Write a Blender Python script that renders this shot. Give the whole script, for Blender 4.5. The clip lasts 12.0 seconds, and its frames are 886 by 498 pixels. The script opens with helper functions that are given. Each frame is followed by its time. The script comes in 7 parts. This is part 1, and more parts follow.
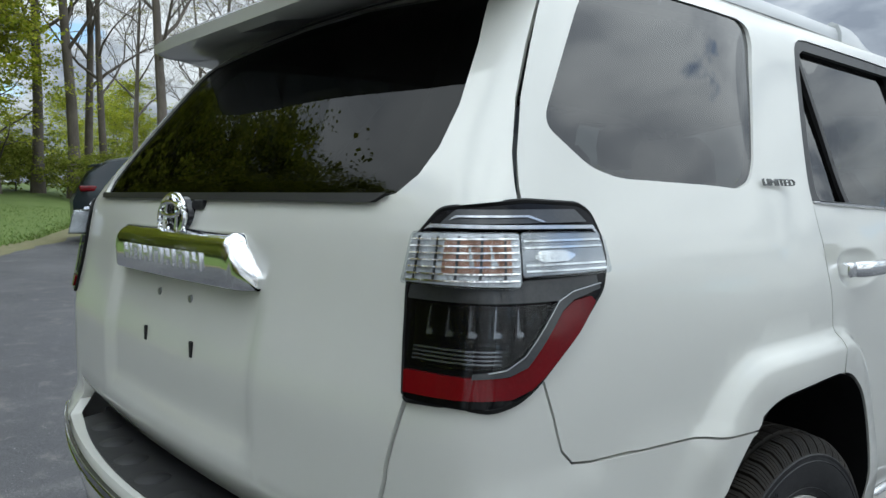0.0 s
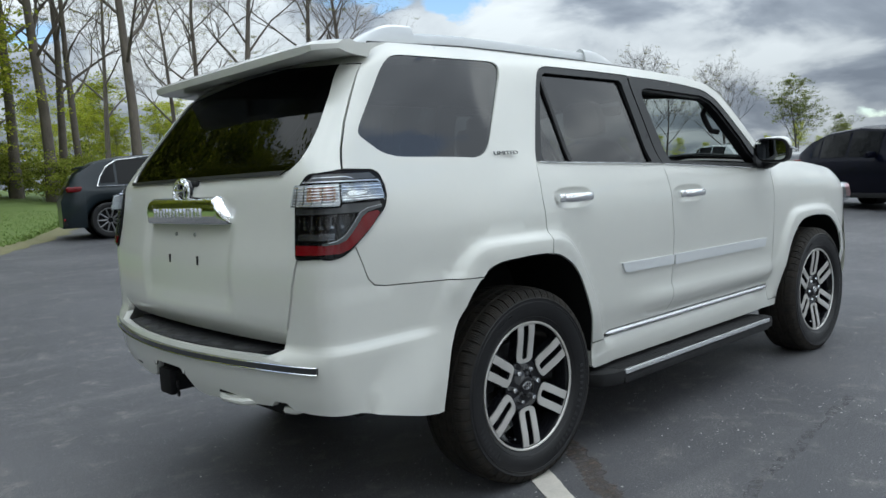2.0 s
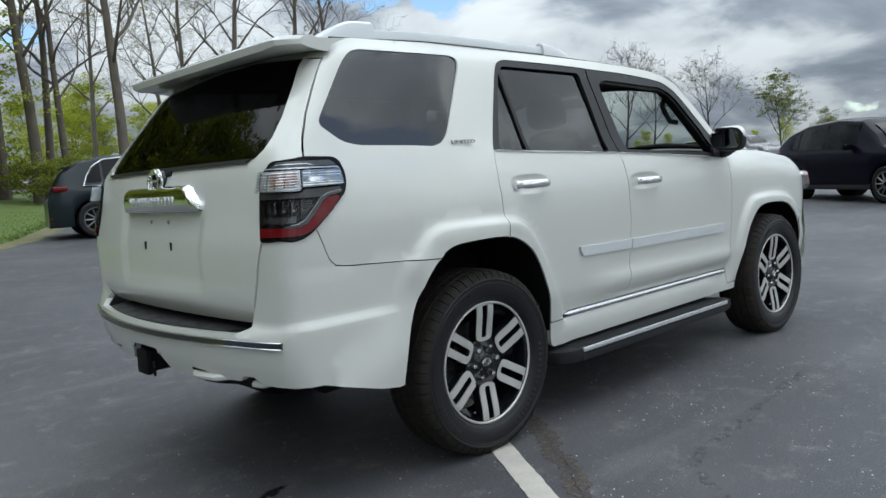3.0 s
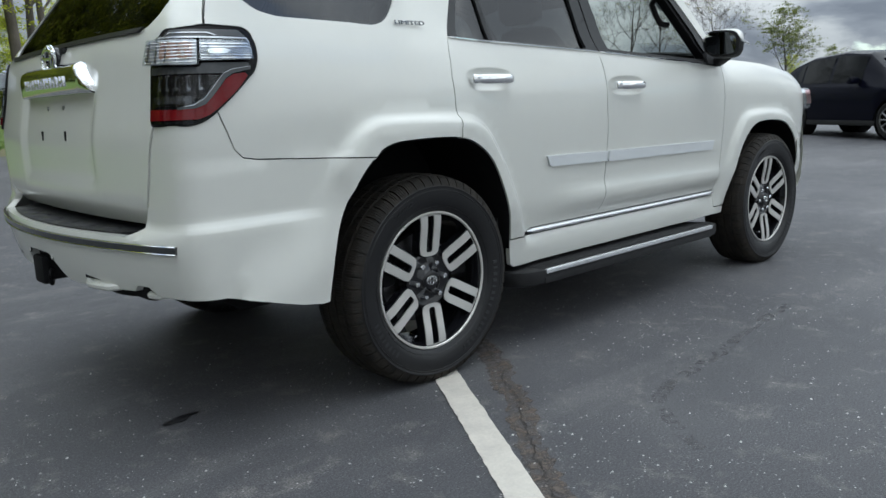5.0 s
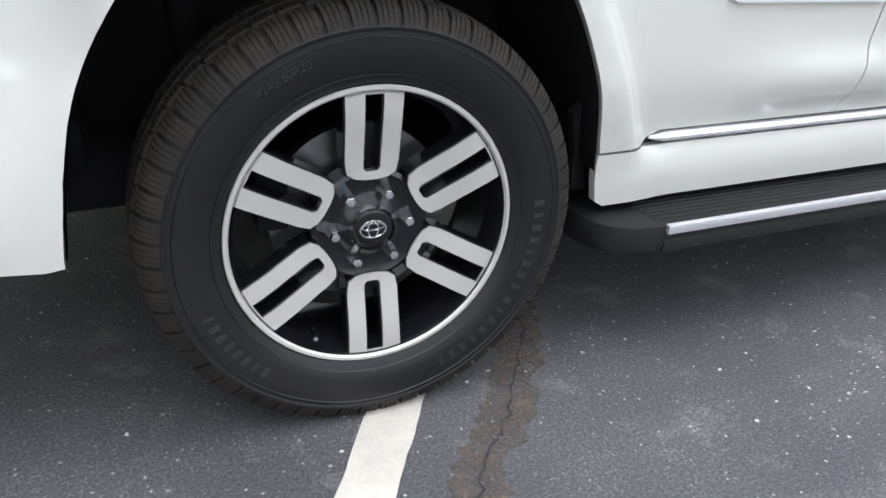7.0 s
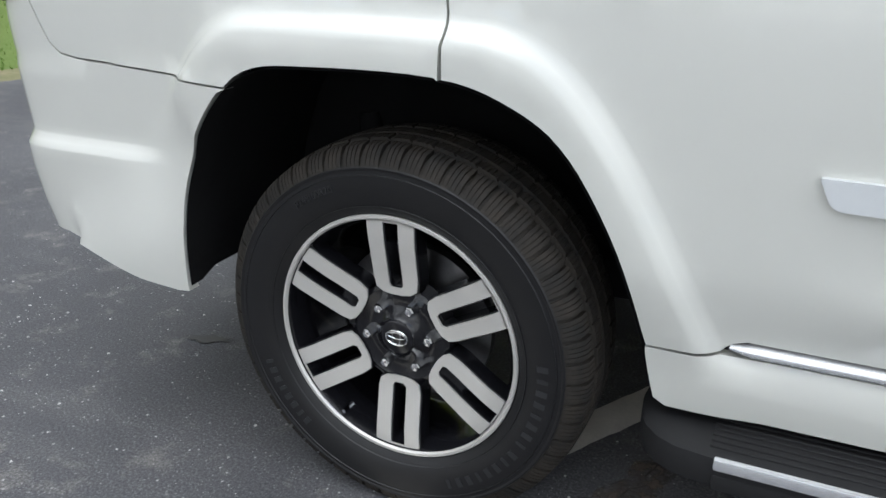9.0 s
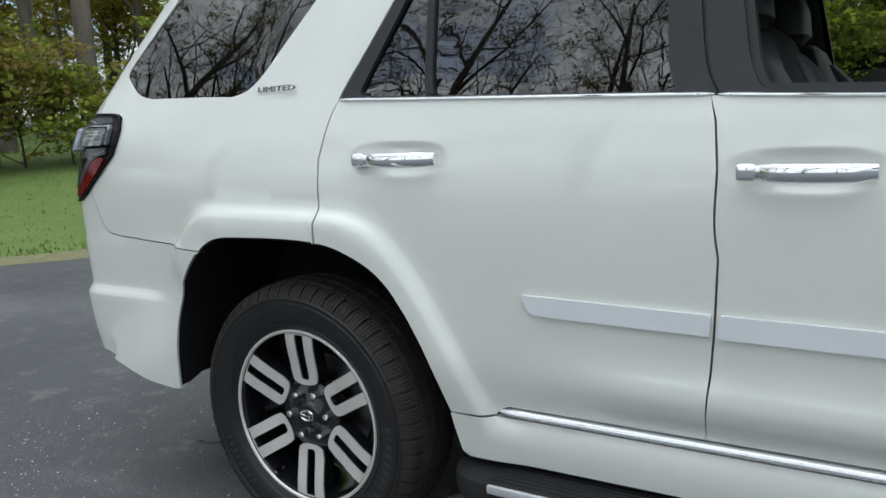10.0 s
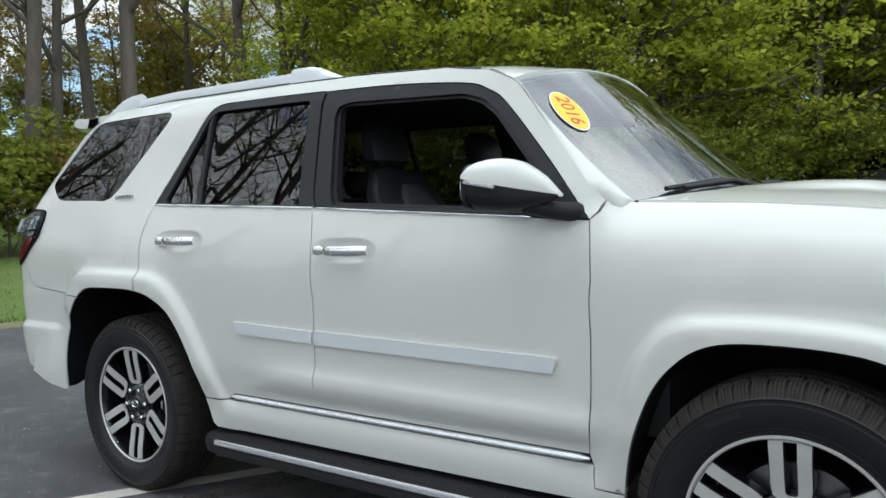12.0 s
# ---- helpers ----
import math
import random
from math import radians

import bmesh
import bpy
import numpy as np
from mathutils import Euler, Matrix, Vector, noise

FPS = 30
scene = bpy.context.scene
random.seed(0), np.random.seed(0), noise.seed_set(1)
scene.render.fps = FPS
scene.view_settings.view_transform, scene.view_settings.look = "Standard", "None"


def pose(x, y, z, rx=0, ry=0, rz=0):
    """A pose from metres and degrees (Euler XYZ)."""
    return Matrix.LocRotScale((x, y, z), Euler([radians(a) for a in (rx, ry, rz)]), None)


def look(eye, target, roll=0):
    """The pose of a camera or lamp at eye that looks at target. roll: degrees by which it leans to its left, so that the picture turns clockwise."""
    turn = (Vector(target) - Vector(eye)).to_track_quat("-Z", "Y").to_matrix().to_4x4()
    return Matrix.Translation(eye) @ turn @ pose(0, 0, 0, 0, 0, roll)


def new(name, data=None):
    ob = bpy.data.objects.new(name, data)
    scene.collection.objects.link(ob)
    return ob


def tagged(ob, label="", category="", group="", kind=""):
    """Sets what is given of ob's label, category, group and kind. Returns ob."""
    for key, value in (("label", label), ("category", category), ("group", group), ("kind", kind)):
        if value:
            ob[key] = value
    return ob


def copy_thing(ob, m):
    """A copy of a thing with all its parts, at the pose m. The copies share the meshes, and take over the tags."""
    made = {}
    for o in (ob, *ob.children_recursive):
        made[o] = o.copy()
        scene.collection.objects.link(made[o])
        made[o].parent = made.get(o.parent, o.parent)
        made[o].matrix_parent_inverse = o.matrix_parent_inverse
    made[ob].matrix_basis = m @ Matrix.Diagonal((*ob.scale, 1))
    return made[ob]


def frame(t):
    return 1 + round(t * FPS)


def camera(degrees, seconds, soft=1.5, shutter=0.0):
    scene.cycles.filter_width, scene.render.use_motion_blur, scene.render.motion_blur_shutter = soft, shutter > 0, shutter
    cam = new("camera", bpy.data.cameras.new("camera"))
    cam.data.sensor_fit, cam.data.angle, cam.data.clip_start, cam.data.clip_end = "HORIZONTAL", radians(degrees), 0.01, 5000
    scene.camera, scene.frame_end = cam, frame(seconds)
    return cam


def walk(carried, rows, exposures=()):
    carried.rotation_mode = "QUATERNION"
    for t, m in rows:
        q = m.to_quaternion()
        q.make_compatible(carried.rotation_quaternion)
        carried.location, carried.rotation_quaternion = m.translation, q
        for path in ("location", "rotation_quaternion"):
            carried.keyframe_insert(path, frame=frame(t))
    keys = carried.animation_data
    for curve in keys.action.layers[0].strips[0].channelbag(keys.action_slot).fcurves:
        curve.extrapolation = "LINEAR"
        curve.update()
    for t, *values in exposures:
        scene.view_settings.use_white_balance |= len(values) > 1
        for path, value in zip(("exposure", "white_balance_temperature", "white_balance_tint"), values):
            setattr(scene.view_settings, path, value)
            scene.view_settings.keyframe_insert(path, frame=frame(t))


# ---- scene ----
cam = camera(59.5, 12.0)
PATH = [
    (0, (-1.636, -1.654, 1.305), (-0.339, -0.138, 1.166), 0.3),
    (0.5, (-1.854, -2.037, 1.276), (-0.576, -0.505, 1.135), -0.5),
    (1, (-1.976, -2.431, 1.287), (-0.679, -0.919, 1.115), -1.4),
    (1.5, (-2.143, -2.746, 1.275), (-0.827, -1.25, 1.097), -2.5),
    (2, (-2.295, -2.979, 1.262), (-0.964, -1.499, 1.072), -3.3),
    (2.5, (-2.328, -3.169, 1.23), (-0.987, -1.698, 1.038), -3.7),
    (4.5, (-2.205, -3.207, 1.164), (-0.848, -1.765, 0.883), -3.1),
    (5, (-1.908, -3.036, 1.048), (-0.578, -1.589, 0.679), -2.3),
    (5.5, (-1.453, -2.861, 0.987), (-0.232, -1.346, 0.525), -1.9),
    (6, (-1.076, -2.577, 0.978), (0.073, -1.06, 0.36), 0.4),
    (6.5, (-0.703, -2.289, 0.977), (0.297, -0.749, 0.184), 1.9),
    (8.5, (0.371, -1.866, 1.052), (-0.127, -0.195, 0.072), 0.4),
    (9, (0.681, -2.079, 1.135), (-0.128, -0.411, 0.384), -0.5),
    (9.5, (1.083, -2.296, 1.213), (0.123, -0.619, 0.698), -2.0),
    (10, (1.504, -2.503, 1.233), (0.46, -0.83, 0.899), -2.8),
    (10.5, (1.915, -2.712, 1.251), (0.83, -1.048, 1.011), -2.6),
    (11, (2.371, -2.794, 1.237), (1.24, -1.153, 1.067), -2.1),
    (11.5, (2.771, -2.872, 1.243), (1.613, -1.246, 1.118), -1.9),
    (12, (3.204, -2.896, 1.231), (2.036, -1.275, 1.13), -1.8),
]
EXPOSE = [(0, .37, 5930, 3.5), (2.5, .28, 5930, 3.5), (4.5, .32, 5930, 3.5), (5.5, .46, 5990, 4.5), (6.5, 1.0, 6100, 9), (8.5, 1.44, 6250, 14), (9.0, .82, 6120, 8), (9.5, .44, 5990, 4.5), (10.5, .46, 5990, 3.5), (12, .44, 5990, 3.5)]
walk(cam, [(t, look(eye, target, roll)) for t, eye, target, roll in PATH], exposures=EXPOSE)

# ---- world, sun, exposure ----
world = bpy.data.worlds.new("world")
scene.world = world
world.use_nodes = True
wn, wl = world.node_tree.nodes, world.node_tree.links
for n in list(wn):
    wn.remove(n)
SUN_ELEV, SUN_TURN = 60.0, 212.0   # degrees; turn is the compass bearing of the sun from +y towards +x
sky = wn.new("ShaderNodeTexSky")
sky.sky_type, sky.sun_disc = "NISHITA", False
sky.sun_elevation, sky.sun_rotation = radians(SUN_ELEV), radians(SUN_TURN)
sky.air_density, sky.dust_density = 1.0, 1.0
tc = wn.new("ShaderNodeTexCoord")
sep = wn.new("ShaderNodeSeparateXYZ")
wl.new(tc.outputs["Generated"], sep.inputs[0])
zz = wn.new("ShaderNodeMath"); zz.operation = "MAXIMUM"; zz.inputs[1].default_value = 0.0
wl.new(sep.outputs["Z"], zz.inputs[0])
za = wn.new("ShaderNodeMath"); za.operation = "ADD"; za.inputs[1].default_value = 0.36
wl.new(zz.outputs[0], za.inputs[0])
# clouds on a flat layer overhead: direction divided by its height
dv = wn.new("ShaderNodeVectorMath"); dv.operation = "DIVIDE"
cz = wn.new("ShaderNodeCombineXYZ")
for i in range(3):
    wl.new(za.outputs[0], cz.inputs[i])
wl.new(tc.outputs["Generated"], dv.inputs[0])
wl.new(cz.outputs[0], dv.inputs[1])
def wnoise(scale, detail, rough, dist=0.0, offset=(0, 0, 0)):
    mp = wn.new("ShaderNodeMapping")
    mp.inputs["Location"].default_value = offset
    wl.new(dv.outputs[0], mp.inputs[0])
    nz = wn.new("ShaderNodeTexNoise")
    nz.inputs["Scale"].default_value, nz.inputs["Detail"].default_value = scale, detail
    nz.inputs["Roughness"].default_value, nz.inputs["Distortion"].default_value = rough, dist
    wl.new(mp.outputs[0], nz.inputs["Vector"])
    return nz.outputs["Fac"]
def wramp(fac, stops):
    r = wn.new("ShaderNodeValToRGB")
    r.color_ramp.elements[0].position, r.color_ramp.elements[0].color = stops[0][0], (*stops[0][1], 1)
    r.color_ramp.elements[1].position, r.color_ramp.elements[1].color = stops[-1][0], (*stops[-1][1], 1)
    for p, c in stops[1:-1]:
        e = r.color_ramp.elements.new(p); e.color = (*c, 1)
    wl.new(fac, r.inputs[0])
    return r.outputs[0]
cover = wramp(wnoise(2.7, 7, 0.52, 0.2, (5.3, 8.2, 0)), [(0.37, (0, 0, 0)), (0.405, (1, 1, 1))])
shade = wramp(wnoise(2.9, 6, 0.5, 0.3, (7.3, 4.4, 2.0)),
              [(0.36, (3.1, 3.35, 3.9)), (0.45, (4.6, 4.85, 5.4)), (0.53, (8.0, 8.1, 8.3)), (0.64, (10.2, 10.2, 10.2))])
# an overcast sky is about three times brighter overhead than at the horizon
lift = wn.new("ShaderNodeMath"); lift.operation = "MULTIPLY_ADD"; lift.inputs[1].default_value, lift.inputs[2].default_value = 1.15, 0.29
wl.new(zz.outputs[0], lift.inputs[0])
mulc = wn.new("ShaderNodeVectorMath"); mulc.operation = "SCALE"
wl.new(shade, mulc.inputs[0]); wl.new(lift.outputs[0], mulc.inputs["Scale"])
mixc = wn.new("ShaderNodeMix"); mixc.data_type = "RGBA"
wl.new(cover, mixc.inputs[0])
wl.new(sky.outputs[0], mixc.inputs[6])
wl.new(mulc.outputs[0], mixc.inputs[7])
bg = wn.new("ShaderNodeBackground")
bg.inputs[1].default_value = 0.15
wl.new(mixc.outputs[2], bg.inputs[0])
wo = wn.new("ShaderNodeOutputWorld")
wl.new(bg.outputs[0], wo.inputs[0])

sun_data = bpy.data.lights.new("sun", "SUN")
sun_data.energy, sun_data.angle, sun_data.color = 1.15, radians(160), (1.0, 0.96, 0.9)
sun = new("sun", sun_data)
sd = Vector((math.sin(radians(SUN_TURN)) * math.cos(radians(SUN_ELEV)), math.cos(radians(SUN_TURN)) * math.cos(radians(SUN_ELEV)), math.sin(radians(SUN_ELEV))))
sun.matrix_world = look(sd * 30, (0, 0, 0))

# ---- materials ----
def material(name, color, rough=0.5, metal=0.0, coat=0.0, vary=0.0, scale=8.0, bump=0.0, bump_scale=60.0, second=None,
             rough_vary=0.0, spec=0.5, island=0.0, subsurface=0.0, stretch=(1, 1, 1)):
    """Principled surface with variation at two scales and fine relief, in object-independent world size."""
    m = bpy.data.materials.new(name)
    m.use_nodes = True
    nt = m.node_tree
    b = nt.nodes["Principled BSDF"]
    b.inputs["Base Color"].default_value = (*color, 1)
    b.inputs["Roughness"].default_value = rough
    b.inputs["Metallic"].default_value = metal
    b.inputs["Coat Weight"].default_value = coat
    b.inputs["Coat Roughness"].default_value = 0.03
    b.inputs["Specular IOR Level"].default_value = spec
    geo = nt.nodes.new("ShaderNodeNewGeometry")
    mp = nt.nodes.new("ShaderNodeMapping")
    mp.inputs["Scale"].default_value = stretch
    nt.links.new(geo.outputs["Position"], mp.inputs[0])
    def tex(s, d=4.0, r=0.55):
        n = nt.nodes.new("ShaderNodeTexNoise")
        n.inputs["Scale"].default_value, n.inputs["Detail"].default_value, n.inputs["Roughness"].default_value = s, d, r
        nt.links.new(mp.outputs[0], n.inputs["Vector"])
        return n.outputs["Fac"]
    if vary or second or island:
        other = second or tuple(c * (1 - vary) for c in color)
        mx = nt.nodes.new("ShaderNodeMix"); mx.data_type = "RGBA"
        a = nt.nodes.new("ShaderNodeMath"); a.operation = "MULTIPLY_ADD"
        nt.links.new(tex(scale), a.inputs[0]); a.inputs[1].default_value = 0.65
        f = nt.nodes.new("ShaderNodeMath"); f.operation = "MULTIPLY"; f.inputs[1].default_value = 0.35
        nt.links.new(tex(scale * 9, 3), f.inputs[0]); nt.links.new(f.outputs[0], a.inputs[2])
        last = a.outputs[0]
        if island:
            g = nt.nodes.new("ShaderNodeMath"); g.operation = "MULTIPLY_ADD"; g.inputs[1].default_value = island
            h = nt.nodes.new("ShaderNodeMath"); h.operation = "SUBTRACT"; h.inputs[1].default_value = island / 2
            nt.links.new(geo.outputs["Random Per Island"], g.inputs[0])
            nt.links.new(last, h.inputs[0]); nt.links.new(h.outputs[0], g.inputs[2])
            last = g.outputs[0]
        rp = nt.nodes.new("ShaderNodeMapRange")
        rp.inputs["From Min"].default_value, rp.inputs["From Max"].default_value = 0.32, 0.68
        nt.links.new(last, rp.inputs[0]); nt.links.new(rp.outputs[0], mx.inputs[0])
        mx.inputs[6].default_value, mx.inputs[7].default_value = (*color, 1), (*other, 1)
        nt.links.new(mx.outputs[2], b.inputs["Base Color"])
    if rough_vary:
        rr = nt.nodes.new("ShaderNodeMapRange")
        rr.inputs["To Min"].default_value, rr.inputs["To Max"].default_value = max(0.02, rough - rough_vary), rough + rough_vary
        nt.links.new(tex(scale * 2.3), rr.inputs[0]); nt.links.new(rr.outputs[0], b.inputs["Roughness"])
    if bump:
        bp = nt.nodes.new("ShaderNodeBump")
        bp.inputs["Strength"].default_value, bp.inputs["Distance"].default_value = min(1.0, bump), 0.004
        nt.links.new(tex(bump_scale, 5, 0.6), bp.inputs["Height"]); nt.links.new(bp.outputs[0], b.inputs["Normal"])
    return m


def glass(name, tint, gloss=0.02, front=0.05, rise=1.0):
    """A thin pane: light passes tinted, the surface mirrors more towards grazing angles; front is its head-on reflectance."""
    m = bpy.data.materials.new(name)
    m.use_nodes = True
    nt = m.node_tree
    nt.nodes.remove(nt.nodes["Principled BSDF"])
    tr = nt.nodes.new("ShaderNodeBsdfTransparent"); tr.inputs[0].default_value = (*tint, 1)
    gl = nt.nodes.new("ShaderNodeBsdfGlossy"); gl.inputs["Roughness"].default_value = gloss
    lw = nt.nodes.new("ShaderNodeLayerWeight"); lw.inputs[0].default_value = 0.5
    pw = nt.nodes.new("ShaderNodeMath"); pw.operation = "POWER"; pw.inputs[1].default_value = 4.6
    sc = nt.nodes.new("ShaderNodeMath"); sc.operation = "MULTIPLY_ADD"; sc.inputs[1].default_value, sc.inputs[2].default_value = (1 - front) * rise, front
    nt.links.new(lw.outputs["Facing"], pw.inputs[0]); nt.links.new(pw.outputs[0], sc.inputs[0])
    mx = nt.nodes.new("ShaderNodeMixShader")
    nt.links.new(sc.outputs[0], mx.inputs[0]); nt.links.new(tr.outputs[0], mx.inputs[1]); nt.links.new(gl.outputs[0], mx.inputs[2])
    nt.links.new(mx.outputs[0], nt.nodes["Material Output"].inputs[0])
    return m


PAINT = material("pearl_white_paint", (0.63, 0.632, 0.588), 0.42, coat=1.0, vary=0.03, scale=1.5)
SILVER_STRIP = material("silver_moulding", (0.65, 0.67, 0.68), 0.32, coat=0.7, vary=0.04)
BLACK_TRIM = material("satin_black_trim", (0.016, 0.016, 0.017), 0.42, spec=0.3, vary=0.2, bump=0.05, bump_scale=400)
PILLAR_FILM = material("dark_grey_pillar_film", (0.014, 0.015, 0.017), 0.42, spec=0.35, vary=0.15)
BLACK_PLASTIC = material("textured_black_plastic", (0.015, 0.015, 0.016), 0.6, spec=0.3, vary=0.25, bump=0.25, bump_scale=350)
STEP_PLASTIC = material("grained_step_plastic", (0.020, 0.020, 0.022), 0.5, spec=0.35, vary=0.3, scale=12, bump=0.3, bump_scale=260)
LINER = material("wheel_well_liner", (0.011, 0.011, 0.0115), 0.92, spec=0.12, vary=0.4)
UNDER = material("underbody_black", (0.009, 0.009, 0.010), 0.85, spec=0.2, vary=0.4)
CHROME = material("chrome", (0.86, 0.87, 0.88), 0.06, metal=1.0, rough_vary=0.02)
# chrome darkened in colour: the bumper strip's dark reflections, and the badge's own tone
DARKENED_CHROME = material("darkened_chrome", (0.17, 0.175, 0.175), 0.10, metal=1.0, rough_vary=0.03)
BRIGHT = material("bright_satin_trim", (0.80, 0.81, 0.83), 0.25, metal=0.75)
MACHINED = material("machined_alloy", (0.60, 0.585, 0.555), 0.36, metal=0.45, rough_vary=0.04, vary=0.05, scale=20)
RIM_BLACK = material("gloss_dark_wheel_paint", (0.008, 0.008, 0.010), 0.14, spec=0.5, vary=0.2)
RUBBER = material("tyre_rubber", (0.010, 0.010, 0.011), 0.38, spec=0.36, vary=0.25, scale=14, bump=0.15, bump_scale=300, rough_vary=0.1)
GASKET = material("black_rubber_gasket", (0.006, 0.006, 0.006), 0.6, spec=0.2, vary=0.2)
TREAD = material("tread_rubber", (0.013, 0.013, 0.0125), 0.75, spec=0.25, second=(0.034, 0.028, 0.022), scale=20, bump=0.3, bump_scale=250)
STEEL = material("brake_steel", (0.30, 0.30, 0.31), 0.35, metal=1.0, vary=0.3, scale=30)
LEATHER = material("black_leather", (0.022, 0.022, 0.024), 0.42, vary=0.25, bump=0.3, bump_scale=220)
LEATHER_GREY = material("grey_seat_insert", (0.06, 0.06, 0.064), 0.5, vary=0.2, bump=0.3, bump_scale=220)
CABIN = material("cabin_black_plastic", (0.02, 0.02, 0.022), 0.6, vary=0.2)
HEADLINER = material("dark_headliner", (0.05, 0.05, 0.052), 0.9, vary=0.15, bump=0.2, bump_scale=300)
GLASS_TINT = glass("privacy_glass", (0.075, 0.08, 0.082), 0.006, 0.10)
GLASS_CLEAR = glass("clear_glass", (0.72, 0.78, 0.74), 0.005, 0.07)
GLASS_REAR = glass("tinted_rear_glass", (0.03, 0.033, 0.033), 0.008, 0.022, 0.30)
GLASS_SCREEN = glass("windscreen_glass", (0.74, 0.80, 0.77), 0.005, 0.24)
LENS_CLEAR = glass("clear_lamp_lens", (0.85, 0.87, 0.88), 0.02, 0.05)
LENS_SMOKE = glass("smoked_lamp_lens", (0.60, 0.61, 0.62), 0.02, 0.03)
LENS_RED = material("red_lamp_lens", (0.135, 0.002, 0.005), 0.12, coat=0.1, spec=0.3, vary=0.25, scale=30)
LAMP_GREY = material("lamp_housing_grey", (0.045, 0.048, 0.052), 0.22, coat=0.2, vary=0.3, scale=25)
LAMP_CHROME = material("lamp_reflector", (0.78, 0.80, 0.83), 0.14, metal=0.6, vary=0.45, scale=55, bump=0.9, bump_scale=120)
LAMP_BOWL = material("lamp_bowl", (0.42, 0.44, 0.47), 0.12, metal=0.8, vary=0.3, scale=30)
LAMP_PINK = material("pink_marker_lens", (0.62, 0.36, 0.37), 0.15, coat=0.5, vary=0.1)
LAMP_EDGE = material("lamp_bright_edge", (0.50, 0.52, 0.55), 0.18, metal=0.8, vary=0.2)
LAMP_AMBER = material("amber_bulb_glow", (0.42, 0.22, 0.15), 0.2, metal=0.3, vary=0.4, scale=50)
YELLOW = material("yellow_sticker", (0.86, 0.58, 0.02), 0.45, vary=0.05)
STICKER_RED = material("sticker_red", (0.62, 0.06, 0.03), 0.5)
STICKER_WHITE = material("sticker_white", (0.8, 0.8, 0.78), 0.5)

# ---- building tools ----
from mathutils import geometry as geom


def part(name, bm, mat, parent=None, label="", smooth=True):
    """Links a bmesh as one mesh object under a thing or part."""
    bmesh.ops.recalc_face_normals(bm, faces=bm.faces)
    me = bpy.data.meshes.new(name)
    bm.to_mesh(me); bm.free()
    for m in (mat if isinstance(mat, (list, tuple)) else [mat]):
        me.materials.append(m)
    if smooth:
        me.polygons.foreach_set("use_smooth", [True] * len(me.polygons))
        me.set_sharp_from_angle(angle=radians(38))
    ob = new(name, me)
    ob.parent = parent
    if label:
        tagged(ob, label)
    return ob


def thing(name, label, category, at=(0, 0, 0), turn=0.0, group="", kind=""):
    ob = new(name)
    ob.empty_display_size = 0.1
    ob.matrix_basis = pose(*at, 0, 0, turn)
    return tagged(ob, label, category, group, kind)


def box(bm, size, at=(0, 0, 0), turn=None, bevel=0.0, seg=2):
    """A bevelled block; size in metres."""
    m = Matrix.Translation(at) @ (turn.to_4x4() if turn is not None else Matrix()) @ Matrix.Diagonal((*size, 1))
    r = bmesh.ops.create_cube(bm, size=1.0, matrix=m)
    if bevel:
        es = {e for v in r["verts"] for e in v.link_edges}
        bmesh.ops.bevel(bm, geom=list(es), offset=bevel, segments=seg, affect="EDGES", profile=0.6)
    return bm


def lathe(bm, profile, seg=48, at=(0, 0, 0), axis="y", closed=False):
    """Turns (radius, along) pairs about an axis through at."""
    rings = []
    for r, a in profile:
        ring = []
        for i in range(seg):
            w = 2 * math.pi * i / seg
            c, s = r * math.cos(w), r * math.sin(w)
            p = {"y": (c, a, s), "x": (a, c, s), "z": (c, s, a)}[axis]
            ring.append(bm.verts.new((p[0] + at[0], p[1] + at[1], p[2] + at[2])))
        rings.append(ring)
    pairs = list(zip(rings, rings[1:])) + ([(rings[-1], rings[0])] if closed else [])
    for a, b in pairs:
        for i in range(seg):
            j = (i + 1) % seg
            bm.faces.new((a[i], a[j], b[j], b[i]))
    return bm


def tube(bm, pts, radius, seg=8, cap=True):
    """A round bar along points; radius is one number or one a point."""
    pts = [Vector(p) for p in pts]
    rad = radius if isinstance(radius, (list, tuple)) else [radius] * len(pts)
    rings, up = [], Vector((0.123, 0.456, 0.88)).normalized()
    for i, p in enumerate(pts):
        d = (pts[min(i + 1, len(pts) - 1)] - pts[max(i - 1, 0)]).normalized()
        a = d.cross(up)
        if a.length < 1e-4:
            a = d.cross(Vector((1, 0, 0)))
        a.normalize(); b = d.cross(a)
        rings.append([bm.verts.new(p + rad[i] * (a * math.cos(2 * math.pi * k / seg) + b * math.sin(2 * math.pi * k / seg))) for k in range(seg)])
    for a, b in zip(rings, rings[1:]):
        for k in range(seg):
            bm.faces.new((a[k], a[(k + 1) % seg], b[(k + 1) % seg], b[k]))
    if cap:
        bm.faces.new(rings[0]); bm.faces.new(rings[-1])
    return bm


def dense(poly, step, closed=True):
    out = []
    n = len(poly)
    for i in range(n if closed else n - 1):
        a, b = np.array(poly[i], float), np.array(poly[(i + 1) % n], float)
        k = max(1, int(math.ceil(np.linalg.norm(b - a) / step)))
        out += [tuple(a + (b - a) * j / k) for j in range(k)]
    if not closed:
        out.append(tuple(poly[-1]))
    return out


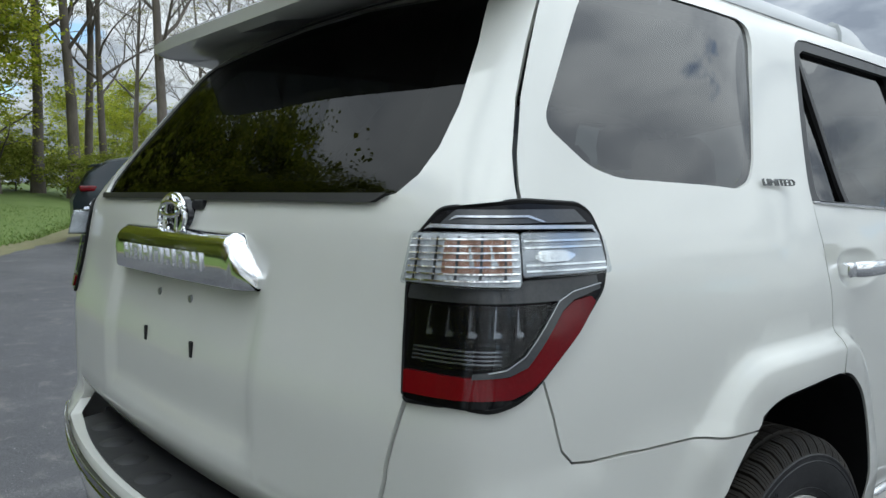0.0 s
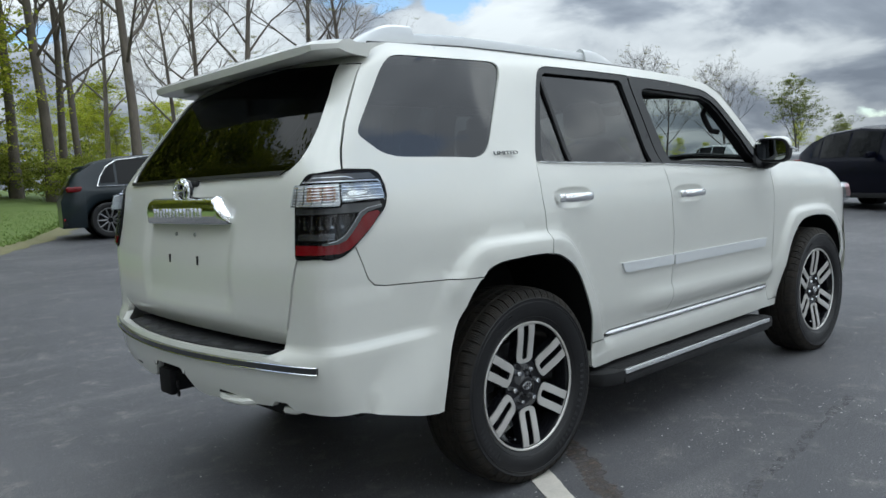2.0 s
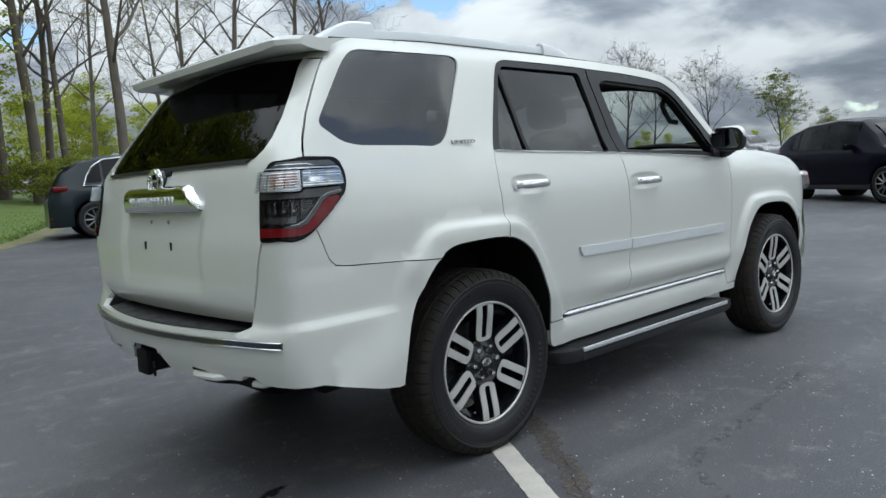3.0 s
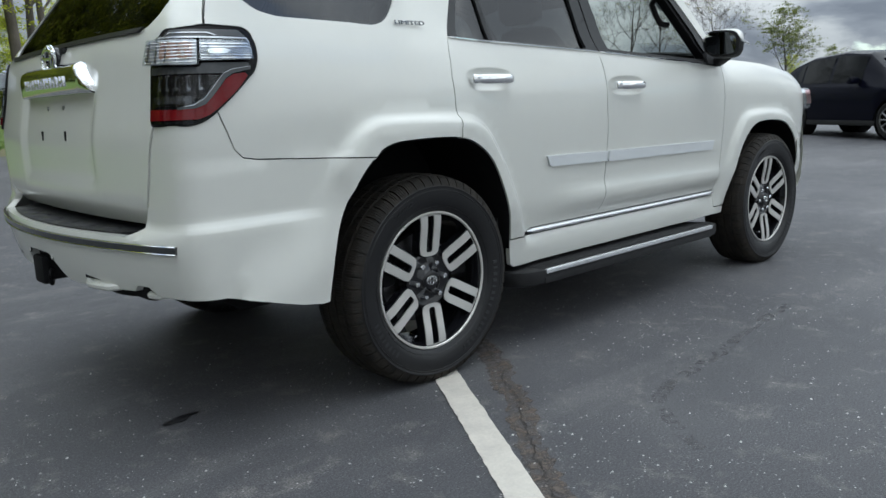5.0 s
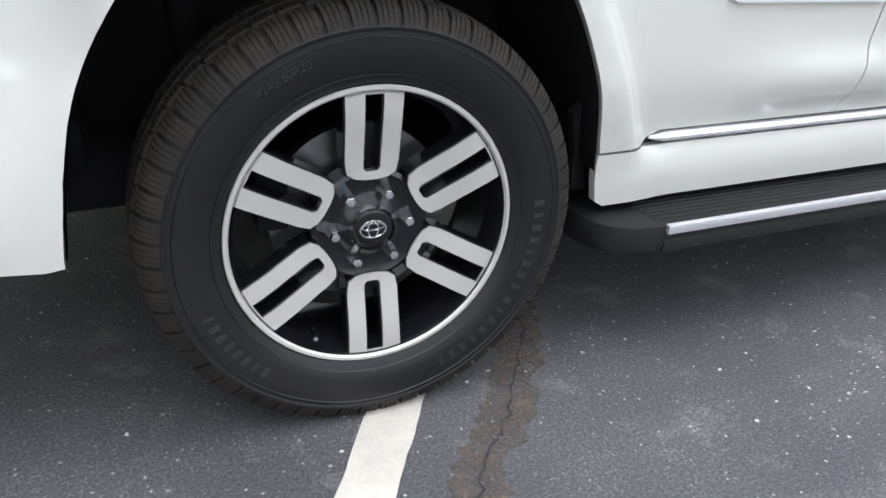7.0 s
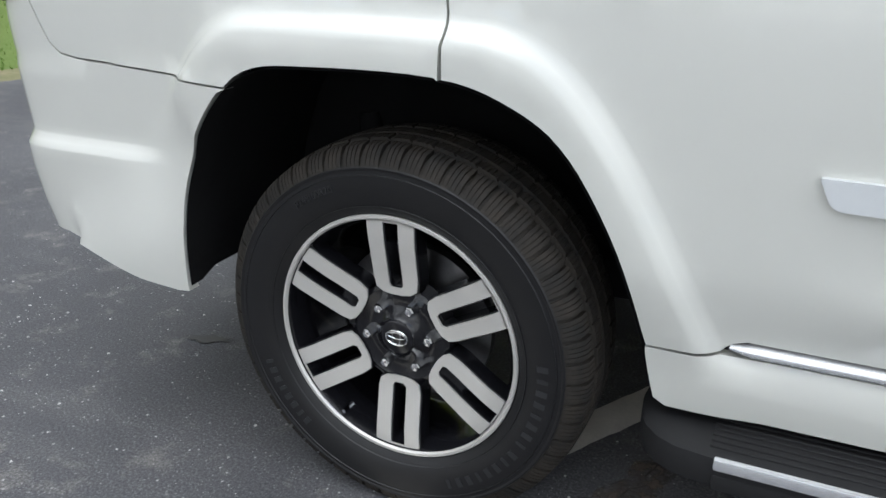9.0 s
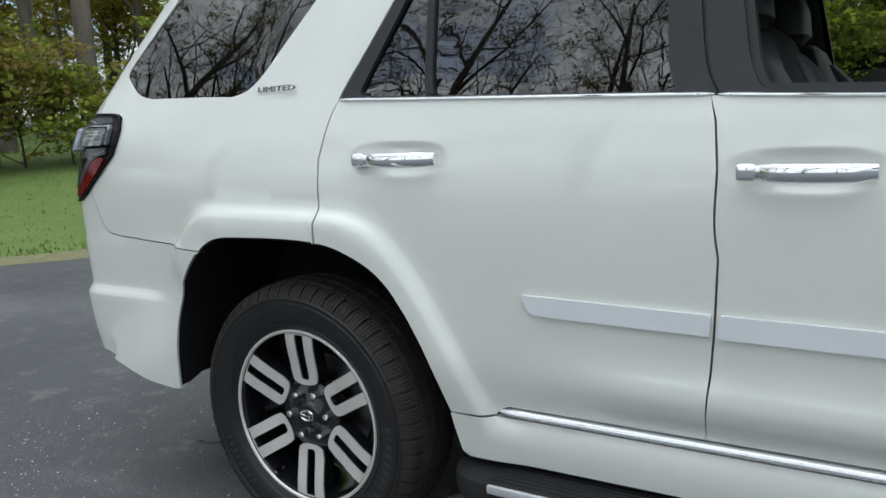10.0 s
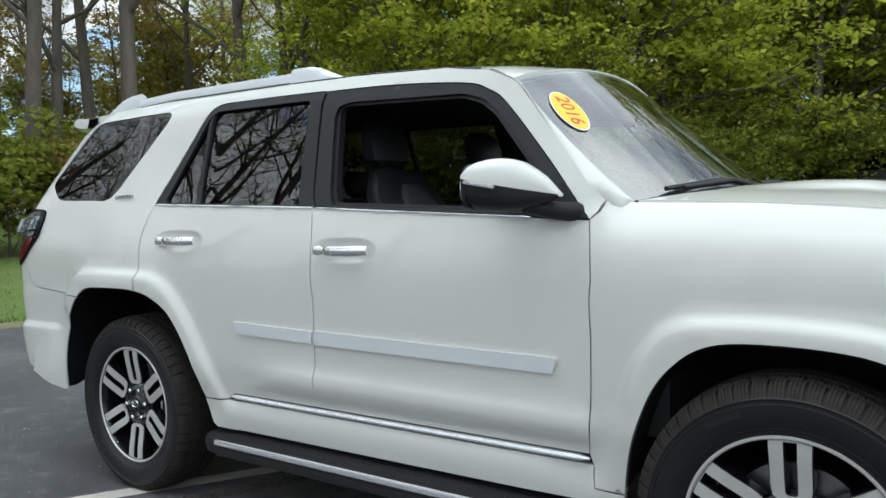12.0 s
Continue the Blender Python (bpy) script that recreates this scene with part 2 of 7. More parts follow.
def rounded(poly, r, seg=5):
    """Rounds every corner of a closed outline by about r metres."""
    out, n = [], len(poly)
    for i in range(n):
        p, a, b = (np.array(poly[k % n], float) for k in (i, i - 1, i + 1))
        da, db = a - p, b - p
        la, lb = np.linalg.norm(da), np.linalg.norm(db)
        k = min(r, la * 0.45, lb * 0.45)
        s, e = p + da / la * k, p + db / lb * k
        for j in range(seg + 1):
            t = j / seg
            out.append(tuple((1 - t) ** 2 * s + 2 * t * (1 - t) * p + t * t * e))
    return out


def smooth_line(pts, closed=False, per=5):
    """Catmull-Rom through points."""
    P = [np.array(p, float) for p in pts]
    n, out = len(P), []
    for i in range(n if closed else n - 1):
        p0, p1, p2, p3 = (P[(i + k) % n] if closed else P[min(max(i + k, 0), n - 1)] for k in (-1, 0, 1, 2))
        for j in range(per):
            t = j / per
            out.append(tuple(0.5 * (2 * p1 + (p2 - p0) * t + (2 * p0 - 5 * p1 + 4 * p2 - p3) * t * t + (3 * p1 - p0 - 3 * p2 + p3) * t ** 3)))
    if not closed:
        out.append(tuple(P[-1]))
    return out


def inside(poly, pts):
    """Even-odd test for an array of points."""
    poly, pts = np.array(poly), np.atleast_2d(pts)
    x, y = pts[:, 0:1], pts[:, 1:2]
    a, b = poly, np.roll(poly, -1, 0)
    cross = ((a[:, 1] > y) != (b[:, 1] > y)) & (x < (b[:, 0] - a[:, 0]) * (y - a[:, 1]) / (b[:, 1] - a[:, 1] + 1e-12) + a[:, 0])
    return cross.sum(1) % 2 == 1


def far_from(line, pts, closed=True):
    """Distance of every point to a line of many corners."""
    a = np.array(line, float)
    b = np.roll(a, -1, 0) if closed else a[1:]
    a = a if closed else a[:-1]
    p = np.atleast_2d(pts)[:, None]
    d = b - a
    t = (((p - a) * d).sum(-1) / ((d * d).sum(-1) + 1e-12)).clip(0, 1)
    return np.sqrt((((a + t[..., None] * d) - p) ** 2).sum(-1)).min(1)


def shrink(poly, gap):
    """The outline drawn in by gap."""
    P = np.array(poly, float)
    area = (P[:, 0] * np.roll(P[:, 1], -1) - np.roll(P[:, 0], -1) * P[:, 1]).sum()
    t = np.roll(P, -1, 0) - np.roll(P, 1, 0)
    t /= np.linalg.norm(t, axis=1, keepdims=True) + 1e-9
    nrm = np.stack([-t[:, 1], t[:, 0]], 1) * (1 if area > 0 else -1)
    return [tuple(p) for p in P + nrm * gap]


def sheet(bm, outline, surf, holes=(), creases=(), step=0.035, gap=0.002, depth=0.022, inward=None, edge=0.02):
    """A panel cut out of a curved surface: outline and holes in the surface's own two numbers, surf gives the place.
    Its rim turns inwards by depth, so that it has thickness and its joints are real gaps."""
    loops = [dense(shrink(outline, gap), edge)] + [dense(shrink(h, -gap), edge) for h in holes]
    lines = [dense(c, edge, False) for c in creases]
    pts, edges = [], []
    for lp in loops:
        k = len(pts); pts += lp
        edges += [(k + i, k + (i + 1) % len(lp)) for i in range(len(lp))]
    nb = len(pts)
    for ln in lines:
        ins = inside(loops[0], ln)
        for h in loops[1:]:
            ins &= ~inside(h, ln)
        for lp in loops:
            ins &= far_from(lp, ln) > 0.006
        k = len(pts); ids = {}
        for i, ok in enumerate(ins):
            if ok:
                ids[i] = len(pts); pts.append(ln[i])
        edges += [(ids[i], ids[i + 1]) for i in range(len(ln) - 1) if i in ids and i + 1 in ids]
    lo, hi = np.min(loops[0], 0), np.max(loops[0], 0)
    gx, gy = np.meshgrid(np.arange(lo[0] + step / 2, hi[0], step), np.arange(lo[1] + step / 2, hi[1], step))
    g = np.stack([gx.ravel() , gy.ravel()], 1)
    keep = inside(loops[0], g)
    for h in loops[1:]:
        keep &= ~inside(h, g)
    for lp in loops:
        keep &= far_from(lp, g) > step * 0.4
    for ln in lines:
        keep &= far_from(ln, g, False) > step * 0.4
    pts += [tuple(p) for p in g[keep]]
    v2, _, faces, *_ = geom.delaunay_2d_cdt([Vector(p) for p in pts], edges, [], 0, 1e-6)
    V = np.array([tuple(v) for v in v2])
    C = np.array([V[list(f)].mean(0) for f in faces])
    ok = inside(loops[0], C)
    for h in loops[1:]:
        ok &= ~inside(h, C)
    used = {}
    def vert(i):
        if i not in used:
            used[i] = bm.verts.new(surf(*V[i]))
        return used[i]
    made = []
    for f, k in zip(faces, ok):
        if k:
            try:
                made.append(bm.faces.new([vert(i) for i in f]))
            except ValueError:
                pass
    if depth:
        for lp in loops:
            a = [Vector(surf(*p)) for p in lp]
            way = [Vector(inward(*p)) * depth for p in lp] if inward else [Vector((0, 0, -depth))] * len(lp)
            top = [bm.verts.new(p) for p in a]
            bot = [bm.verts.new(p + w) for p, w in zip(a, way)]
            for i in range(len(lp)):
                j = (i + 1) % len(lp)
                bm.faces.new((top[i], top[j], bot[j], bot[i]))
    return bm


def flat(bm, outline, at=lambda u, v: (u, v, 0), holes=(), thick=(0, 0, 0.01)):
    """A plate with holes: outline in two numbers, thick is the vector from its back to its face."""
    loops = [list(outline)] + [list(h) for h in holes]
    pts, edges = [], []
    for lp in loops:
        k = len(pts); pts += lp
        edges += [(k + i, k + (i + 1) % len(lp)) for i in range(len(lp))]
    v2, _, faces, *_ = geom.delaunay_2d_cdt([Vector(p) for p in pts], edges, [], 0, 1e-7)
    V = np.array([tuple(v) for v in v2])
    C = np.array([V[list(f)].mean(0) for f in faces])
    ok = inside(loops[0], C)
    for h in loops[1:]:
        ok &= ~inside(h, C)
    t = Vector(thick)
    for off in (Vector((0, 0, 0)), t):
        used = {}
        for f, k in zip(faces, ok):
            if k:
                vs = []
                for i in f:
                    if i not in used:
                        used[i] = bm.verts.new(Vector(at(*V[i])) + off)
                    vs.append(used[i])
                bm.faces.new(vs)
    for lp in loops:
        a = [bm.verts.new(Vector(at(*p))) for p in lp]
        b = [bm.verts.new(Vector(at(*p)) + t) for p in lp]
        for i in range(len(lp)):
            j = (i + 1) % len(lp)
            bm.faces.new((a[i], a[j], b[j], b[i]))
    return bm


def smoothstep(a, b, x):
    t = min(1.0, max(0.0, (x - a) / (b - a)))
    return t * t * (3 - 2 * t)

# ---- ground ----
BORDER = [(-60, -62), (-26, -22), (-14, -8.5), (-9.5, -2.9), (-6.1, 1.65), (-2.0, 7.6), (2.7, 14.8), (5.8, 21.4), (9, 28), (14, 38), (22, 54), (40, 90), (160, 400)]


def verge(x, y):
    """Metres past the asphalt's edge, into the grass; below 0 on the asphalt."""
    ys = [p[1] for p in BORDER]
    bx = np.interp(y, ys, [p[0] for p in BORDER])
    return (bx - x) * .80


def ground_z(x, y):
    """Flat under the car, rising gently to the woods."""
    g = verge(x, y)
    z = .029 * max(0.0, min(y, 45) - 1.5) * smoothstep(1.5, 6, y)
    if g > 0:
        z += .06 * min(g, 22) * smoothstep(0, 4, g) + .02 * noise.noise((x * .4, y * .4, 0)) * smoothstep(0, 3, g)
    return z


ASPHALT = bpy.data.materials.new("asphalt")
ASPHALT.use_nodes = True
nt = ASPHALT.node_tree
pb_ = nt.nodes["Principled BSDF"]
geo_ = nt.nodes.new("ShaderNodeNewGeometry")


def anoise(s, d, r, stretch=None):
    n = nt.nodes.new("ShaderNodeTexNoise")
    n.inputs["Scale"].default_value, n.inputs["Detail"].default_value, n.inputs["Roughness"].default_value = s, d, r
    src = geo_.outputs["Position"]
    if stretch:
        mp = nt.nodes.new("ShaderNodeMapping")
        mp.inputs["Scale"].default_value, mp.inputs["Rotation"].default_value = stretch, (0, 0, radians(20))
        nt.links.new(src, mp.inputs[0]); src = mp.outputs[0]
    nt.links.new(src, n.inputs["Vector"])
    return n.outputs["Fac"]


def aramp(src, stops):
    r = nt.nodes.new("ShaderNodeValToRGB")
    els = r.color_ramp.elements
    els[0].position, els[0].color = stops[0][0], (*stops[0][1], 1)
    els[1].position, els[1].color = stops[-1][0], (*stops[-1][1], 1)
    for p, c in stops[1:-1]:
        els.new(p).color = (*c, 1)
    nt.links.new(src, r.inputs[0])
    return r.outputs[0]


def amix(kind, fac, a, b):
    m = nt.nodes.new("ShaderNodeMix"); m.data_type, m.blend_type = "RGBA", kind
    for s, i in ((fac, 0), (a, 6), (b, 7)):
        if isinstance(s, (int, float)):
            m.inputs[i].default_value = s
        elif isinstance(s, tuple):
            m.inputs[i].default_value = (*s, 1)
        else:
            nt.links.new(s, m.inputs[i])
    return m.outputs[2]


grain = aramp(anoise(150, 4, .78), [(.30, (.36, .36, .37)), (.50, (.95, .95, .95)), (.60, (1.5, 1.5, 1.5)), (.72, (2.4, 2.4, 2.4))])
base = aramp(anoise(.55, 5, .55), [(.30, (.054, .054, .059)), (.52, (.073, .073, .079)), (.72, (.112, .111, .115))])
worn = aramp(anoise(.9, 6, .65, (.5, 2.2, 1)), [(.55, (0, 0, 0)), (.70, (.34, .34, .34))])
col = amix("MIX", worn, base, (.20, .195, .19))
dust = aramp(anoise(5.5, 8, .72), [(.55, (0, 0, 0)), (.70, (.55, .55, .55))])
col = amix("MIX", dust, col, (.235, .22, .205))
vor = nt.nodes.new("ShaderNodeTexVoronoi"); vor.inputs["Scale"].default_value = 42
nt.links.new(geo_.outputs["Position"], vor.inputs["Vector"])
fleck = aramp(vor.outputs["Distance"], [(.07, (1, 1, 1)), (.17, (0, 0, 0))])
fine_vor = nt.nodes.new("ShaderNodeTexVoronoi"); fine_vor.inputs["Scale"].default_value = 115
nt.links.new(geo_.outputs["Position"], fine_vor.inputs["Vector"])
speck = aramp(fine_vor.outputs["Distance"], [(.08, (.8, .8, .8)), (.22, (0, 0, 0))])
col = amix("MIX", amix("MULTIPLY", 1.0, speck, aramp(anoise(7, 4, .6), [(.47, (0, 0, 0)), (.60, (.9, .9, .9))])), col, (.40, .395, .39))
few = aramp(anoise(16, 2, .5), [(.50, (0, 0, 0)), (.58, (.85, .85, .85))])
col = amix("MIX", amix("MULTIPLY", 1.0, fleck, few), col, (.48, .47, .46))
col = amix("MULTIPLY", 1.0, col, grain)
nt.links.new(col, pb_.inputs["Base Color"])
rr_ = nt.nodes.new("ShaderNodeMapRange")
pb_.inputs["Specular IOR Level"].default_value = .36
rr_.inputs["To Min"].default_value, rr_.inputs["To Max"].default_value = .46, .72
nt.links.new(anoise(2.2, 5, .6), rr_.inputs[0]); nt.links.new(rr_.outputs[0], pb_.inputs["Roughness"])
bp_ = nt.nodes.new("ShaderNodeBump")
bp_.inputs["Strength"].default_value, bp_.inputs["Distance"].default_value = .55, .004
nt.links.new(anoise(170, 4, .7), bp_.inputs["Height"]); nt.links.new(bp_.outputs[0], pb_.inputs["Normal"])

GRASS = material("grass_soil", (0.088, 0.142, 0.022), 0.9, second=(0.13, 0.18, 0.04), scale=1.6, bump=1.0, bump_scale=50)
BLADES = material("grass_blades", (0.095, 0.165, 0.022), 0.7, second=(0.155, 0.215, 0.045), scale=3.0, island=.5)
DRY = material("dry_verge", (0.22, 0.19, 0.11), 0.9, second=(0.12, 0.13, 0.05), scale=6, bump=1.0, bump_scale=40)
LINE_PAINT = material("worn_line_paint", (0.64, 0.60, 0.53), 0.6, second=(0.48, 0.45, 0.405), scale=11, bump=0.4, bump_scale=150)
STAIN = material("brown_crack_stain", (0.125, 0.096, 0.076), 0.75, second=(0.085, 0.073, 0.064), scale=9, bump=0.5, bump_scale=150)
STAIN_FAINT = material("faint_stain", (0.108, 0.103, 0.104), 0.7, second=(0.118, 0.117, 0.121), scale=7, bump=0.5, bump_scale=150)
def frayed(m, scale, lo, hi):
    """Lets the ground show through a stain in patches."""
    t = m.node_tree
    n = t.nodes.new("ShaderNodeTexNoise"); n.inputs["Scale"].default_value, n.inputs["Detail"].default_value, n.inputs["Roughness"].default_value = scale, 6, .7
    g = t.nodes.new("ShaderNodeNewGeometry"); t.links.new(g.outputs["Position"], n.inputs["Vector"])
    r = t.nodes.new("ShaderNodeMapRange"); r.inputs["From Min"].default_value, r.inputs["From Max"].default_value = lo, hi
    t.links.new(n.outputs["Fac"], r.inputs[0]); t.links.new(r.outputs[0], t.nodes["Principled BSDF"].inputs["Alpha"])


frayed(STAIN, 22, .36, .62)
frayed(STAIN_FAINT, 14, .46, .72)
CRACK = material("crack_gap", (0.022, 0.020, 0.018), 0.95, vary=.3)
OIL = material("oil_spot", (0.012, 0.012, 0.014), 0.35, vary=.3, scale=20)


def sheet_mesh(name, V, Fc, mats, idx=None):
    me = bpy.data.meshes.new(name)
    me.from_pydata(V, [], Fc)
    for m in mats:
        me.materials.append(m)
    if idx is not None:
        me.polygons.foreach_set("material_index", idx)
    me.polygons.foreach_set("use_smooth", [True] * len(me.polygons))
    return new(name, me)


def axis(lo, hi, fine, step):
    a = list(np.arange(fine[0], fine[1] + .01, step))
    return [lo, lo * .5, lo * .25, lo * .15] + a + [hi * .15, hi * .25, hi * .5, hi]


gx_, gy_ = axis(-500, 500, (-40, 40), 1.6), axis(-500, 500, (-40, 60), 1.6)
n_ = len(gx_)
V_ = [(x, y, ground_z(x, y)) for y in gy_ for x in gx_]
F_ = [(j * n_ + i, j * n_ + i + 1, (j + 1) * n_ + i + 1, (j + 1) * n_ + i) for j in range(len(gy_) - 1) for i in range(n_ - 1)]
ground = tagged(sheet_mesh("ground", V_, F_, [ASPHALT]), "dark sealed asphalt car park with worn pale patches and specks", "ground", "", "structure")

# grass verge laid over the sheet, with a dry, ragged edge
def lawn(name, g0, g1, rise, mat, label, steps, seed):
    V, Fc = [], []
    rows = [p for p in dense(BORDER[1:12], .5, False)]
    k = len(steps)
    for i, (bx, by) in enumerate(rows):
        for s in steps:
            wob = .22 * noise.noise((bx * 1.3 + seed, by * 1.3, 0)) + .08 * noise.noise((bx * 5 + seed, by * 5, 2))
            x = bx - (g0 + wob * (1 if s < 1 else 0) + s * (g1 - g0)) / .80
            V.append((x, by, ground_z(x, by) + .005 + rise * min(1.0, s / .012)))
    Fc = [(i * k + j, i * k + j + 1, (i + 1) * k + j + 1, (i + 1) * k + j) for i in range(len(rows) - 1) for j in range(k - 1)]
    return tagged(sheet_mesh(name, V, Fc, [mat]), label, "grass" if mat is GRASS else "verge", "", "structure")


lawn("verge", 0.0, .9, .006, DRY, "dry straw and leaf litter along the asphalt edge", [0, .3, .6, 1], 0)
lawn("lawn", .45, 70, .03, GRASS, "short green lawn rising to the woods", [0, .004, .012, .022, .034, .048, .064, .082, .105, .13, .16, .2, .26, .34, .45, .6, .8, 1], 5)

# grass blades where the camera sees them best
rng = np.random.default_rng(4)
V, Fc = [], []
for _ in range(36000):
    by = rng.uniform(-4, 26); g = .5 + 13 * rng.random() ** 1.6
    bx = np.interp(by, [p[1] for p in BORDER], [p[0] for p in BORDER])
    x = bx - g / .8; z = ground_z(x, by) + .01
    h, w, a = rng.uniform(.035, .075), rng.uniform(.008, .018), rng.uniform(0, math.pi)
    lx, ly = rng.normal(0, .03, 2)
    i = len(V)
    V += [(x - w * math.cos(a), by - w * math.sin(a), z), (x + w * math.cos(a), by + w * math.sin(a), z), (x + lx, by + ly, z + h)]
    Fc.append((i, i + 1, i + 2))
tagged(sheet_mesh("grass_blades", V, Fc, [BLADES]), "short green grass blades on the lawn", "grass", "", "stuff")

# bay line, crack and stains
def strip(name, pts, width, z, mat, label, category, jag=0.0, seed=1, kind="structure"):
    r = random.Random(seed)
    P = [Vector((*p, 0)) for p in dense(pts, .03, False)]
    V = []
    for i, p in enumerate(P):
        d = (P[min(i + 1, len(P) - 1)] - P[max(i - 1, 0)]).normalized()
        s = Vector((-d.y, d.x, 0))
        wl, wr = (width / 2 * (1 + jag * r.uniform(-1, 1)) for _ in range(2))
        a, b = p + s * wl, p - s * wr
        V += [(a.x, a.y, ground_z(a.x, a.y) + z), (b.x, b.y, ground_z(b.x, b.y) + z)]
    Fc = [(2 * i, 2 * i + 1, 2 * i + 3, 2 * i + 2) for i in range(len(P) - 1)]
    return tagged(sheet_mesh(name, V, Fc, [mat]), label, category, "", kind)


line_at = lambda s: (.060 + .516 * s, -.876 + .856 * s)
strip("bay_line", [line_at(-3.2), line_at(3.6)], .103, .004, LINE_PAINT, "worn white painted bay line on the asphalt", "road marking", .05, 3)
crack_pts = [(.62, -.28), (.52, -.50), (.41, -.74), (.302, -.914), (.26, -.98), (.225, -1.03), (.15, -1.10), (.118, -1.15), (.094, -1.195), (.058, -1.251), (.01, -1.32), (-.053, -1.374), (-.16, -1.50), (-.25, -1.60), (-.42, -1.82), (-.70, -2.15)]
strip("crack_stain", smooth_line(crack_pts, per=3), .095, .0025, STAIN, "brown stain along a crack in the asphalt", "stain", .35, 7)
r_ = random.Random(11)
jag = [(x + r_.gauss(0, .006), y + r_.gauss(0, .004)) for x, y in dense(crack_pts, .022, False)]
strip("crack", jag, .003, .0045, CRACK, "thin dark jagged crack in the asphalt", "crack", .8, 5)
pts2 = [(1.9, -1.45), (1.3, -1.50), (.999, -1.557), (.70, -1.58), (.43, -1.62), (.25, -1.75), (.1, -1.95)]
strip("crack_stain", smooth_line(pts2, per=4), .05, .0015, STAIN_FAINT, "faint brown stain on the asphalt", "stain", .22, 9)
for k, (cx, cy, sc) in enumerate(((-.865, -.515, .72),)):
    r2 = random.Random(k + 40)
    o = [(cx + sc * (.085 * math.cos(a)) * (1 + .35 * r2.uniform(-1, 1)), cy + sc * .030 * math.sin(a) * (1 + .6 * r2.uniform(-1, 1)) + sc * .02 * math.cos(a)) for a in np.linspace(0, 2 * math.pi, 19)[:-1]]
    bmo = flat(bmesh.new(), o, lambda u, v: (u, v, .003), thick=(0, 0, .0008))
    ob = part("dark_spot", bmo, OIL)
    tagged(ob, "small dark oily spot on the asphalt", "stain", "", "structure")

# loose pale grit
drifts = [(rng.uniform(-2.2, 3.0), rng.uniform(-3.2, -.5)) for _ in range(46)]
STONE = material("pale_grit", (.55, .54, .52), .8, vary=.5, scale=60, island=.6)
V, Fc = [], []
for _ in range(9000):
    x, y = rng.uniform(-3.2, 4.2), rng.uniform(-3.6, .4)
    if rng.random() < .25:
        x, y = rng.uniform(-9, 8), rng.uniform(-6, 9)
    if rng.random() < .55:                                 # lies in drifts
        cx, cy = drifts[rng.integers(0, len(drifts))]
        x, y = cx + rng.normal(0, .16), cy + rng.normal(0, .13)
    r = .0011 + .0048 * rng.random() ** 4
    i = len(V); z = ground_z(x, y)
    a0 = rng.uniform(0, 6.28)
    V += [(x + r * math.cos(a0 + k * 1.571) * rng.uniform(.6, 1.2), y + r * math.sin(a0 + k * 1.571) * rng.uniform(.6, 1.2), z + .0005) for k in range(4)] + [(x, y, z + r * rng.uniform(.5, 1.1))]
    Fc += [(i, i + 1, i + 4), (i + 1, i + 2, i + 4), (i + 2, i + 3, i + 4), (i + 3, i, i + 4)]
tagged(sheet_mesh("grit", V, Fc, [STONE]), "pale loose grit scattered on the asphalt", "grit", "", "stuff")

# ---- the white sport utility vehicle: shape of its body ----
# x runs from the rear axle forwards, z up; half width by height, rear face by height
SIDE_Z = [.25, .30, .42, .48, .60, .75, .90, 1.0, 1.10, 1.2, 1.29, 1.33, 1.5, 1.66, 1.70, 1.75, 1.785, 1.82]
SIDE_Y = [.78, .80, .815, .83, .862, .872, .88, .882, .876, .856, .826, .81, .757, .705, .690, .664, .625, .53]
REAR_Z = [.25, .45, .70, .98, 1.10, 1.27, 1.30, 1.68, 1.78]
REAR_X = [-.95, -1.02, -1.02, -1.022, -.995, -.965, -.952, -.655, -.5]
def eased(zs, vs, sigma):
    """A profile resampled and smoothed."""
    z = np.arange(zs[0] - .2, zs[-1] + .2, .005)
    v = np.interp(z, zs, vs)
    k = np.exp(-.5 * (np.arange(-40, 41) * .005 / sigma) ** 2)
    v = np.convolve(np.pad(v, 40, mode="edge"), k / k.sum(), mode="valid")
    return z, v


SIDE_T, REAR_T = eased(SIDE_Z, SIDE_Y, .022), eased(REAR_Z, REAR_X, .030)
LOW_T = eased([.25, .36, .48, .60, .75, .90], [.85, .876, .886, .888, .887, .885], .03)
CORNER, LONG = 28, 1.185
ARC_T = [1 - (1 - k / 400) ** 2.2 for k in range(401)]
ARC_Q = [(1 - t ** CORNER) ** (1 / CORNER) for t in ARC_T]
ARC_U = [0.0]
for _k in range(400):
    ARC_U.append(ARC_U[-1] + math.hypot(LONG * (ARC_T[_k + 1] - ARC_T[_k]), .87 * (ARC_Q[_k + 1] - ARC_Q[_k])))
MIDDLE = ARC_U[-1]

REAR_FLARE = smooth_line([(-.47, .84), (-.40, .935), (-.31, 1.0), (-.19, 1.015), (.13, 1.007), (.24, .99), (.325, .94), (.42, .82), (.51, .66), (.58, .515), (.605, .470)])
REAR_ARCH = smooth_line([(-.495, .37), (-.488, .45), (-.462, .60), (-.425, .71), (-.35, .83), (-.25, .91), (-.11, .927), (.12, .920), (.25, .876), (.34, .80), (.425, .646), (.47, .50), (.50, .355)])
FRONT_FLARE = smooth_line([(2.30, .64), (2.36, .77), (2.43, .87), (2.50, .92), (2.60, .937), (2.80, .94), (3.0, .92), (3.15, .86), (3.28, .74), (3.38, .58)])
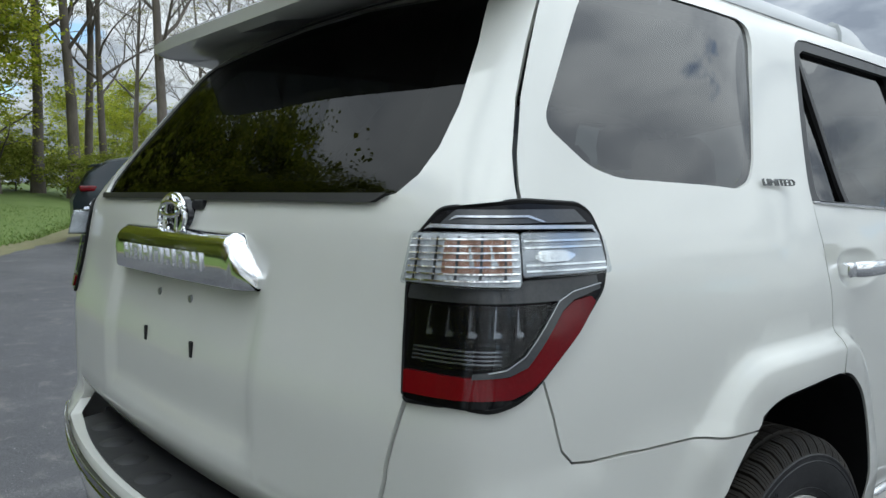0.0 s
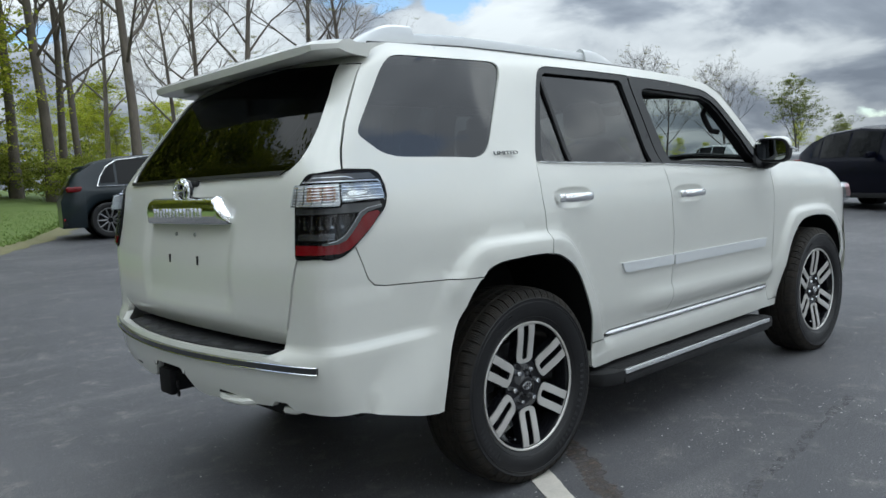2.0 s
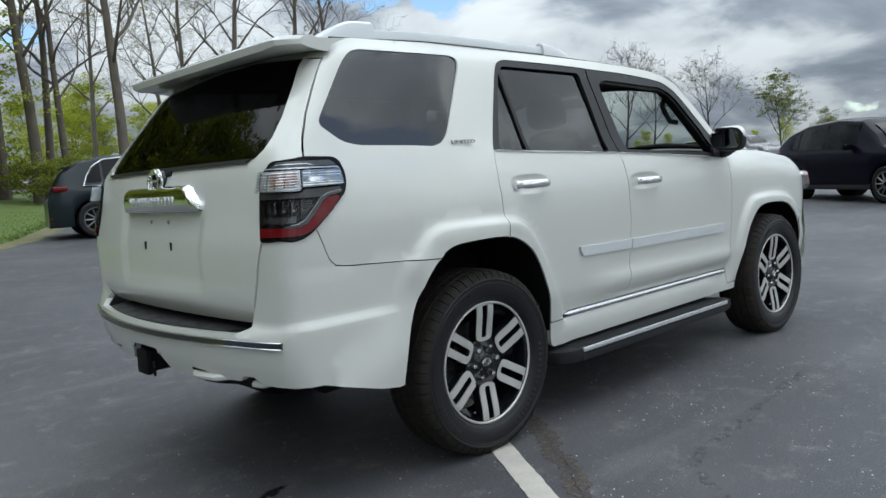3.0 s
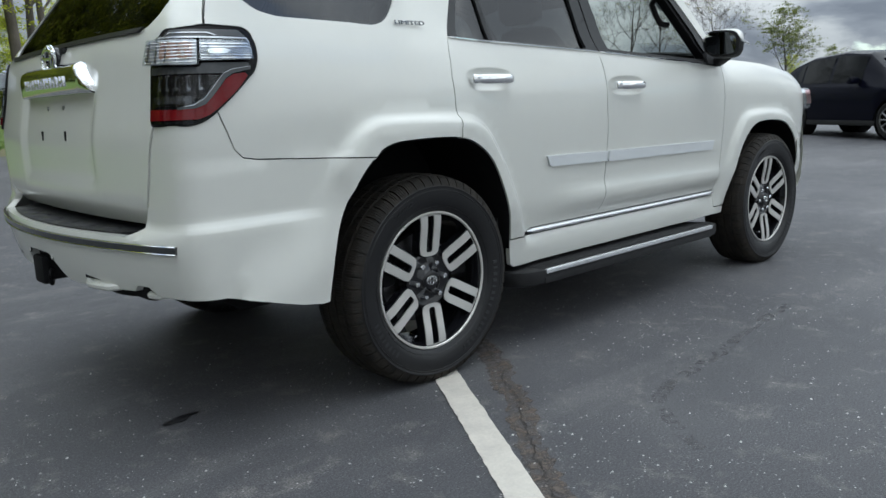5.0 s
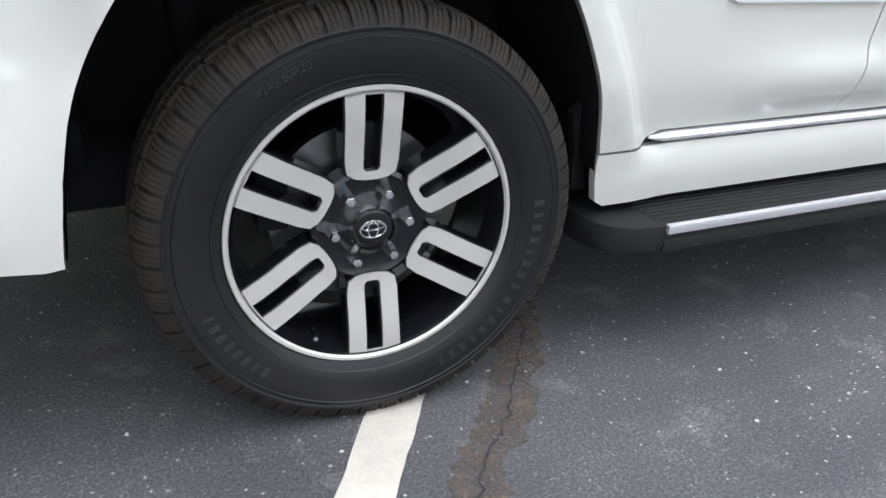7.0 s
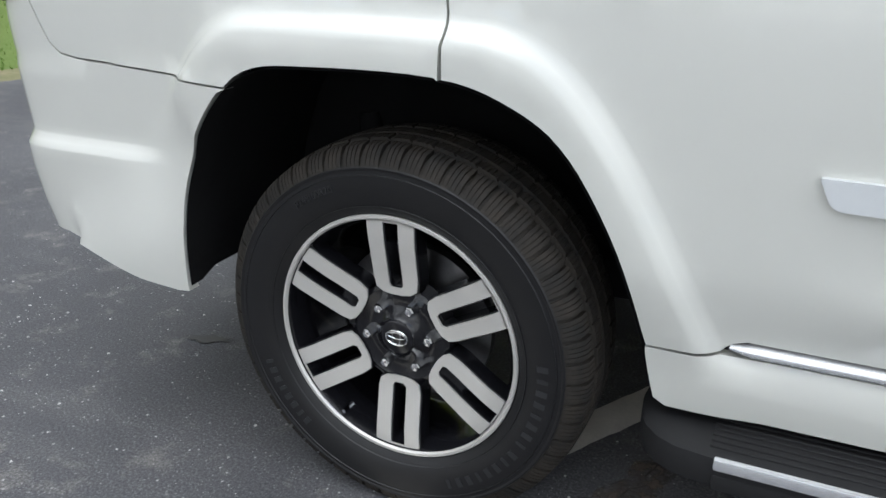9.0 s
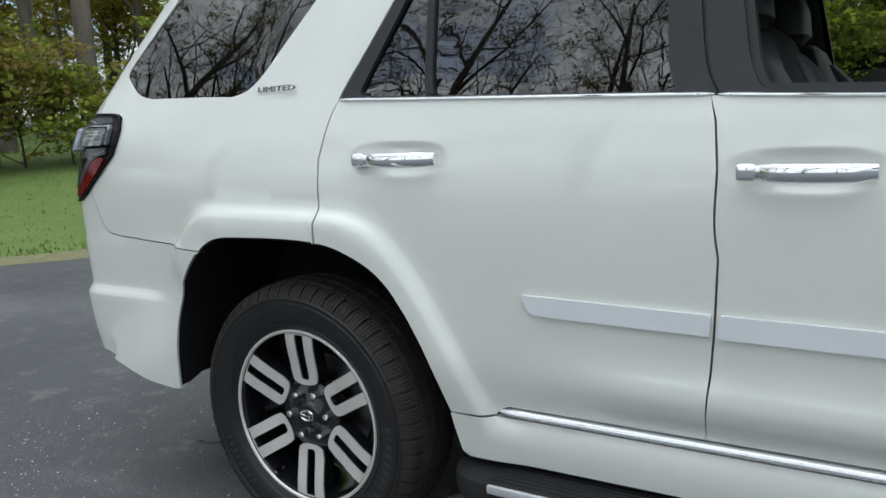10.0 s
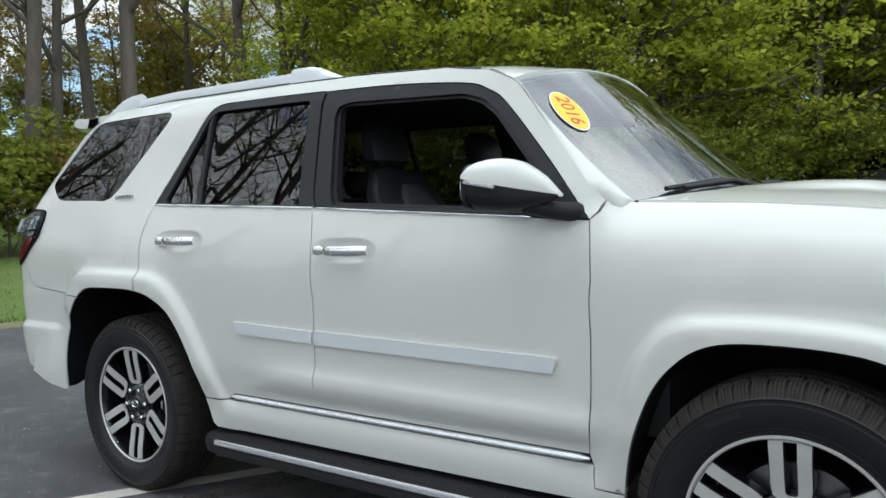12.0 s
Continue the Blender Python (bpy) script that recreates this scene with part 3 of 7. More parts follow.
FRONT_ARCH = smooth_line([(2.335, .37), (2.35, .47), (2.38, .58), (2.44, .72), (2.51, .805), (2.59, .855), (2.70, .872), (2.88, .868), (3.0, .845), (3.1, .79), (3.18, .71), (3.25, .56), (3.27, .40)])
FLARE_LINE = [(-.80, .62), (-.58, .74)] + REAR_FLARE + [(.70, .466), (2.20, .466), (2.236, .476), (2.262, .53)] + FRONT_FLARE
HUMP = FLARE_LINE + [(3.38, .2), (-.80, .2)]


def flare(x, z):
    """How far the wheel flares, the haunches and the sill stand out."""
    out = 0.0
    if -1.0 < x < .9 and z < 1.25:
        out += .010 * math.exp(-((x + .02) / .45) ** 4) * smoothstep(1.24, 1.04, z) * smoothstep(.45, .7, z)
    if z < 1.05 and (x < .72 or x > 2.1 or z < .50):
        d = far_from(FLARE_LINE, [(x, z)], False)[0]
        ins = inside(HUMP, [(x, z)])[0]
        wide = .034 + .20 * smoothstep(.875, .70, z) * smoothstep(-.34, -.42, x) + .05 * smoothstep(2.40, 2.30, x) * smoothstep(2.0, 2.25, x) * smoothstep(.82, .70, z)
        out += (.034 - .012 * smoothstep(.58, .70, x) + .008 * smoothstep(2.18, 2.30, x)) * smoothstep(-.010, wide, d if ins else -d) * smoothstep(.25, .5, z + .12)
    return out


def inset(line, cx, d):
    """A flare line drawn towards its wheel by d."""
    out = []
    for x, z in line:
        n = math.hypot(cx - x, .39 - z)
        out.append((x + (cx - x) / n * d, z + (.39 - z) / n * d))
    return out


def half_width(x, z):
    w = np.interp(z, *SIDE_T)
    if x < -.1 and z < .9:                               # the rear bumper's sides stay upright
        k = smoothstep(-.1, -.35, x)
        w = (1 - k) * w + k * np.interp(z, *LOW_T)
    if x < .5:                                           # the tail is wider than the doors
        w += smoothstep(.45, -.15, x) * np.interp(z, [.3, .6, .9, 1.2, 1.35, 1.5, 1.7, 1.8], [.010, .028, .050, .064, .054, .042, .028, .014])
    w += flare(x, z)
    if .48 < z < .68 and .6 < x < 2.3:                  # the doors' lower swage above the sill strip
        w += .019 * smoothstep(.668, .605, z + .012 * (x - 1.2)) * smoothstep(.515, .575, z) * smoothstep(.66, 1.05, x) * smoothstep(2.29, 2.20, x)
    if x > 2.24 and z > .95:                             # the wings' rounded shoulders
        top = np.interp(x, [2.25, 2.36, 2.7, 3.0, 3.25, 3.4, 3.6], [1.25, 1.237, 1.225, 1.20, 1.165, 1.135, 1.06])
        w -= .07 * smoothstep(2.24, 2.34, x) * max(0.0, (z - top + .155) / .155) ** 2
    if x > 2.95:                                         # nose draws in
        w *= max(.02, 1 - min(1.0, (x - 2.95) / .80) ** 3.4) ** (1 / 3.4)
    return w


def rear_x(z, y):
    return np.interp(z, *REAR_T) + .045 * (y / .75) ** 2


def bumper_x(z, y):
    k = smoothstep(.725, .675, z)
    low = np.interp(z, [.3, .42, .50, .56, .64, .70], [-1.02, -1.05, -1.085, -1.105, -1.12, -1.12]) + .12 * (y / .75) ** 2
    return (1 - k) * rear_x(z, y) + k * low


def gate_x(z, y):
    """Tailgate: tucked in at its foot, with a shallow recess for the plate."""
    x = rear_x(z, y) + .05 * smoothstep(.80, .695, z) ** 1.5
    e = .5 * (smoothstep(.39, .33, abs(y)))
    rec = 2 * e * smoothstep(.80, .86, z) * smoothstep(1.20, 1.16, z)
    return x + .014 * rec - .004


def wrap(u, z, rear=rear_x, extra=0.0):
    """The body's outer skin: u runs along the side (u <= 0), round the corner and across the back; past MIDDLE the other side."""
    side = -1.0
    if u > MIDDLE:
        u, side = 2 * MIDDLE - u, 1.0
    if u <= 0:
        t, q = u / LONG, 1.0
    else:
        t, q = np.interp(u, ARC_U, ARC_T), np.interp(u, ARC_U, ARC_Q)
    base = np.interp(z, *SIDE_T)
    y = base * q
    x = rear(z, y) + LONG * (1 - t)
    y = (half_width(x, z) + extra) * q
    return (x, side * y, z)


def along(x, z, rear=rear_x):
    """u for a place on the side."""
    t = (rear(z, np.interp(z, *SIDE_T)) + LONG - x) / LONG
    return t * LONG if t <= 0 else float(np.interp(t, ARC_T, ARC_U))


def across(y, z):
    """u for a place on the back."""
    q = min(1.0, abs(y) / np.interp(z, *SIDE_T))
    u = float(np.interp(-q, [-v for v in ARC_Q], ARC_U))
    return u if y <= 0 else 2 * MIDDLE - u


def S(pts, rear=rear_x):
    return [(along(x, z, rear), z) for x, z in pts]


def B(pts):
    return [(across(y, z), z) for y, z in pts]


def inner(u, z):
    """Way into the car from its skin."""
    if u > MIDDLE:
        a = inner(2 * MIDDLE - u, z)
        return (a[0], -a[1], a[2])
    k = smoothstep(.98, 1.30, u)
    return (k, (1 - k), 0.0)


def flip(f):
    """The same surface on the car's other side."""
    def g(u, v):
        x, y, z = f(u, v)
        return (x, -y, z)
    return g


suv = thing("sport_utility_vehicle", "pearl white sport utility vehicle parked across a painted bay line", "car")

def swept(a, b, side, y_at, prof, n=44):
    """A moulding run along the side between two (x, z) ends; prof gives (outwards, up) pairs."""
    bm = bmesh.new()
    rows = []
    for t in np.linspace(0, 1, n):
        x, z = a[0] + (b[0] - a[0]) * t, a[1] + (b[1] - a[1]) * t
        k = min(1.0, .35 + 40 * min(t, 1 - t))
        rows.append([bm.verts.new((x, side * (y_at(x, z) + o * k), z + h * k)) for o, h in prof])
    m = len(prof)
    for p, q in zip(rows, rows[1:]):
        for i in range(m):
            bm.faces.new((p[i], p[(i + 1) % m], q[(i + 1) % m], q[i]))
    bm.faces.new(rows[0]); bm.faces.new(rows[-1])
    return bm


# outlines on the side, as (x, z)
WINDOW_FRONT_EDGE = dense(smooth_line([(2.252, 1.19), (2.085, 1.385), (1.915, 1.568), (1.835, 1.622), (1.735, 1.655), (1.43, 1.686), (1.07, 1.702)]), .03, False)
DOOR_TOP = [(.17, 1.297), (.215, 1.39), (.30, 1.55), (.362, 1.664), (.378, 1.688), (.400, 1.706), (.43, 1.717), (.47, 1.721), (.80, 1.714), (1.07, 1.705)]
BELT = [(.17, 1.293), (1.13, 1.254), (2.252, 1.190)]
SEAM_MID = [(1.13, 1.254), (1.142, 1.20), (1.150, 1.10), (1.155, .92), (1.148, .77), (1.138, .65), (1.124, .50)]
SEAM_REAR = [(.17, 1.293), (.145, 1.22), (.130, 1.14), (.130, 1.05), (.135, .99), (.128, .917)]
SEAM_FRONT = [(2.252, 1.190), (2.262, 1.013), (2.258, .85), (2.250, .687), (2.242, .58), (2.226, .50)]
LIGHT = [("b", -.750, 1.017), ("b", -.732, 1.100), ("b", -.719, 1.180), ("b", -.723, 1.243), ("b", -.752, 1.285), ("s", -.82, 1.297), ("s", -.716, 1.292), ("s", -.694, 1.279),
         ("s", -.686, 1.244), ("s", -.690, 1.208), ("s", -.706, 1.168), ("s", -.780, 1.102), ("s", -.855, 1.040), ("s", -.882, 1.024), ("s", -.912, 1.016)]
LIGHT_UV = [(across(a, z) if k == "b" else along(a, z), z) for k, a, z in LIGHT]
GATE_SEAM = [(-.822, 1.297), (-.796, 1.37), (-.746, 1.46), (-.684, 1.552), (-.590, 1.675), (-.548, 1.745)]
QUARTER_GLASS = [(-.722, 1.42), (-.682, 1.385), (-.640, 1.352), (-.575, 1.336), (-.30, 1.328), (-.20, 1.322), (-.145, 1.338), (-.105, 1.375), (.105, 1.66), (.118, 1.70), (.09, 1.718), (-.42, 1.716), (-.468, 1.706), (-.505, 1.678)]


def cup_ring(hx, hz, k=1.0):
    """Oval hand recess behind a handle."""
    return [(hx + .152 * k * math.copysign(abs(math.cos(a)) ** .62, math.cos(a)), hz + .046 * k * math.copysign(abs(math.sin(a)) ** .9, math.sin(a))) for a in np.linspace(0, 2 * math.pi, 41)]


def dished(f, inw, hx, hz):
    """A door's skin with the hand recess pressed into it."""
    def g(u, z):
        p = Vector(f(u, z))
        r = abs((p.x - hx) / .152) ** 3 + abs((z - hz) / .046) ** 2.4
        return tuple(p + Vector(inw(u, z)) * .018 * max(0.0, 1 - r) ** 1.25) if r < 1 else tuple(p)
    return g


def pane_skin(f, depth):
    """Side glass: one even barrel curve, set in from the body's skin by depth."""
    def g(u, z):
        x, y, _ = f(u, z)
        t = (z - 1.29) / .41
        tail = smoothstep(.45, -.15, x) * (.058 - .030 * t)
        return (x, math.copysign(.823 - .137 * t + .010 * t * (1 - t) + tail - depth, y), z)
    return g


SWAGE = [[(.68, z0), (1.12, z0 - .004)] for z0 in (.67, .64, .61, .575, .545, .52)]
SWAGE_FRONT = [[(1.17, z0 - .006), (2.20, z0 - .018)] for z0 in (.67, .64, .61, .585, .555, .535)]


def at_arch(x0, x1, line):
    return [p for p in line if x0 <= p[0] <= x1]


for side, word in ((-1, "right"), (1, "left")):
    f = wrap if side < 0 else flip(wrap)
    inw = inner if side < 0 else flip(inner)
    # one stamping: rear quarter, roof edge and front pillar
    lamp_edge = LIGHT_UV[5:13]
    body = S(GATE_SEAM[::-1]) + lamp_edge + S([(-.835, 1.048), (-.812, .99), (-.79, .935), (-.765, .912), (-.72, .904), (-.296, .879)])
    body += S(at_arch(-.288, .125, REAR_ARCH)) + S(SEAM_REAR[::-1]) + S(DOOR_TOP) + S(WINDOW_FRONT_EDGE[::-1])
    body += S(dense([(2.272, 1.212), (2.285, 1.245), (1.945, 1.64), (1.83, 1.69)], .03, False)) + S([ (1.651, 1.722), (1.2, 1.752), (.478, 1.770), (-.1, 1.778), (-.40, 1.774), (-.50, 1.764)])
    part("body_side", sheet(bmesh.new(), body, f, holes=[rounded(S(QUARTER_GLASS), .03)], creases=[S(inset(REAR_FLARE, 0.0, d)) for d in (-.012, .0, .012, .024, .036)], inward=inw, gap=.0022), PAINT, suv)
    bmq = sheet(bmesh.new(), rounded(S(QUARTER_GLASS), .03), pane_skin(f, .005), inward=inw, gap=-.002, depth=.004)
    part("quarter_window", bmq, GLASS_TINT, suv, "dark tinted rear quarter window")
    # rear door
    d = S(BELT[:2]) + S(SEAM_MID[1:]) + S([(.640, .499), (.618, .490), (.600, .473), (.48, .472)]) + S(at_arch(.14, .475, REAR_ARCH)[::-1]) + S([(.131, .9185)]) + S(SEAM_REAR[::-1][1:-1])
    door_r = part("rear_door", sheet(bmesh.new(), d, dished(f, inw, .362, 1.134), creases=[S(cup_ring(.362, 1.134, k)) for k in (1.16, 1.07, 1, .93, .85, .72, .5)] + [S(inset(REAR_FLARE[:-4], 0.0, d)) for d in (-.012, .0, .012, .024, .036)] + [S(c) for c in SWAGE], inward=inw, gap=.0025), PAINT, suv)
    # front door
    d = S(BELT[1:]) + S(SEAM_FRONT[1:]) + S([(1.124, .500)]) + S(SEAM_MID[::-1][1:-1])
    door_f = part("front_door", sheet(bmesh.new(), d, dished(f, inw, 1.312, 1.098), creases=[S(cup_ring(1.312, 1.098, k)) for k in (1.16, 1.07, 1, .93, .85, .72, .5)] + [S(c) for c in SWAGE_FRONT], inward=inw, gap=.0025), PAINT, suv)
    # front wing
    d = S(SEAM_FRONT[::-1]) + S([(2.276, 1.212), (2.289, 1.243), (2.36, 1.237), (2.53, 1.231), (2.70, 1.225), (2.85, 1.213), (3.0, 1.20), (3.25, 1.165), (3.40, 1.135), (3.47, 1.06), (3.45, .95), (3.42, .78), (3.20, .74)])
    d += S(at_arch(2.34, 3.18, FRONT_ARCH)[::-1]) + S([(2.338, .402), (2.243, .402), (2.238, .462)])
    part("front_wing", sheet(bmesh.new(), d, f, creases=[S(inset(FRONT_FLARE, 2.79, d)) for d in (-.012, .0, .012, .024, .036)] + [S([(2.37, 1.237 - d), (2.7, 1.225 - d), (3.0, 1.20 - d), (3.25, 1.165 - d), (3.38, 1.14 - d)]) for d in (.02, .045, .07, .10, .13)], inward=inw, gap=.0022), PAINT, suv)
    # sill under the doors, with its bright strip
    d = S([(.478, .470), (.600, .471), (.612, .469), (2.236, .469), (2.241, .400), (2.336, .400), (2.332, .358), (2.0, .352), (.52, .345), (.497, .36), (.482, .43)])
    part("sill", sheet(bmesh.new(), d, f, creases=[S([(.65, .460), (2.22, .460)]), S([(.65, .446), (2.22, .446)])], inward=inw, gap=.0012), PAINT, suv)
    part("sill_strip", swept((.614, .4872), (2.228, .4872), side, lambda x, z: half_width(x, .505), [(-.012, .0095), (.003, .0092), (.0075, .006), (.010, 0), (.0105, -.005), (.008, -.009), (-.012, -.0095)]), BRIGHT, suv, "bright chrome strip along the sill")
    # silver mouldings on the doors
    for own, d in ((door_r, [(.703, .808), (1.143, .799), (1.139, .752), (.735, .760), (.722, .768)]), (door_f, [(1.160, .800), (2.148, .787), (2.136, .741), (2.128, .738), (1.155, .749)])):
        part("moulding", sheet(bmesh.new(), rounded(S(d), .006), lambda u, z, f=f: tuple(Vector(f(u, z)) + Vector((0, .011 * (1 if f(u, z)[1] > 0 else -1), 0))), inward=inw, gap=0, depth=.012), SILVER_STRIP, own, "silver-grey protective moulding")
    # window frames: dark film, glass and runs
    fr_out = S(DOOR_TOP + [(1.078, 1.70), (1.142, 1.256), (1.13, 1.258)] + [(.19, 1.295)])
    fr_in = rounded(S([(.228, 1.310), (.396, 1.670), (.43, 1.689), (.99, 1.677), (1.005, 1.66), (1.052, 1.272), (1.04, 1.266), (.24, 1.299)]), .012)
    part("rear_window_frame", sheet(bmesh.new(), fr_out, lambda u, z, f=f, inw=inw: tuple(Vector(f(u, z)) + Vector(inw(u, z)) * .003), holes=[fr_in], inward=inw, gap=.001, depth=.03), PILLAR_FILM, door_r, "dark grey window frame and pillar film")
    part("rear_window", sheet(bmesh.new(), S([(.222, 1.296), (.375, 1.70), (1.012, 1.70), (1.06, 1.264)]), pane_skin(f, .016), inward=inw, gap=0, depth=.004), GLASS_TINT, door_r, "dark tinted rear door window")
    part("window_divider", sheet(bmesh.new(), S([(.392, 1.682), (.412, 1.684), (.448, 1.292), (.424, 1.292)]), lambda u, z, f=f, inw=inw: tuple(Vector(f(u, z)) + Vector(inw(u, z)) * .006), inward=inw, gap=0, depth=.02), BLACK_TRIM, door_r)
    ff_out = S(WINDOW_FRONT_EDGE + [(1.084, 1.69), (1.146, 1.256), (1.16, 1.25)])
    ff_in = rounded(S([(2.135, 1.212), (2.145, 1.235), (2.05, 1.36), (1.885, 1.545), (1.82, 1.592), (1.74, 1.618), (1.222, 1.645), (1.164, 1.634), (1.152, 1.60), (1.226, 1.264), (1.238, 1.257)]), .018)
    part("front_window_frame", sheet(bmesh.new(), ff_out, lambda u, z, f=f, inw=inw: tuple(Vector(f(u, z)) + Vector(inw(u, z)) * .003), holes=[ff_in], inward=inw, gap=.001, depth=.03), PILLAR_FILM, door_f, "dark grey window frame and pillar film")
    part("window_seal", sheet(bmesh.new(), shrink(ff_in, -.006), lambda u, z, f=f, inw=inw: tuple(Vector(f(u, z)) + Vector(inw(u, z)) * .016), holes=[shrink(ff_in, .012)], inward=inw, gap=0, depth=.03), BLACK_TRIM, door_f)
    if side > 0:
        part("front_window", sheet(bmesh.new(), shrink(ff_in, -.004), lambda u, z, f=f, inw=inw: tuple(Vector(f(u, z)) + Vector(inw(u, z)) * .02), inward=inw, gap=0, depth=.004), GLASS_CLEAR, door_f)
    # bright strip along the belt, one length a door
    for own, (a, b) in ((door_r, ((.172, 1.2935), (1.136, 1.2545))), (door_f, ((1.142, 1.2535), (2.06, 1.2015)))):
        part("belt_strip", swept(a, b, side, half_width, [(-.008, .0045), (.005, .004), (.008, .0015), (.008, -.0015), (.005, -.004), (-.008, -.0045)]), CHROME, own, "thin chrome belt strip")
    # door handles
    for own, hx, hz in ((door_r, .362, 1.134), (door_f, 1.312, 1.098)):
        y0 = half_width(hx, hz)
        hb = bmesh.new()
        ts = np.linspace(-1, 1, 21)
        pts = [(hx + .018 + .107 * t, 1.0) for t in ts]
        offs = [.012 + .028 * (1 - abs(t) ** 3.2) for t in ts]
        prof = [(.0195 * math.copysign(abs(math.cos(a)) ** .8, math.cos(a)), .014 * math.copysign(abs(math.sin(a)) ** .9, math.sin(a))) for a in np.linspace(0, 2 * math.pi, 19)[:-1]]
        rows = []
        for (px, _), o, wd in zip(pts, offs, [max(.86, (1 - abs(t) ** 9) ** .5) for t in ts]):
            rows.append([hb.verts.new((px, side * (y0 + o + q * wd), hz + p * wd)) for p, q in prof])
        for a, b in zip(rows, rows[1:]):
            for i in range(len(prof)):
                j = (i + 1) % len(prof)
                hb.faces.new((a[i], a[j], b[j], b[i]))
        hb.faces.new(rows[0]); hb.faces.new(rows[-1])
        part("handle", hb, CHROME, own, "chrome pull handle")
        kb = bmesh.new()
        box(kb, (.040, .030, .036), (hx - .1015, side * (y0 + .022), hz + .001), bevel=.010, seg=3)
        part("handle_cap", kb, CHROME, own, "chrome end cap of the handle")
    # wheel wells
    for line, cx in ((REAR_ARCH, -.03), (FRONT_ARCH, 2.80)):
        lw = bmesh.new()
        ln = [(cx + (x - cx) * .993, max(z * .996, .428)) for x, z in line]
        ys = [(half_width(x, z) - .003) for x, z in line]
        rows = [[lw.verts.new((x, side * (y - d), z + dz)) for (x, z), y in zip(ln, ys)] for d, dz in ((0, 0), (.035, .002), (.08, .02), (.42, .02))]
        for a, b in zip(rows, rows[1:]):
            for i in range(len(ln) - 1):
                lw.faces.new((a[i], a[i + 1], b[i + 1], b[i]))
        lw.faces.new(rows[-1])
        part("wheel_well", lw, LINER, suv)

# tailgate, with its window
gate_out = B([(-.66, .708), (-.69, .80)]) + [LIGHT_UV[0], LIGHT_UV[1], LIGHT_UV[2], LIGHT_UV[3], LIGHT_UV[4]] + S(GATE_SEAM)
gate_out += B([(-.52, 1.745)])
gate_out = [(2 * MIDDLE - u, z) for u, z in gate_out[::-1]] + gate_out
GATE_GLASS = [(-.620, 1.303), (-.650, 1.310), (-.675, 1.338), (-.684, 1.38), (-.674, 1.45), (-.634, 1.565), (-.588, 1.665), (-.566, 1.728)]
gg = B(GATE_GLASS)
gg = [(2 * MIDDLE - u, z) for u, z in gg[::-1]] + gg
gate_f = lambda u, z: wrap(u, z, gate_x)
gate_crease = [B([(s * .39, .80), (s * .39, 1.20)]) for s in (-1, 1)] + [B([(s * .33, .86), (s * .33, 1.16)]) for s in (-1, 1)]
tailgate = part("tailgate", sheet(bmesh.new(), gate_out, gate_f, holes=[gg], creases=gate_crease, inward=inner, gap=.003, depth=.03, step=.03), PAINT, suv)
part("rear_glass", sheet(bmesh.new(), gg, lambda u, z: tuple(Vector(gate_f(u, z)) + Vector((.008, 0, 0))), inward=inner, gap=.001, depth=.005), GLASS_REAR, tailgate, "dark tinted tailgate window")
part("glass_border", sheet(bmesh.new(), gg, lambda u, z: tuple(Vector(gate_f(u, z)) + Vector((.016, 0, 0))), holes=[[(MIDDLE + (u - MIDDLE) * .86, 1.495 + (z - 1.495) * .86) for u, z in gg]], inward=inner, gap=.001, depth=.006), material("ceramic_border", (.004, .004, .0045), .35, spec=.06), tailgate)
part("window_lip", sheet(bmesh.new(), B([(-.615, 1.293), (-.640, 1.308), (.640, 1.308), (.615, 1.293)]), lambda u, z: tuple(Vector(gate_f(u, z)) + Vector((-.010, 0, 0))), inward=inner, gap=0, depth=.014), BLACK_TRIM, tailgate)

# rear bumper wrapping both corners
bh = [LIGHT_UV[0], LIGHT_UV[-1], LIGHT_UV[-2], LIGHT_UV[-3]] + S([(-.835, 1.048), (-.812, .99), (-.79, .935), (-.765, .912), (-.72, .904), (-.296, .879)], bumper_x)
bh += S([p for p in at_arch(-.50, -.30, REAR_ARCH)[::-1] if .42 < p[1] < .872], bumper_x) + S([(-.492, .414), (-.52, .412), (-.61, .430), (-.72, .460), (-.85, .496)], bumper_x)
bh += B([(-.72, .499), (-.668, .505), (-.645, .528), (-.60, .528), (-.575, .507), (-.40, .499), (-.25, .492), (-.19, .497), (-.158, .515), (-.115, .572), (-.095, .582), (0, .584)])
top = B([(0, .687), (-.60, .687), (-.655, .712), (-.69, .80)])
half = top + bh
def skin_bumper(u, z):
    x = wrap(u, z, bumper_x)[0]
    return wrap(u, z, bumper_x, .022 * smoothstep(.736, .700, z) * smoothstep(-.46, -.64, x))


bump_out = half + [(2 * MIDDLE - u, z) for u, z in half[::-1]][1:-1]
bumper = part("rear_bumper", sheet(bmesh.new(), bump_out, lambda u, z: skin_bumper(u, z), creases=[S([(-.50, z), (-1.0, z)], bumper_x) + B([(-.60, z)]) for z in (.735, .729, .717, .705, .699)] + [S([(-.52, .56), (-.98, .585)], bumper_x)], inward=inner, gap=.002, depth=.03, step=.025), PAINT, suv)
pad = bmesh.new()
pad_pts = [(bumper_x(.66, y) + .026, y) for y in np.linspace(-.575, .575, 25)] + [(rear_x(.72, .6) + .03, .60), (rear_x(.72, .66) + .045, .655), (-.90, .62), (-.90, -.62), (rear_x(.72, .66) + .045, -.655), (rear_x(.72, .6) + .03, -.60)]
flat(pad, pad_pts, lambda a, b: (a, b, .676), thick=(0, 0, .014))
step_pad = part("step_pad", pad, STEP_PLASTIC, bumper, "grained black plastic bumper step")
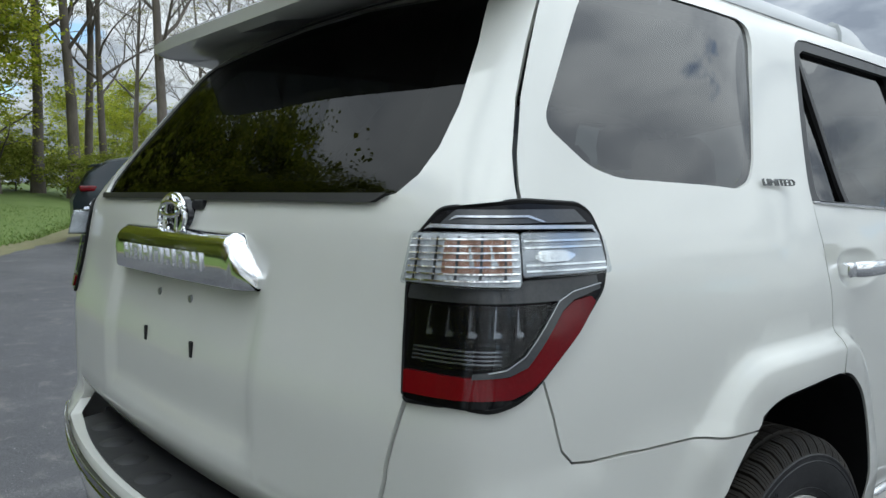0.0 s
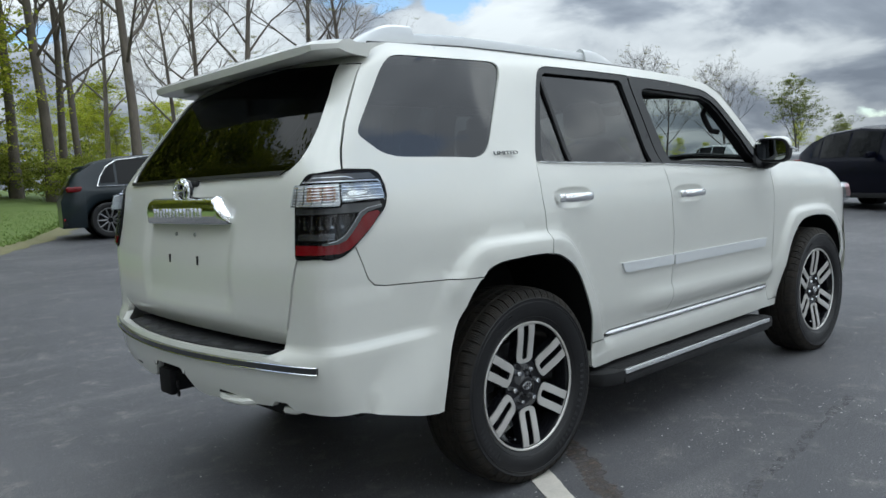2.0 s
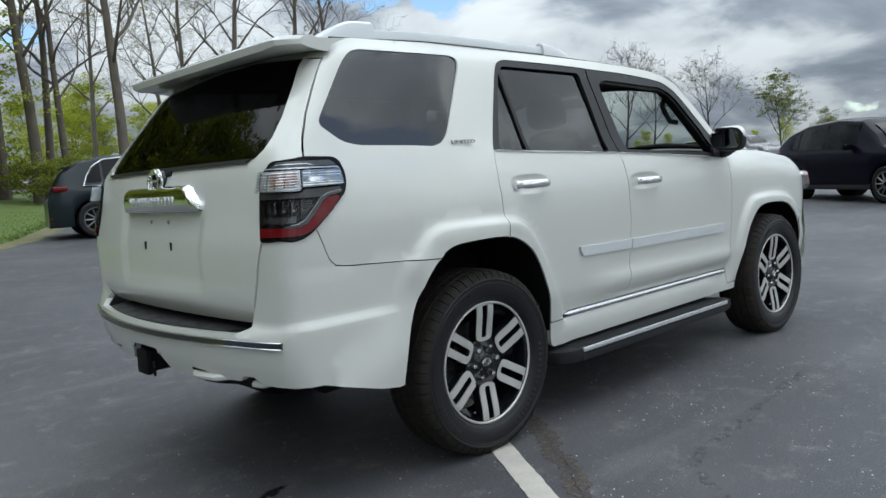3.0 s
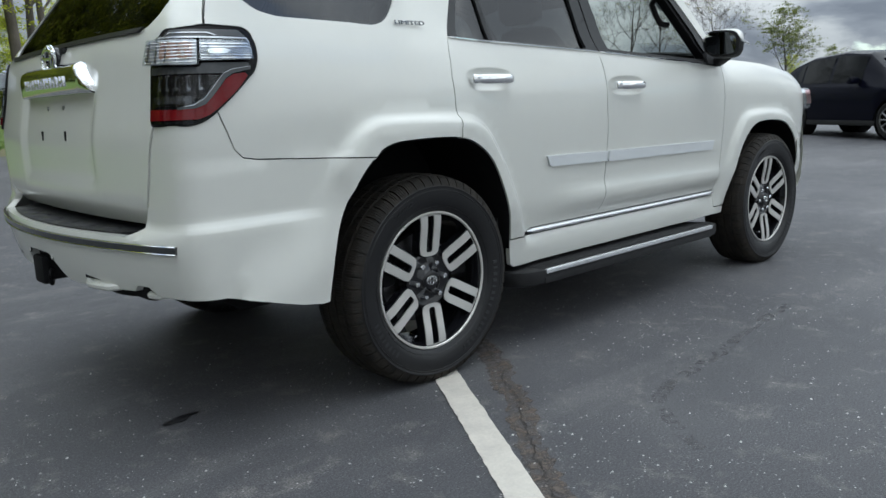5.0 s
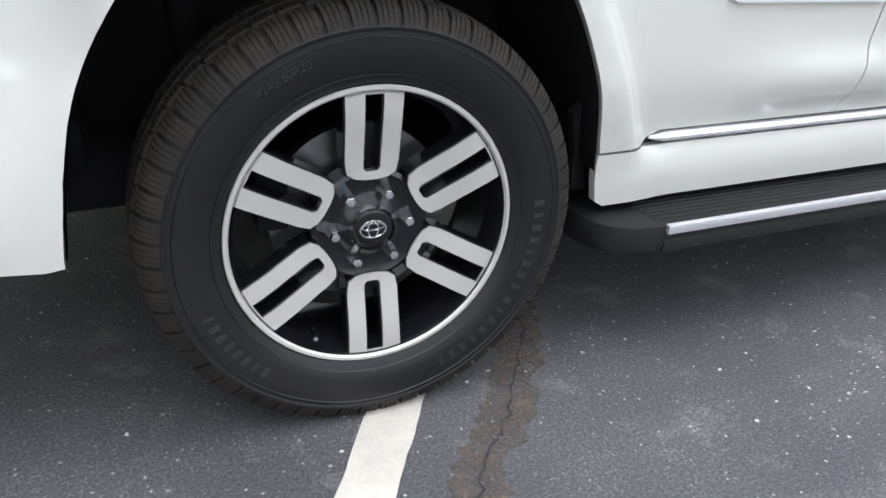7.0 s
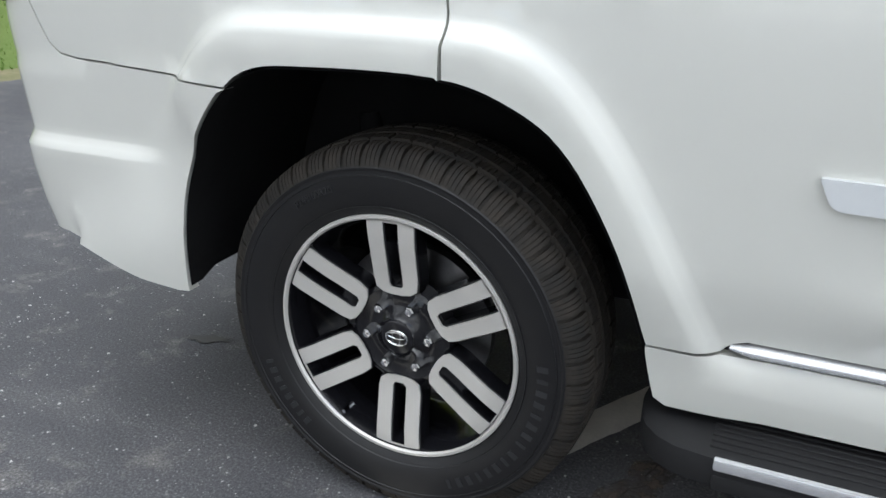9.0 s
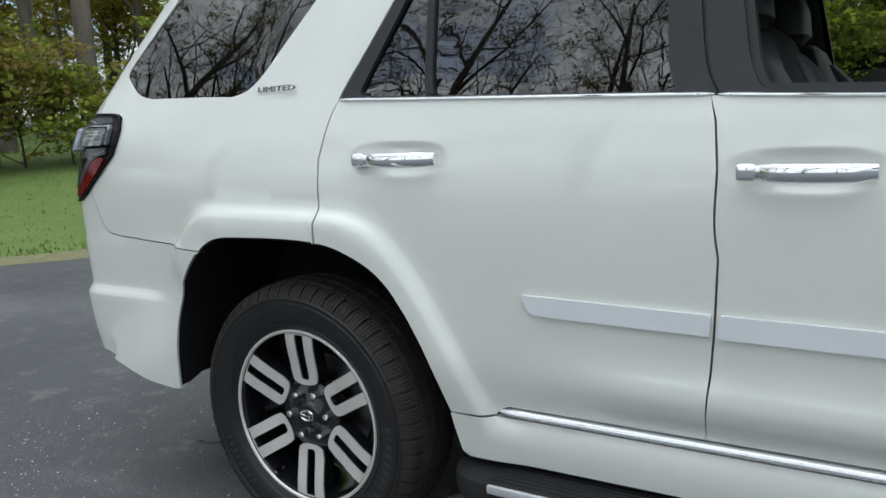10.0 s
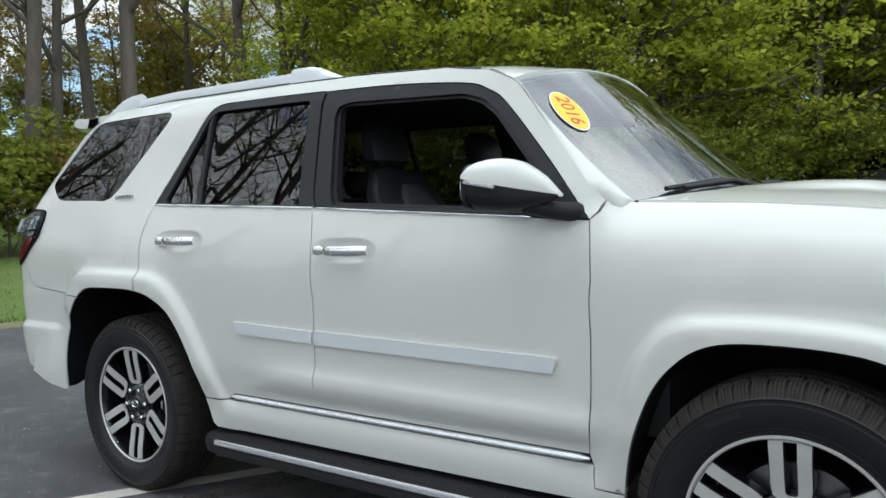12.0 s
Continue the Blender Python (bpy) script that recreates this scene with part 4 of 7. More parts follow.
for y in np.linspace(-.45, .45, 7):
    rb = bmesh.new()
    lathe(rb, [(.001, .006), (.03, .005), (.04, 0)], 20, (bumper_x(.66, y) + .075, y, .6895), "z")
    part("grip_boss", rb, STEP_PLASTIC, step_pad)
# darkened colour stands in for the dark surroundings mirrored in this strip
cs = B([(-.806, .643), (-.809, .668), (.809, .668), (.806, .643)])
part("bumper_strip", sheet(bmesh.new(), cs, lambda u, z: tuple(Vector(wrap(u, z, bumper_x, .024)) + Vector((-.008 - .03 * (z - .643), 0, 0))), inward=inner, gap=0, depth=.012), DARKENED_CHROME, bumper, "chrome strip along the rear bumper, dark reflections put into its colour")
# thin chrome tubes added as the highlights on the strip's two edges
for z in (.6445, .6675):
    bd = bmesh.new()
    tube(bd, [tuple(Vector(wrap(u, z, bumper_x, .024)) + Vector((-.0085, 0, 0))) for u in np.linspace(across(-.808, z), across(.808, z), 80)], .0022, 6)
    part("strip_edge_glint", bd, CHROME, bumper, "bright bead added as the highlight on the strip's edge")
for y, z in ((-.74, .607), (-.13, .575), (.13, .575), (.74, .607)):
    sb = bmesh.new()
    x = wrap(across(y, z), z, bumper_x, .018)[0]
    lathe(sb, [(.0005, x - .0015), (.010, x - .0015), (.012, x), (.012, x + .01)], 18, (0, y, z), "x")
    sensor = part("parking_sensor", sb, PAINT, bumper)
    rg = bmesh.new()
    lathe(rg, [(.0122, x - .0008), (.0142, x - .0006), (.0146, x + .004), (.0122, x + .004)], 18, (0, y, z), "x")
    part("sensor_ring", rg, BLACK_PLASTIC, sensor, "dark ring round the sensor")
for sgn in (-1, 1):
    for y0, y1, z in ((.365, .545, .534), (.672, .735, .523)):
        lb = bmesh.new()
        ln = [(wrap(across(-y, z), z, bumper_x)[0] - .006, sgn * y) for y in np.linspace(y0, y1, 6)]
        flat(lb, ln + [(x + .03, y) for x, y in ln[::-1]], lambda a, b: (a, b, z - .008), thick=(0, 0, .016))
        part("lower_slot", lb, GASKET, bumper)
        if sgn > 0:
            continue
        lg = bmesh.new()
        tube(lg, [(x + (.012 if y1 > .6 else -.004) + .016 * (k in (0, 5)), y, z - .026 + .004 * (k in (0, 5))) for k, (x, y) in enumerate(ln)], .013, 8)
        part("lower_ledge", lg, PAINT, bumper)
hb = bmesh.new()
box(hb, (.20, .085, .085), (-1.0, .055, .505), bevel=.008)
box(hb, (.012, .24, .13), (-.96, .04, .52), bevel=.004)
box(hb, (.03, .11, .105), (-1.09, .06, .503), bevel=.012)
hitch = part("tow_hitch", hb, UNDER, suv, "black tow hitch receiver")
hl = bmesh.new()
tube(hl, [(-1.08 + .02 * math.cos(a), -.01 + .05 * math.cos(a), .480 + .026 * math.sin(a)) for i, a in enumerate(np.linspace(0, 2 * math.pi, 15))], .006, 6, False)
part("chain_loop", hl, UNDER, hitch)

# tail lamps
def tail_lamp(side):
    f = wrap if side < 0 else flip(wrap)
    inw = inner if side < 0 else flip(inner)
    lift = lambda d: (lambda u, z: tuple(Vector(f(u, z)) - Vector(inw(u, z)) * d))
    X = lambda pts: [(across(a, z) if k == "b" else along(a, z), z) for k, a, z in pts]
    lamp = part("tail_lamp", sheet(bmesh.new(), rounded(LIGHT_UV, .012), lift(.012), inward=inw, gap=.003, depth=.045), material("lamp_black_base", (.004, .004, .005), .12, spec=.16), suv, "angular tail lamp with clear and red sections")
    gk = bmesh.new()
    ol = [lift(.008)(u, z) for u, z in rounded(LIGHT_UV, .012)]
    tube(gk, ol + ol[:1], .0045, 6, False)
    part("gasket", gk, GASKET, lamp, "black rubber gasket")
    U = lambda pts: [(across(-.728, z) + k * (along(-.697, z) - across(-.728, z)), z) for k, z in pts]
    plate = lambda nm, pts, h, th, mat, own, label="", r=.004: part(nm, sheet(bmesh.new(), rounded(U(pts), r) if r else U(pts), lift(h), inward=inw, gap=0, depth=th, step=.02, edge=.012), mat, own, label)
    plate("smoked_cap", [(.12, 1.265), (.19, 1.285), (.87, 1.285), (.94, 1.266)], .0155, .010, LAMP_GREY, lamp)
    plate("cap_line", [(.17, 1.270), (.20, 1.277), (.55, 1.277), (.64, 1.268), (.62, 1.267), (.54, 1.274), (.21, 1.274)], .019, .004, LAMP_EDGE, lamp, r=0)
    plate("upper_edge", [(.07, 1.257), (.10, 1.265), (.92, 1.262), (.945, 1.250), (.945, 1.200), (.935, 1.200), (.93, 1.248), (.91, 1.257), (.11, 1.260)], .0300, .016, LAMP_EDGE, lamp, r=0)
    rv = plate("reversing_lens", [(.065, 1.184), (.080, 1.256), (.475, 1.256), (.475, 1.180)], .059, .055, LENS_CLEAR, lamp, "clear ribbed reversing lens", .008)
    plate("reflector", [(.07, 1.187), (.085, 1.253), (.470, 1.253), (.470, 1.183)], .056, .052, LAMP_CHROME, rv)
    tn = plate("turn_lens", [(.480, 1.192), (.480, 1.256), (.90, 1.254), (.925, 1.240), (.92, 1.195)], .044, .040, LENS_CLEAR, lamp, "clear indicator lens", .008)
    plate("reflector", [(.484, 1.195), (.484, 1.253), (.90, 1.251), (.92, 1.238), (.915, 1.198)], .0368, .034, LAMP_BOWL, tn)
    for z in (1.2005, 1.2085, 1.232, 1.241):
        plate("rib", [(.495, z), (.495, z + .0028), (.905, z + .0028), (.905, z)], .0395, .003, CHROME, tn, r=0)
    for k in range(7):
        z = 1.189 + .0092 * k
        plate("rib", [(.09, z), (.09, z + .0022), (.465, z + .0036), (.465, z + .0014)], .0595, .004, CHROME, rv, r=0)
    for k in range(5):
        plate("bulb_facet", [(.115 + .075 * k, 1.190), (.115 + .075 * k, 1.250), (.123 + .075 * k, 1.250), (.123 + .075 * k, 1.190)], .0585, .002, LAMP_GREY, rv, r=0)
    plate("amber_bulb", [(.22, 1.200), (.22, 1.246), (.44, 1.247), (.44, 1.198)], .0568, .001, LAMP_AMBER, rv)
    plate("bulb_window", [(.53, 1.220), (.56, 1.229), (.68, 1.229), (.74, 1.222), (.69, 1.214), (.57, 1.213)], .0400, .003, CHROME, tn)
    plate("grey_band", [(.015, 1.159), (.02, 1.181), (.475, 1.177), (.49, 1.188), (.905, 1.190), (.91, 1.176), (.73, 1.168), (.68, 1.158)], .0185, .010, LAMP_GREY, lamp)
    led = plate("smoked_lens", [(.065, 1.066), (.04, 1.156), (.655, 1.155), (.555, 1.112), (.50, 1.088), (.43, 1.072)], .0185, .004, LENS_SMOKE, lamp, "smoked lens over the brake light cells")
    for k in range(5):
        x = .13 + .085 * k
        plate("light_cell", [(x, 1.112), (x, 1.150), (x + .006, 1.150), (x + .006, 1.122), (x + .03, 1.118), (x + .028, 1.113)], .0160, .003, LAMP_EDGE, led, r=0)
    for k in range(4):
        z = 1.077 + .0055 * k
        plate("rib", [(.08, z), (.08, z + .0022), (.42, z + .0022), (.42, z)], .0160, .003, LAMP_EDGE, led, r=0)
    plate("bevel_edge", [(.33, 1.066), (.44, 1.0715), (.505, 1.087), (.56, 1.112), (.66, 1.158), (.74, 1.170), (.915, 1.178), (.915, 1.170), (.745, 1.158), (.680, 1.144), (.578, 1.097), (.52, 1.072), (.45, 1.062), (.33, 1.059)], .0205, .008, LAMP_GREY, lamp, r=0)
    plate("edge_line", [(.38, 1.0685), (.44, 1.0725), (.505, 1.088), (.56, 1.113), (.66, 1.159), (.74, 1.171), (.915, 1.179), (.915, 1.1775), (.74, 1.1692), (.66, 1.157), (.56, 1.1108), (.505, 1.0858), (.44, 1.0702), (.38, 1.0668)], .0225, .004, LAMP_EDGE, lamp, r=0)
    plate("red_lens", [(.075, 1.030), (.06, 1.061), (.30, 1.060), (.45, 1.061), (.52, 1.072), (.58, 1.097), (.685, 1.143), (.75, 1.156), (.86, 1.160), (.885, 1.152), (.785, 1.114), (.60, 1.056), (.545, 1.041), (.47, 1.031)], .0185, .012, LENS_RED, lamp, "red tail light band", .003)


tail_lamp(-1)
tail_lamp(1)

# chrome garnish over the plate recess, emblem and badges
gb = bmesh.new()
gx = lambda y, z: gate_x(z, y)
rows = []
for y in np.linspace(-.364, .364, 61):
    e = abs(y) / .364
    z0, z1 = 1.128, 1.218
    zt = z1 + .004 - .082 * max(0.0, (e - .82) / .18)
    xb = rear_x(1.15, y)
    k = .12 + .88 * smoothstep(.364, .318, abs(y)) ** .6         # its ends sweep forward into the gate
    rows.append([gb.verts.new(p) for p in ((xb + .020, y, zt + .010), (xb - .008 * k, y, zt + .009), (xb - .028 * k, y, zt - .006), (xb - .032 * k, y, zt - .013), (xb - .030 * k, y, z0 + .005), (xb - .026 * k, y, z0), (xb + .015, y, z0))])
for a, b in zip(rows, rows[1:]):
    for i in range(6):
        gb.faces.new((a[i], a[i + 1], b[i + 1], b[i]))
gb.faces.new(rows[0]); gb.faces.new(rows[-1])
garnish = part("plate_garnish", gb, CHROME, tailgate, "chrome bar over the licence plate recess")
for k in range(7):
    wb = bmesh.new()
    y = .215 - k * .066
    tilt = Euler((0, radians(-2), 0)).to_matrix()
    for dy in (-.017, .017):
        box(wb, (.007, .010, .036), (rear_x(1.15, y) - .0325, y + dy, 1.172), tilt, bevel=.002)
    box(wb, (.007, .034, .009), (rear_x(1.15, y) - .0325 - .002 * (k % 2), y, 1.172 + (.013 if k % 2 else -.002)), tilt, bevel=.002)
    part("raised_mark", wb, BRIGHT, garnish)
eb = bmesh.new()
ring = [(rear_x(1.26, 0) - .028 + .006 * math.sin(a), .068 * math.cos(a), 1.256 + .047 * math.sin(a)) for a in np.linspace(0, 2 * math.pi, 37)]
tube(eb, ring, .0065, 8, False)
tube(eb, [(rear_x(1.26, 0) - .028, .030 * math.cos(a), 1.258 + .042 * math.sin(a)) for a in np.linspace(0, 2 * math.pi, 29)], .005, 8, False)
tube(eb, [(rear_x(1.26, 0) - .030, .055 * math.cos(a), 1.272 + .015 * math.sin(a)) for a in np.linspace(0, 2 * math.pi, 29)], .005, 8, False)
emblem = part("oval_emblem", eb, CHROME, tailgate, "chrome oval emblem")
eb = bmesh.new()
lathe(eb, [(.001, -.020), (.055, -.018), (.062, -.008), (.066, .02)], 36)
for v in eb.verts:
    v.co = Vector((rear_x(1.26, 0) + v.co.y, v.co.x, 1.256 + v.co.z * .70))
part("emblem_base", eb, RIM_BLACK, emblem)
eb = bmesh.new()
box(eb, (.02, .05, .022), (rear_x(1.28, 0) - .004, -.075, 1.282), bevel=.008)
part("camera_pod", eb, BLACK_PLASTIC, tailgate, "small black rear camera")
for y, z, s in ((.128, .987, 1), (-.128, .987, 1)):
    sb = bmesh.new()
    box(sb, (.006, .012, .034), (gx(y, z) - .001, y, z), bevel=.002)
    part("plate_clip", sb, BLACK_PLASTIC, tailgate)
for y in (.085, -.085):
    sb = bmesh.new()
    lathe(sb, [(.0005, -.004), (.008, -.004), (.010, .004)], 12)
    for v in sb.verts:
        v.co = Vector((gx(y, 1.085) + v.co.y, y + v.co.x, 1.085 + v.co.z))
    part("plate_screw", sb, STEEL, tailgate)


def letters(text, size, place, name, mat, parent, thick=.002, label=""):
    """Raised lettering in the built-in font, as a mesh."""
    cu = bpy.data.curves.new(name, "FONT")
    cu.body, cu.size, cu.extrude, cu.align_x, cu.align_y = text, size, thick, "CENTER", "CENTER"
    tmp = bpy.data.objects.new(name, cu)
    scene.collection.objects.link(tmp)
    bpy.context.view_layer.update()
    me = bpy.data.meshes.new_from_object(tmp.evaluated_get(bpy.context.evaluated_depsgraph_get()))
    bpy.data.objects.remove(tmp); bpy.data.curves.remove(cu)
    me.materials.clear(); me.materials.append(mat)
    me.transform(place)
    ob = new(name, me)
    ob.parent = parent
    if label:
        tagged(ob, label)
    return ob


yb = half_width(-.035, 1.334)
letters("LIMITED", .034, Matrix.Translation((-.035, -yb - .0105, 1.334)) @ Euler((radians(90 - 17), 0, 0)).to_matrix().to_4x4() @ Matrix.Diagonal((1.15, .62, 1, 1)), "badge", DARKENED_CHROME, suv, label="small dark chrome badge lettering")

# roof, spoiler, rails
def roof_z(x, y):
    c = np.interp(x, [-.8, -.5, 0, .8, 1.3, 1.6, 1.8, 1.95], [1.775, 1.812, 1.830, 1.824, 1.806, 1.785, 1.764, 1.742])
    e = np.interp(x, [-.8, -.5, 0, .8, 1.3, 1.6, 1.8, 1.95], [1.735, 1.768, 1.780, 1.766, 1.749, 1.728, 1.702, 1.652])
    k = (y / .64) ** 2
    return c + (e - c) * (.72 * k + .28 * k * k)


roof_edge = [(x, half_width(x, z)) for x, z in ((-.545, 1.755), (-.40, 1.774), (-.1, 1.778), (.478, 1.770), (1.2, 1.752), (1.651, 1.722), (1.83, 1.69), (1.90, 1.668))]
ro = [(x, -y) for x, y in roof_edge] + [(1.935, -.45), (1.955, -.2), (1.96, 0), (1.955, .2), (1.935, .45)] + [(x, y) for x, y in roof_edge[::-1]] + [(-.56, .4), (-.56, -.4)]
part("roof", sheet(bmesh.new(), ro, lambda x, y: (x, y, roof_z(x, y)), gap=.001, depth=.03, step=.06), PAINT, suv)
hr = [(x, y * .97) for x, y in ro]
part("headliner", sheet(bmesh.new(), hr, lambda x, y: (x, y, roof_z(x, y) - .055), gap=0, depth=.02, step=.12), HEADLINER, suv)

sp = bmesh.new()
rows = []
for y in np.linspace(-.718, .718, 57):
    e = abs(y) / .718
    tip = -.812 + .045 * e ** 4 + .07 * smoothstep(.93, 1.0, e)
    zt = roof_z(-.55, min(abs(y), .64)) - .020 * smoothstep(.62, .730, abs(y))
    zr = 1.738 + .010 * e ** 2.5
    base = -.50 - .05 * e ** 6
    th = .050 - .014 * smoothstep(.8, 1, e)
    rows.append([sp.verts.new(p) for p in ((base, y, zt + .002), (base - .06, y, zt + .003), ((base + tip) / 2 - .02, y, (zt + zr) / 2 + .012), (tip + .02, y, zr + .004), (tip, y, zr - .010),
                                          (tip + .004, y, zr - th * .75), (tip + .03, y, zr - th), ((base + tip) / 2, y, (zt + zr) / 2 - th - .006), (base - .02, y, zt - .045))])
for a, b in zip(rows, rows[1:]):
    for i in range(8):
        sp.faces.new((a[i], a[i + 1], b[i + 1], b[i]))
for r in (rows[0], rows[-1]):
    for q in ((0, 1, 8), (1, 2, 7, 8), (2, 3, 6, 7), (3, 4, 5, 6)):
        sp.faces.new([r[i] for i in q])
part("spoiler", sp, PAINT, suv, "white roof spoiler over the tailgate window")

for side in (-1, 1):
    rails = new("roof_rail"); rails.parent = suv
    def ry(x):
        return side * (.60 - .012 * ((x - .3) / .8) ** 2)
    bar = bmesh.new()
    xs = np.linspace(-.33, .90, 22)
    prof = [(-.022, 0), (-.021, .022), (-.014, .037), (0, .041), (.014, .037), (.021, .022), (.022, 0)]
    rr = [[bar.verts.new((x, ry(x) + p * 1.0, roof_z(x, .6) + .003 + q)) for p, q in prof] for x in xs]
    for a, b in zip(rr, rr[1:]):
        for i in range(7):
            bar.faces.new((a[i], a[(i + 1) % 7], b[(i + 1) % 7], b[i]))
    bar.faces.new(rr[0]); bar.faces.new(rr[-1])
    part("bar", bar, SILVER_STRIP, rails, "silver roof rail bar")
    for x0, x1, hump in ((-.585, -.27, 1), (.82, 1.12, -1)):
        ft = bmesh.new()
        rr = []
        for x in np.linspace(x0, x1, 14):
            k = (x - x0) / (x1 - x0)
            k = k if hump > 0 else 1 - k
            top = .012 + (.070 if hump > 0 else .058) * smoothstep(0, .75, k) ** .8
            zb = roof_z(x, .6) - .012
            wd = .034
            rr.append([ft.verts.new((x, ry(x) + p * wd, zb + q * top)) for p, q in ((-1, 0), (-.95, .55), (-.6, .92), (0, 1.05), (.6, .92), (.95, .55), (1, 0))])
        for a, b in zip(rr, rr[1:]):
            for i in range(6):
                ft.faces.new((a[i], a[i + 1], b[i + 1], b[i]))
        ft.faces.new(rr[0]); ft.faces.new(rr[-1])
        part("rail_foot", ft, SILVER_STRIP, rails)
    gk = bmesh.new()
    tube(gk, [(x, side * .625, roof_z(x, .625) + .001) for x in np.linspace(-.5, 1.75, 20)], .004, 6)
    part("roof_seam_strip", gk, BLACK_TRIM, suv)

# windscreen, bonnet and nose
def screen(u, v):
    """u across from -1 to 1, v up from 0 to 1."""
    half = .765 + (.690 - .765) * v
    y = half * u
    x = 2.50 + (1.955 - 2.50) * v - (.150 - .080 * v) * u * u
    z = 1.285 + .43 * v + .025 * v * v - (.045 + .035 * v) * u * u
    return (x, y, z)


ws = [(-1, 0), (1, 0), (1, 1), (-1, 1)]
part("windscreen", sheet(bmesh.new(), ws, screen, inward=lambda u, v: (-.7, 0, -.7), gap=0, depth=.006, step=.08, edge=.05), GLASS_SCREEN, suv, "clear windscreen with a yellow sticker")
part("screen_border", sheet(bmesh.new(), [(-1.0, 0), (1.0, 0), (1.0, 1), (-1.0, 1)], lambda u, v: tuple(Vector(screen(u, v)) + Vector((-.005, 0, -.005))), holes=[[(-.965, .045), (.965, .045), (.955, .955), (-.955, .955)]], inward=lambda u, v: (-.7, 0, -.7), gap=0, depth=.003, step=.08, edge=.05), BLACK_TRIM, suv)
for side in (-1, 1):
    # front pillar between the door frame and the windscreen
    f = wrap if side < 0 else flip(wrap)
    pb = bmesh.new()
    rows = []
    for k in np.linspace(0, 1, 25):
        x, z = np.interp(k, [0, .9, 1], [2.285, 1.945, 1.83]), np.interp(k, [0, .9, 1], [1.245, 1.64, 1.69])
        a, b = Vector(f(along(x, z), z)), Vector(screen(side, k))
        out = Vector((.35, side * .6, .55)).normalized()
        rows.append([pb.verts.new(a + (b - a) * t + out * .014 * (4 * t * (1 - t))) for t in (-.06, .15, .35, .6, .85, 1)] + [pb.verts.new(b + Vector((-.03, -side * .015, -.03)))])
    rows.insert(0, [pb.verts.new(v.co + Vector((.006, -side * .004, -.03))) for v in rows[0]])
    for a, b in zip(rows, rows[1:]):
        for i in range(6):
            pb.faces.new((a[i], a[i + 1], b[i + 1], b[i]))
    part("front_pillar", pb, PAINT, suv)


def bonnet_z(x, y):
    c = np.interp(x, [2.2, 2.45, 2.9, 3.3, 3.55, 3.7], [1.302, 1.300, 1.276, 1.222, 1.155, 1.07])
    k = (abs(y) / .80)
    bulge = .020 * smoothstep(.50, .40, abs(y)) * smoothstep(2.5, 2.8, x)
    return c - .055 * k ** 3 - .004 + bulge - .008


bo = [(2.60, 0), (2.585, -.3), (2.52, -.56), (2.43, -.70), (2.36, -.765), (2.53, -.770), (2.70, -.772), (3.0, -.778), (3.25, -.77), (3.40, -.742), (3.50, -.66), (3.58, -.50), (3.66, -.25), (3.68, 0)]
bo = bo + [(x, -y) for x, y in bo[::-1][1:-1]]
bonnet = part("bonnet", sheet(bmesh.new(), bo, lambda x, y: (x, y, bonnet_z(x, y)), creases=[[(2.5, s * .50), (3.6, s * .42)] for s in (-1, 1)] + [[(2.5, s * .40), (3.6, s * .33)] for s in (-1, 1)], gap=.003, depth=.04, step=.05), PAINT, suv)
cw = bmesh.new()
edge = [(2.37, .76), (2.45, .70), (2.54, .56), (2.60, .3), (2.615, 0)]
back = [(2.46, 0), (2.44, .3), (2.37, .6), (2.30, .765)]
half_c = edge + [(x, -y) for x, y in edge[::-1][1:]] + [(x, -y) for x, y in back[::-1]] + back[1:]
flat(cw, half_c, lambda a, b: (a, b, 1.262 - .045 * (b / .76) ** 2), thick=(0, 0, .006))
part("cowl", cw, BLACK_PLASTIC, suv)
for y0, y1 in ((-.62, .02), (.05, .62)):
    wb = bmesh.new()
    base = Vector((2.46, y0 if y0 < 0 else y0, 1.228))
    tube(wb, [(2.53, y1 - .05, 1.272), (2.50, (y0 + y1) / 2, 1.297), (2.44, y0 + .02, 1.275)], [.013, .010, .007], 8)
    arm = part("wiper", wb, BLACK_TRIM, suv, "black windscreen wiper")
    wb = bmesh.new()
    tube(wb, [(2.485, y1 - .08, 1.300), (2.46, (y0 + y1) / 2, 1.302), (2.40, y0 - .02, 1.273)], .008, 6)
    part("blade", wb, RUBBER, arm)
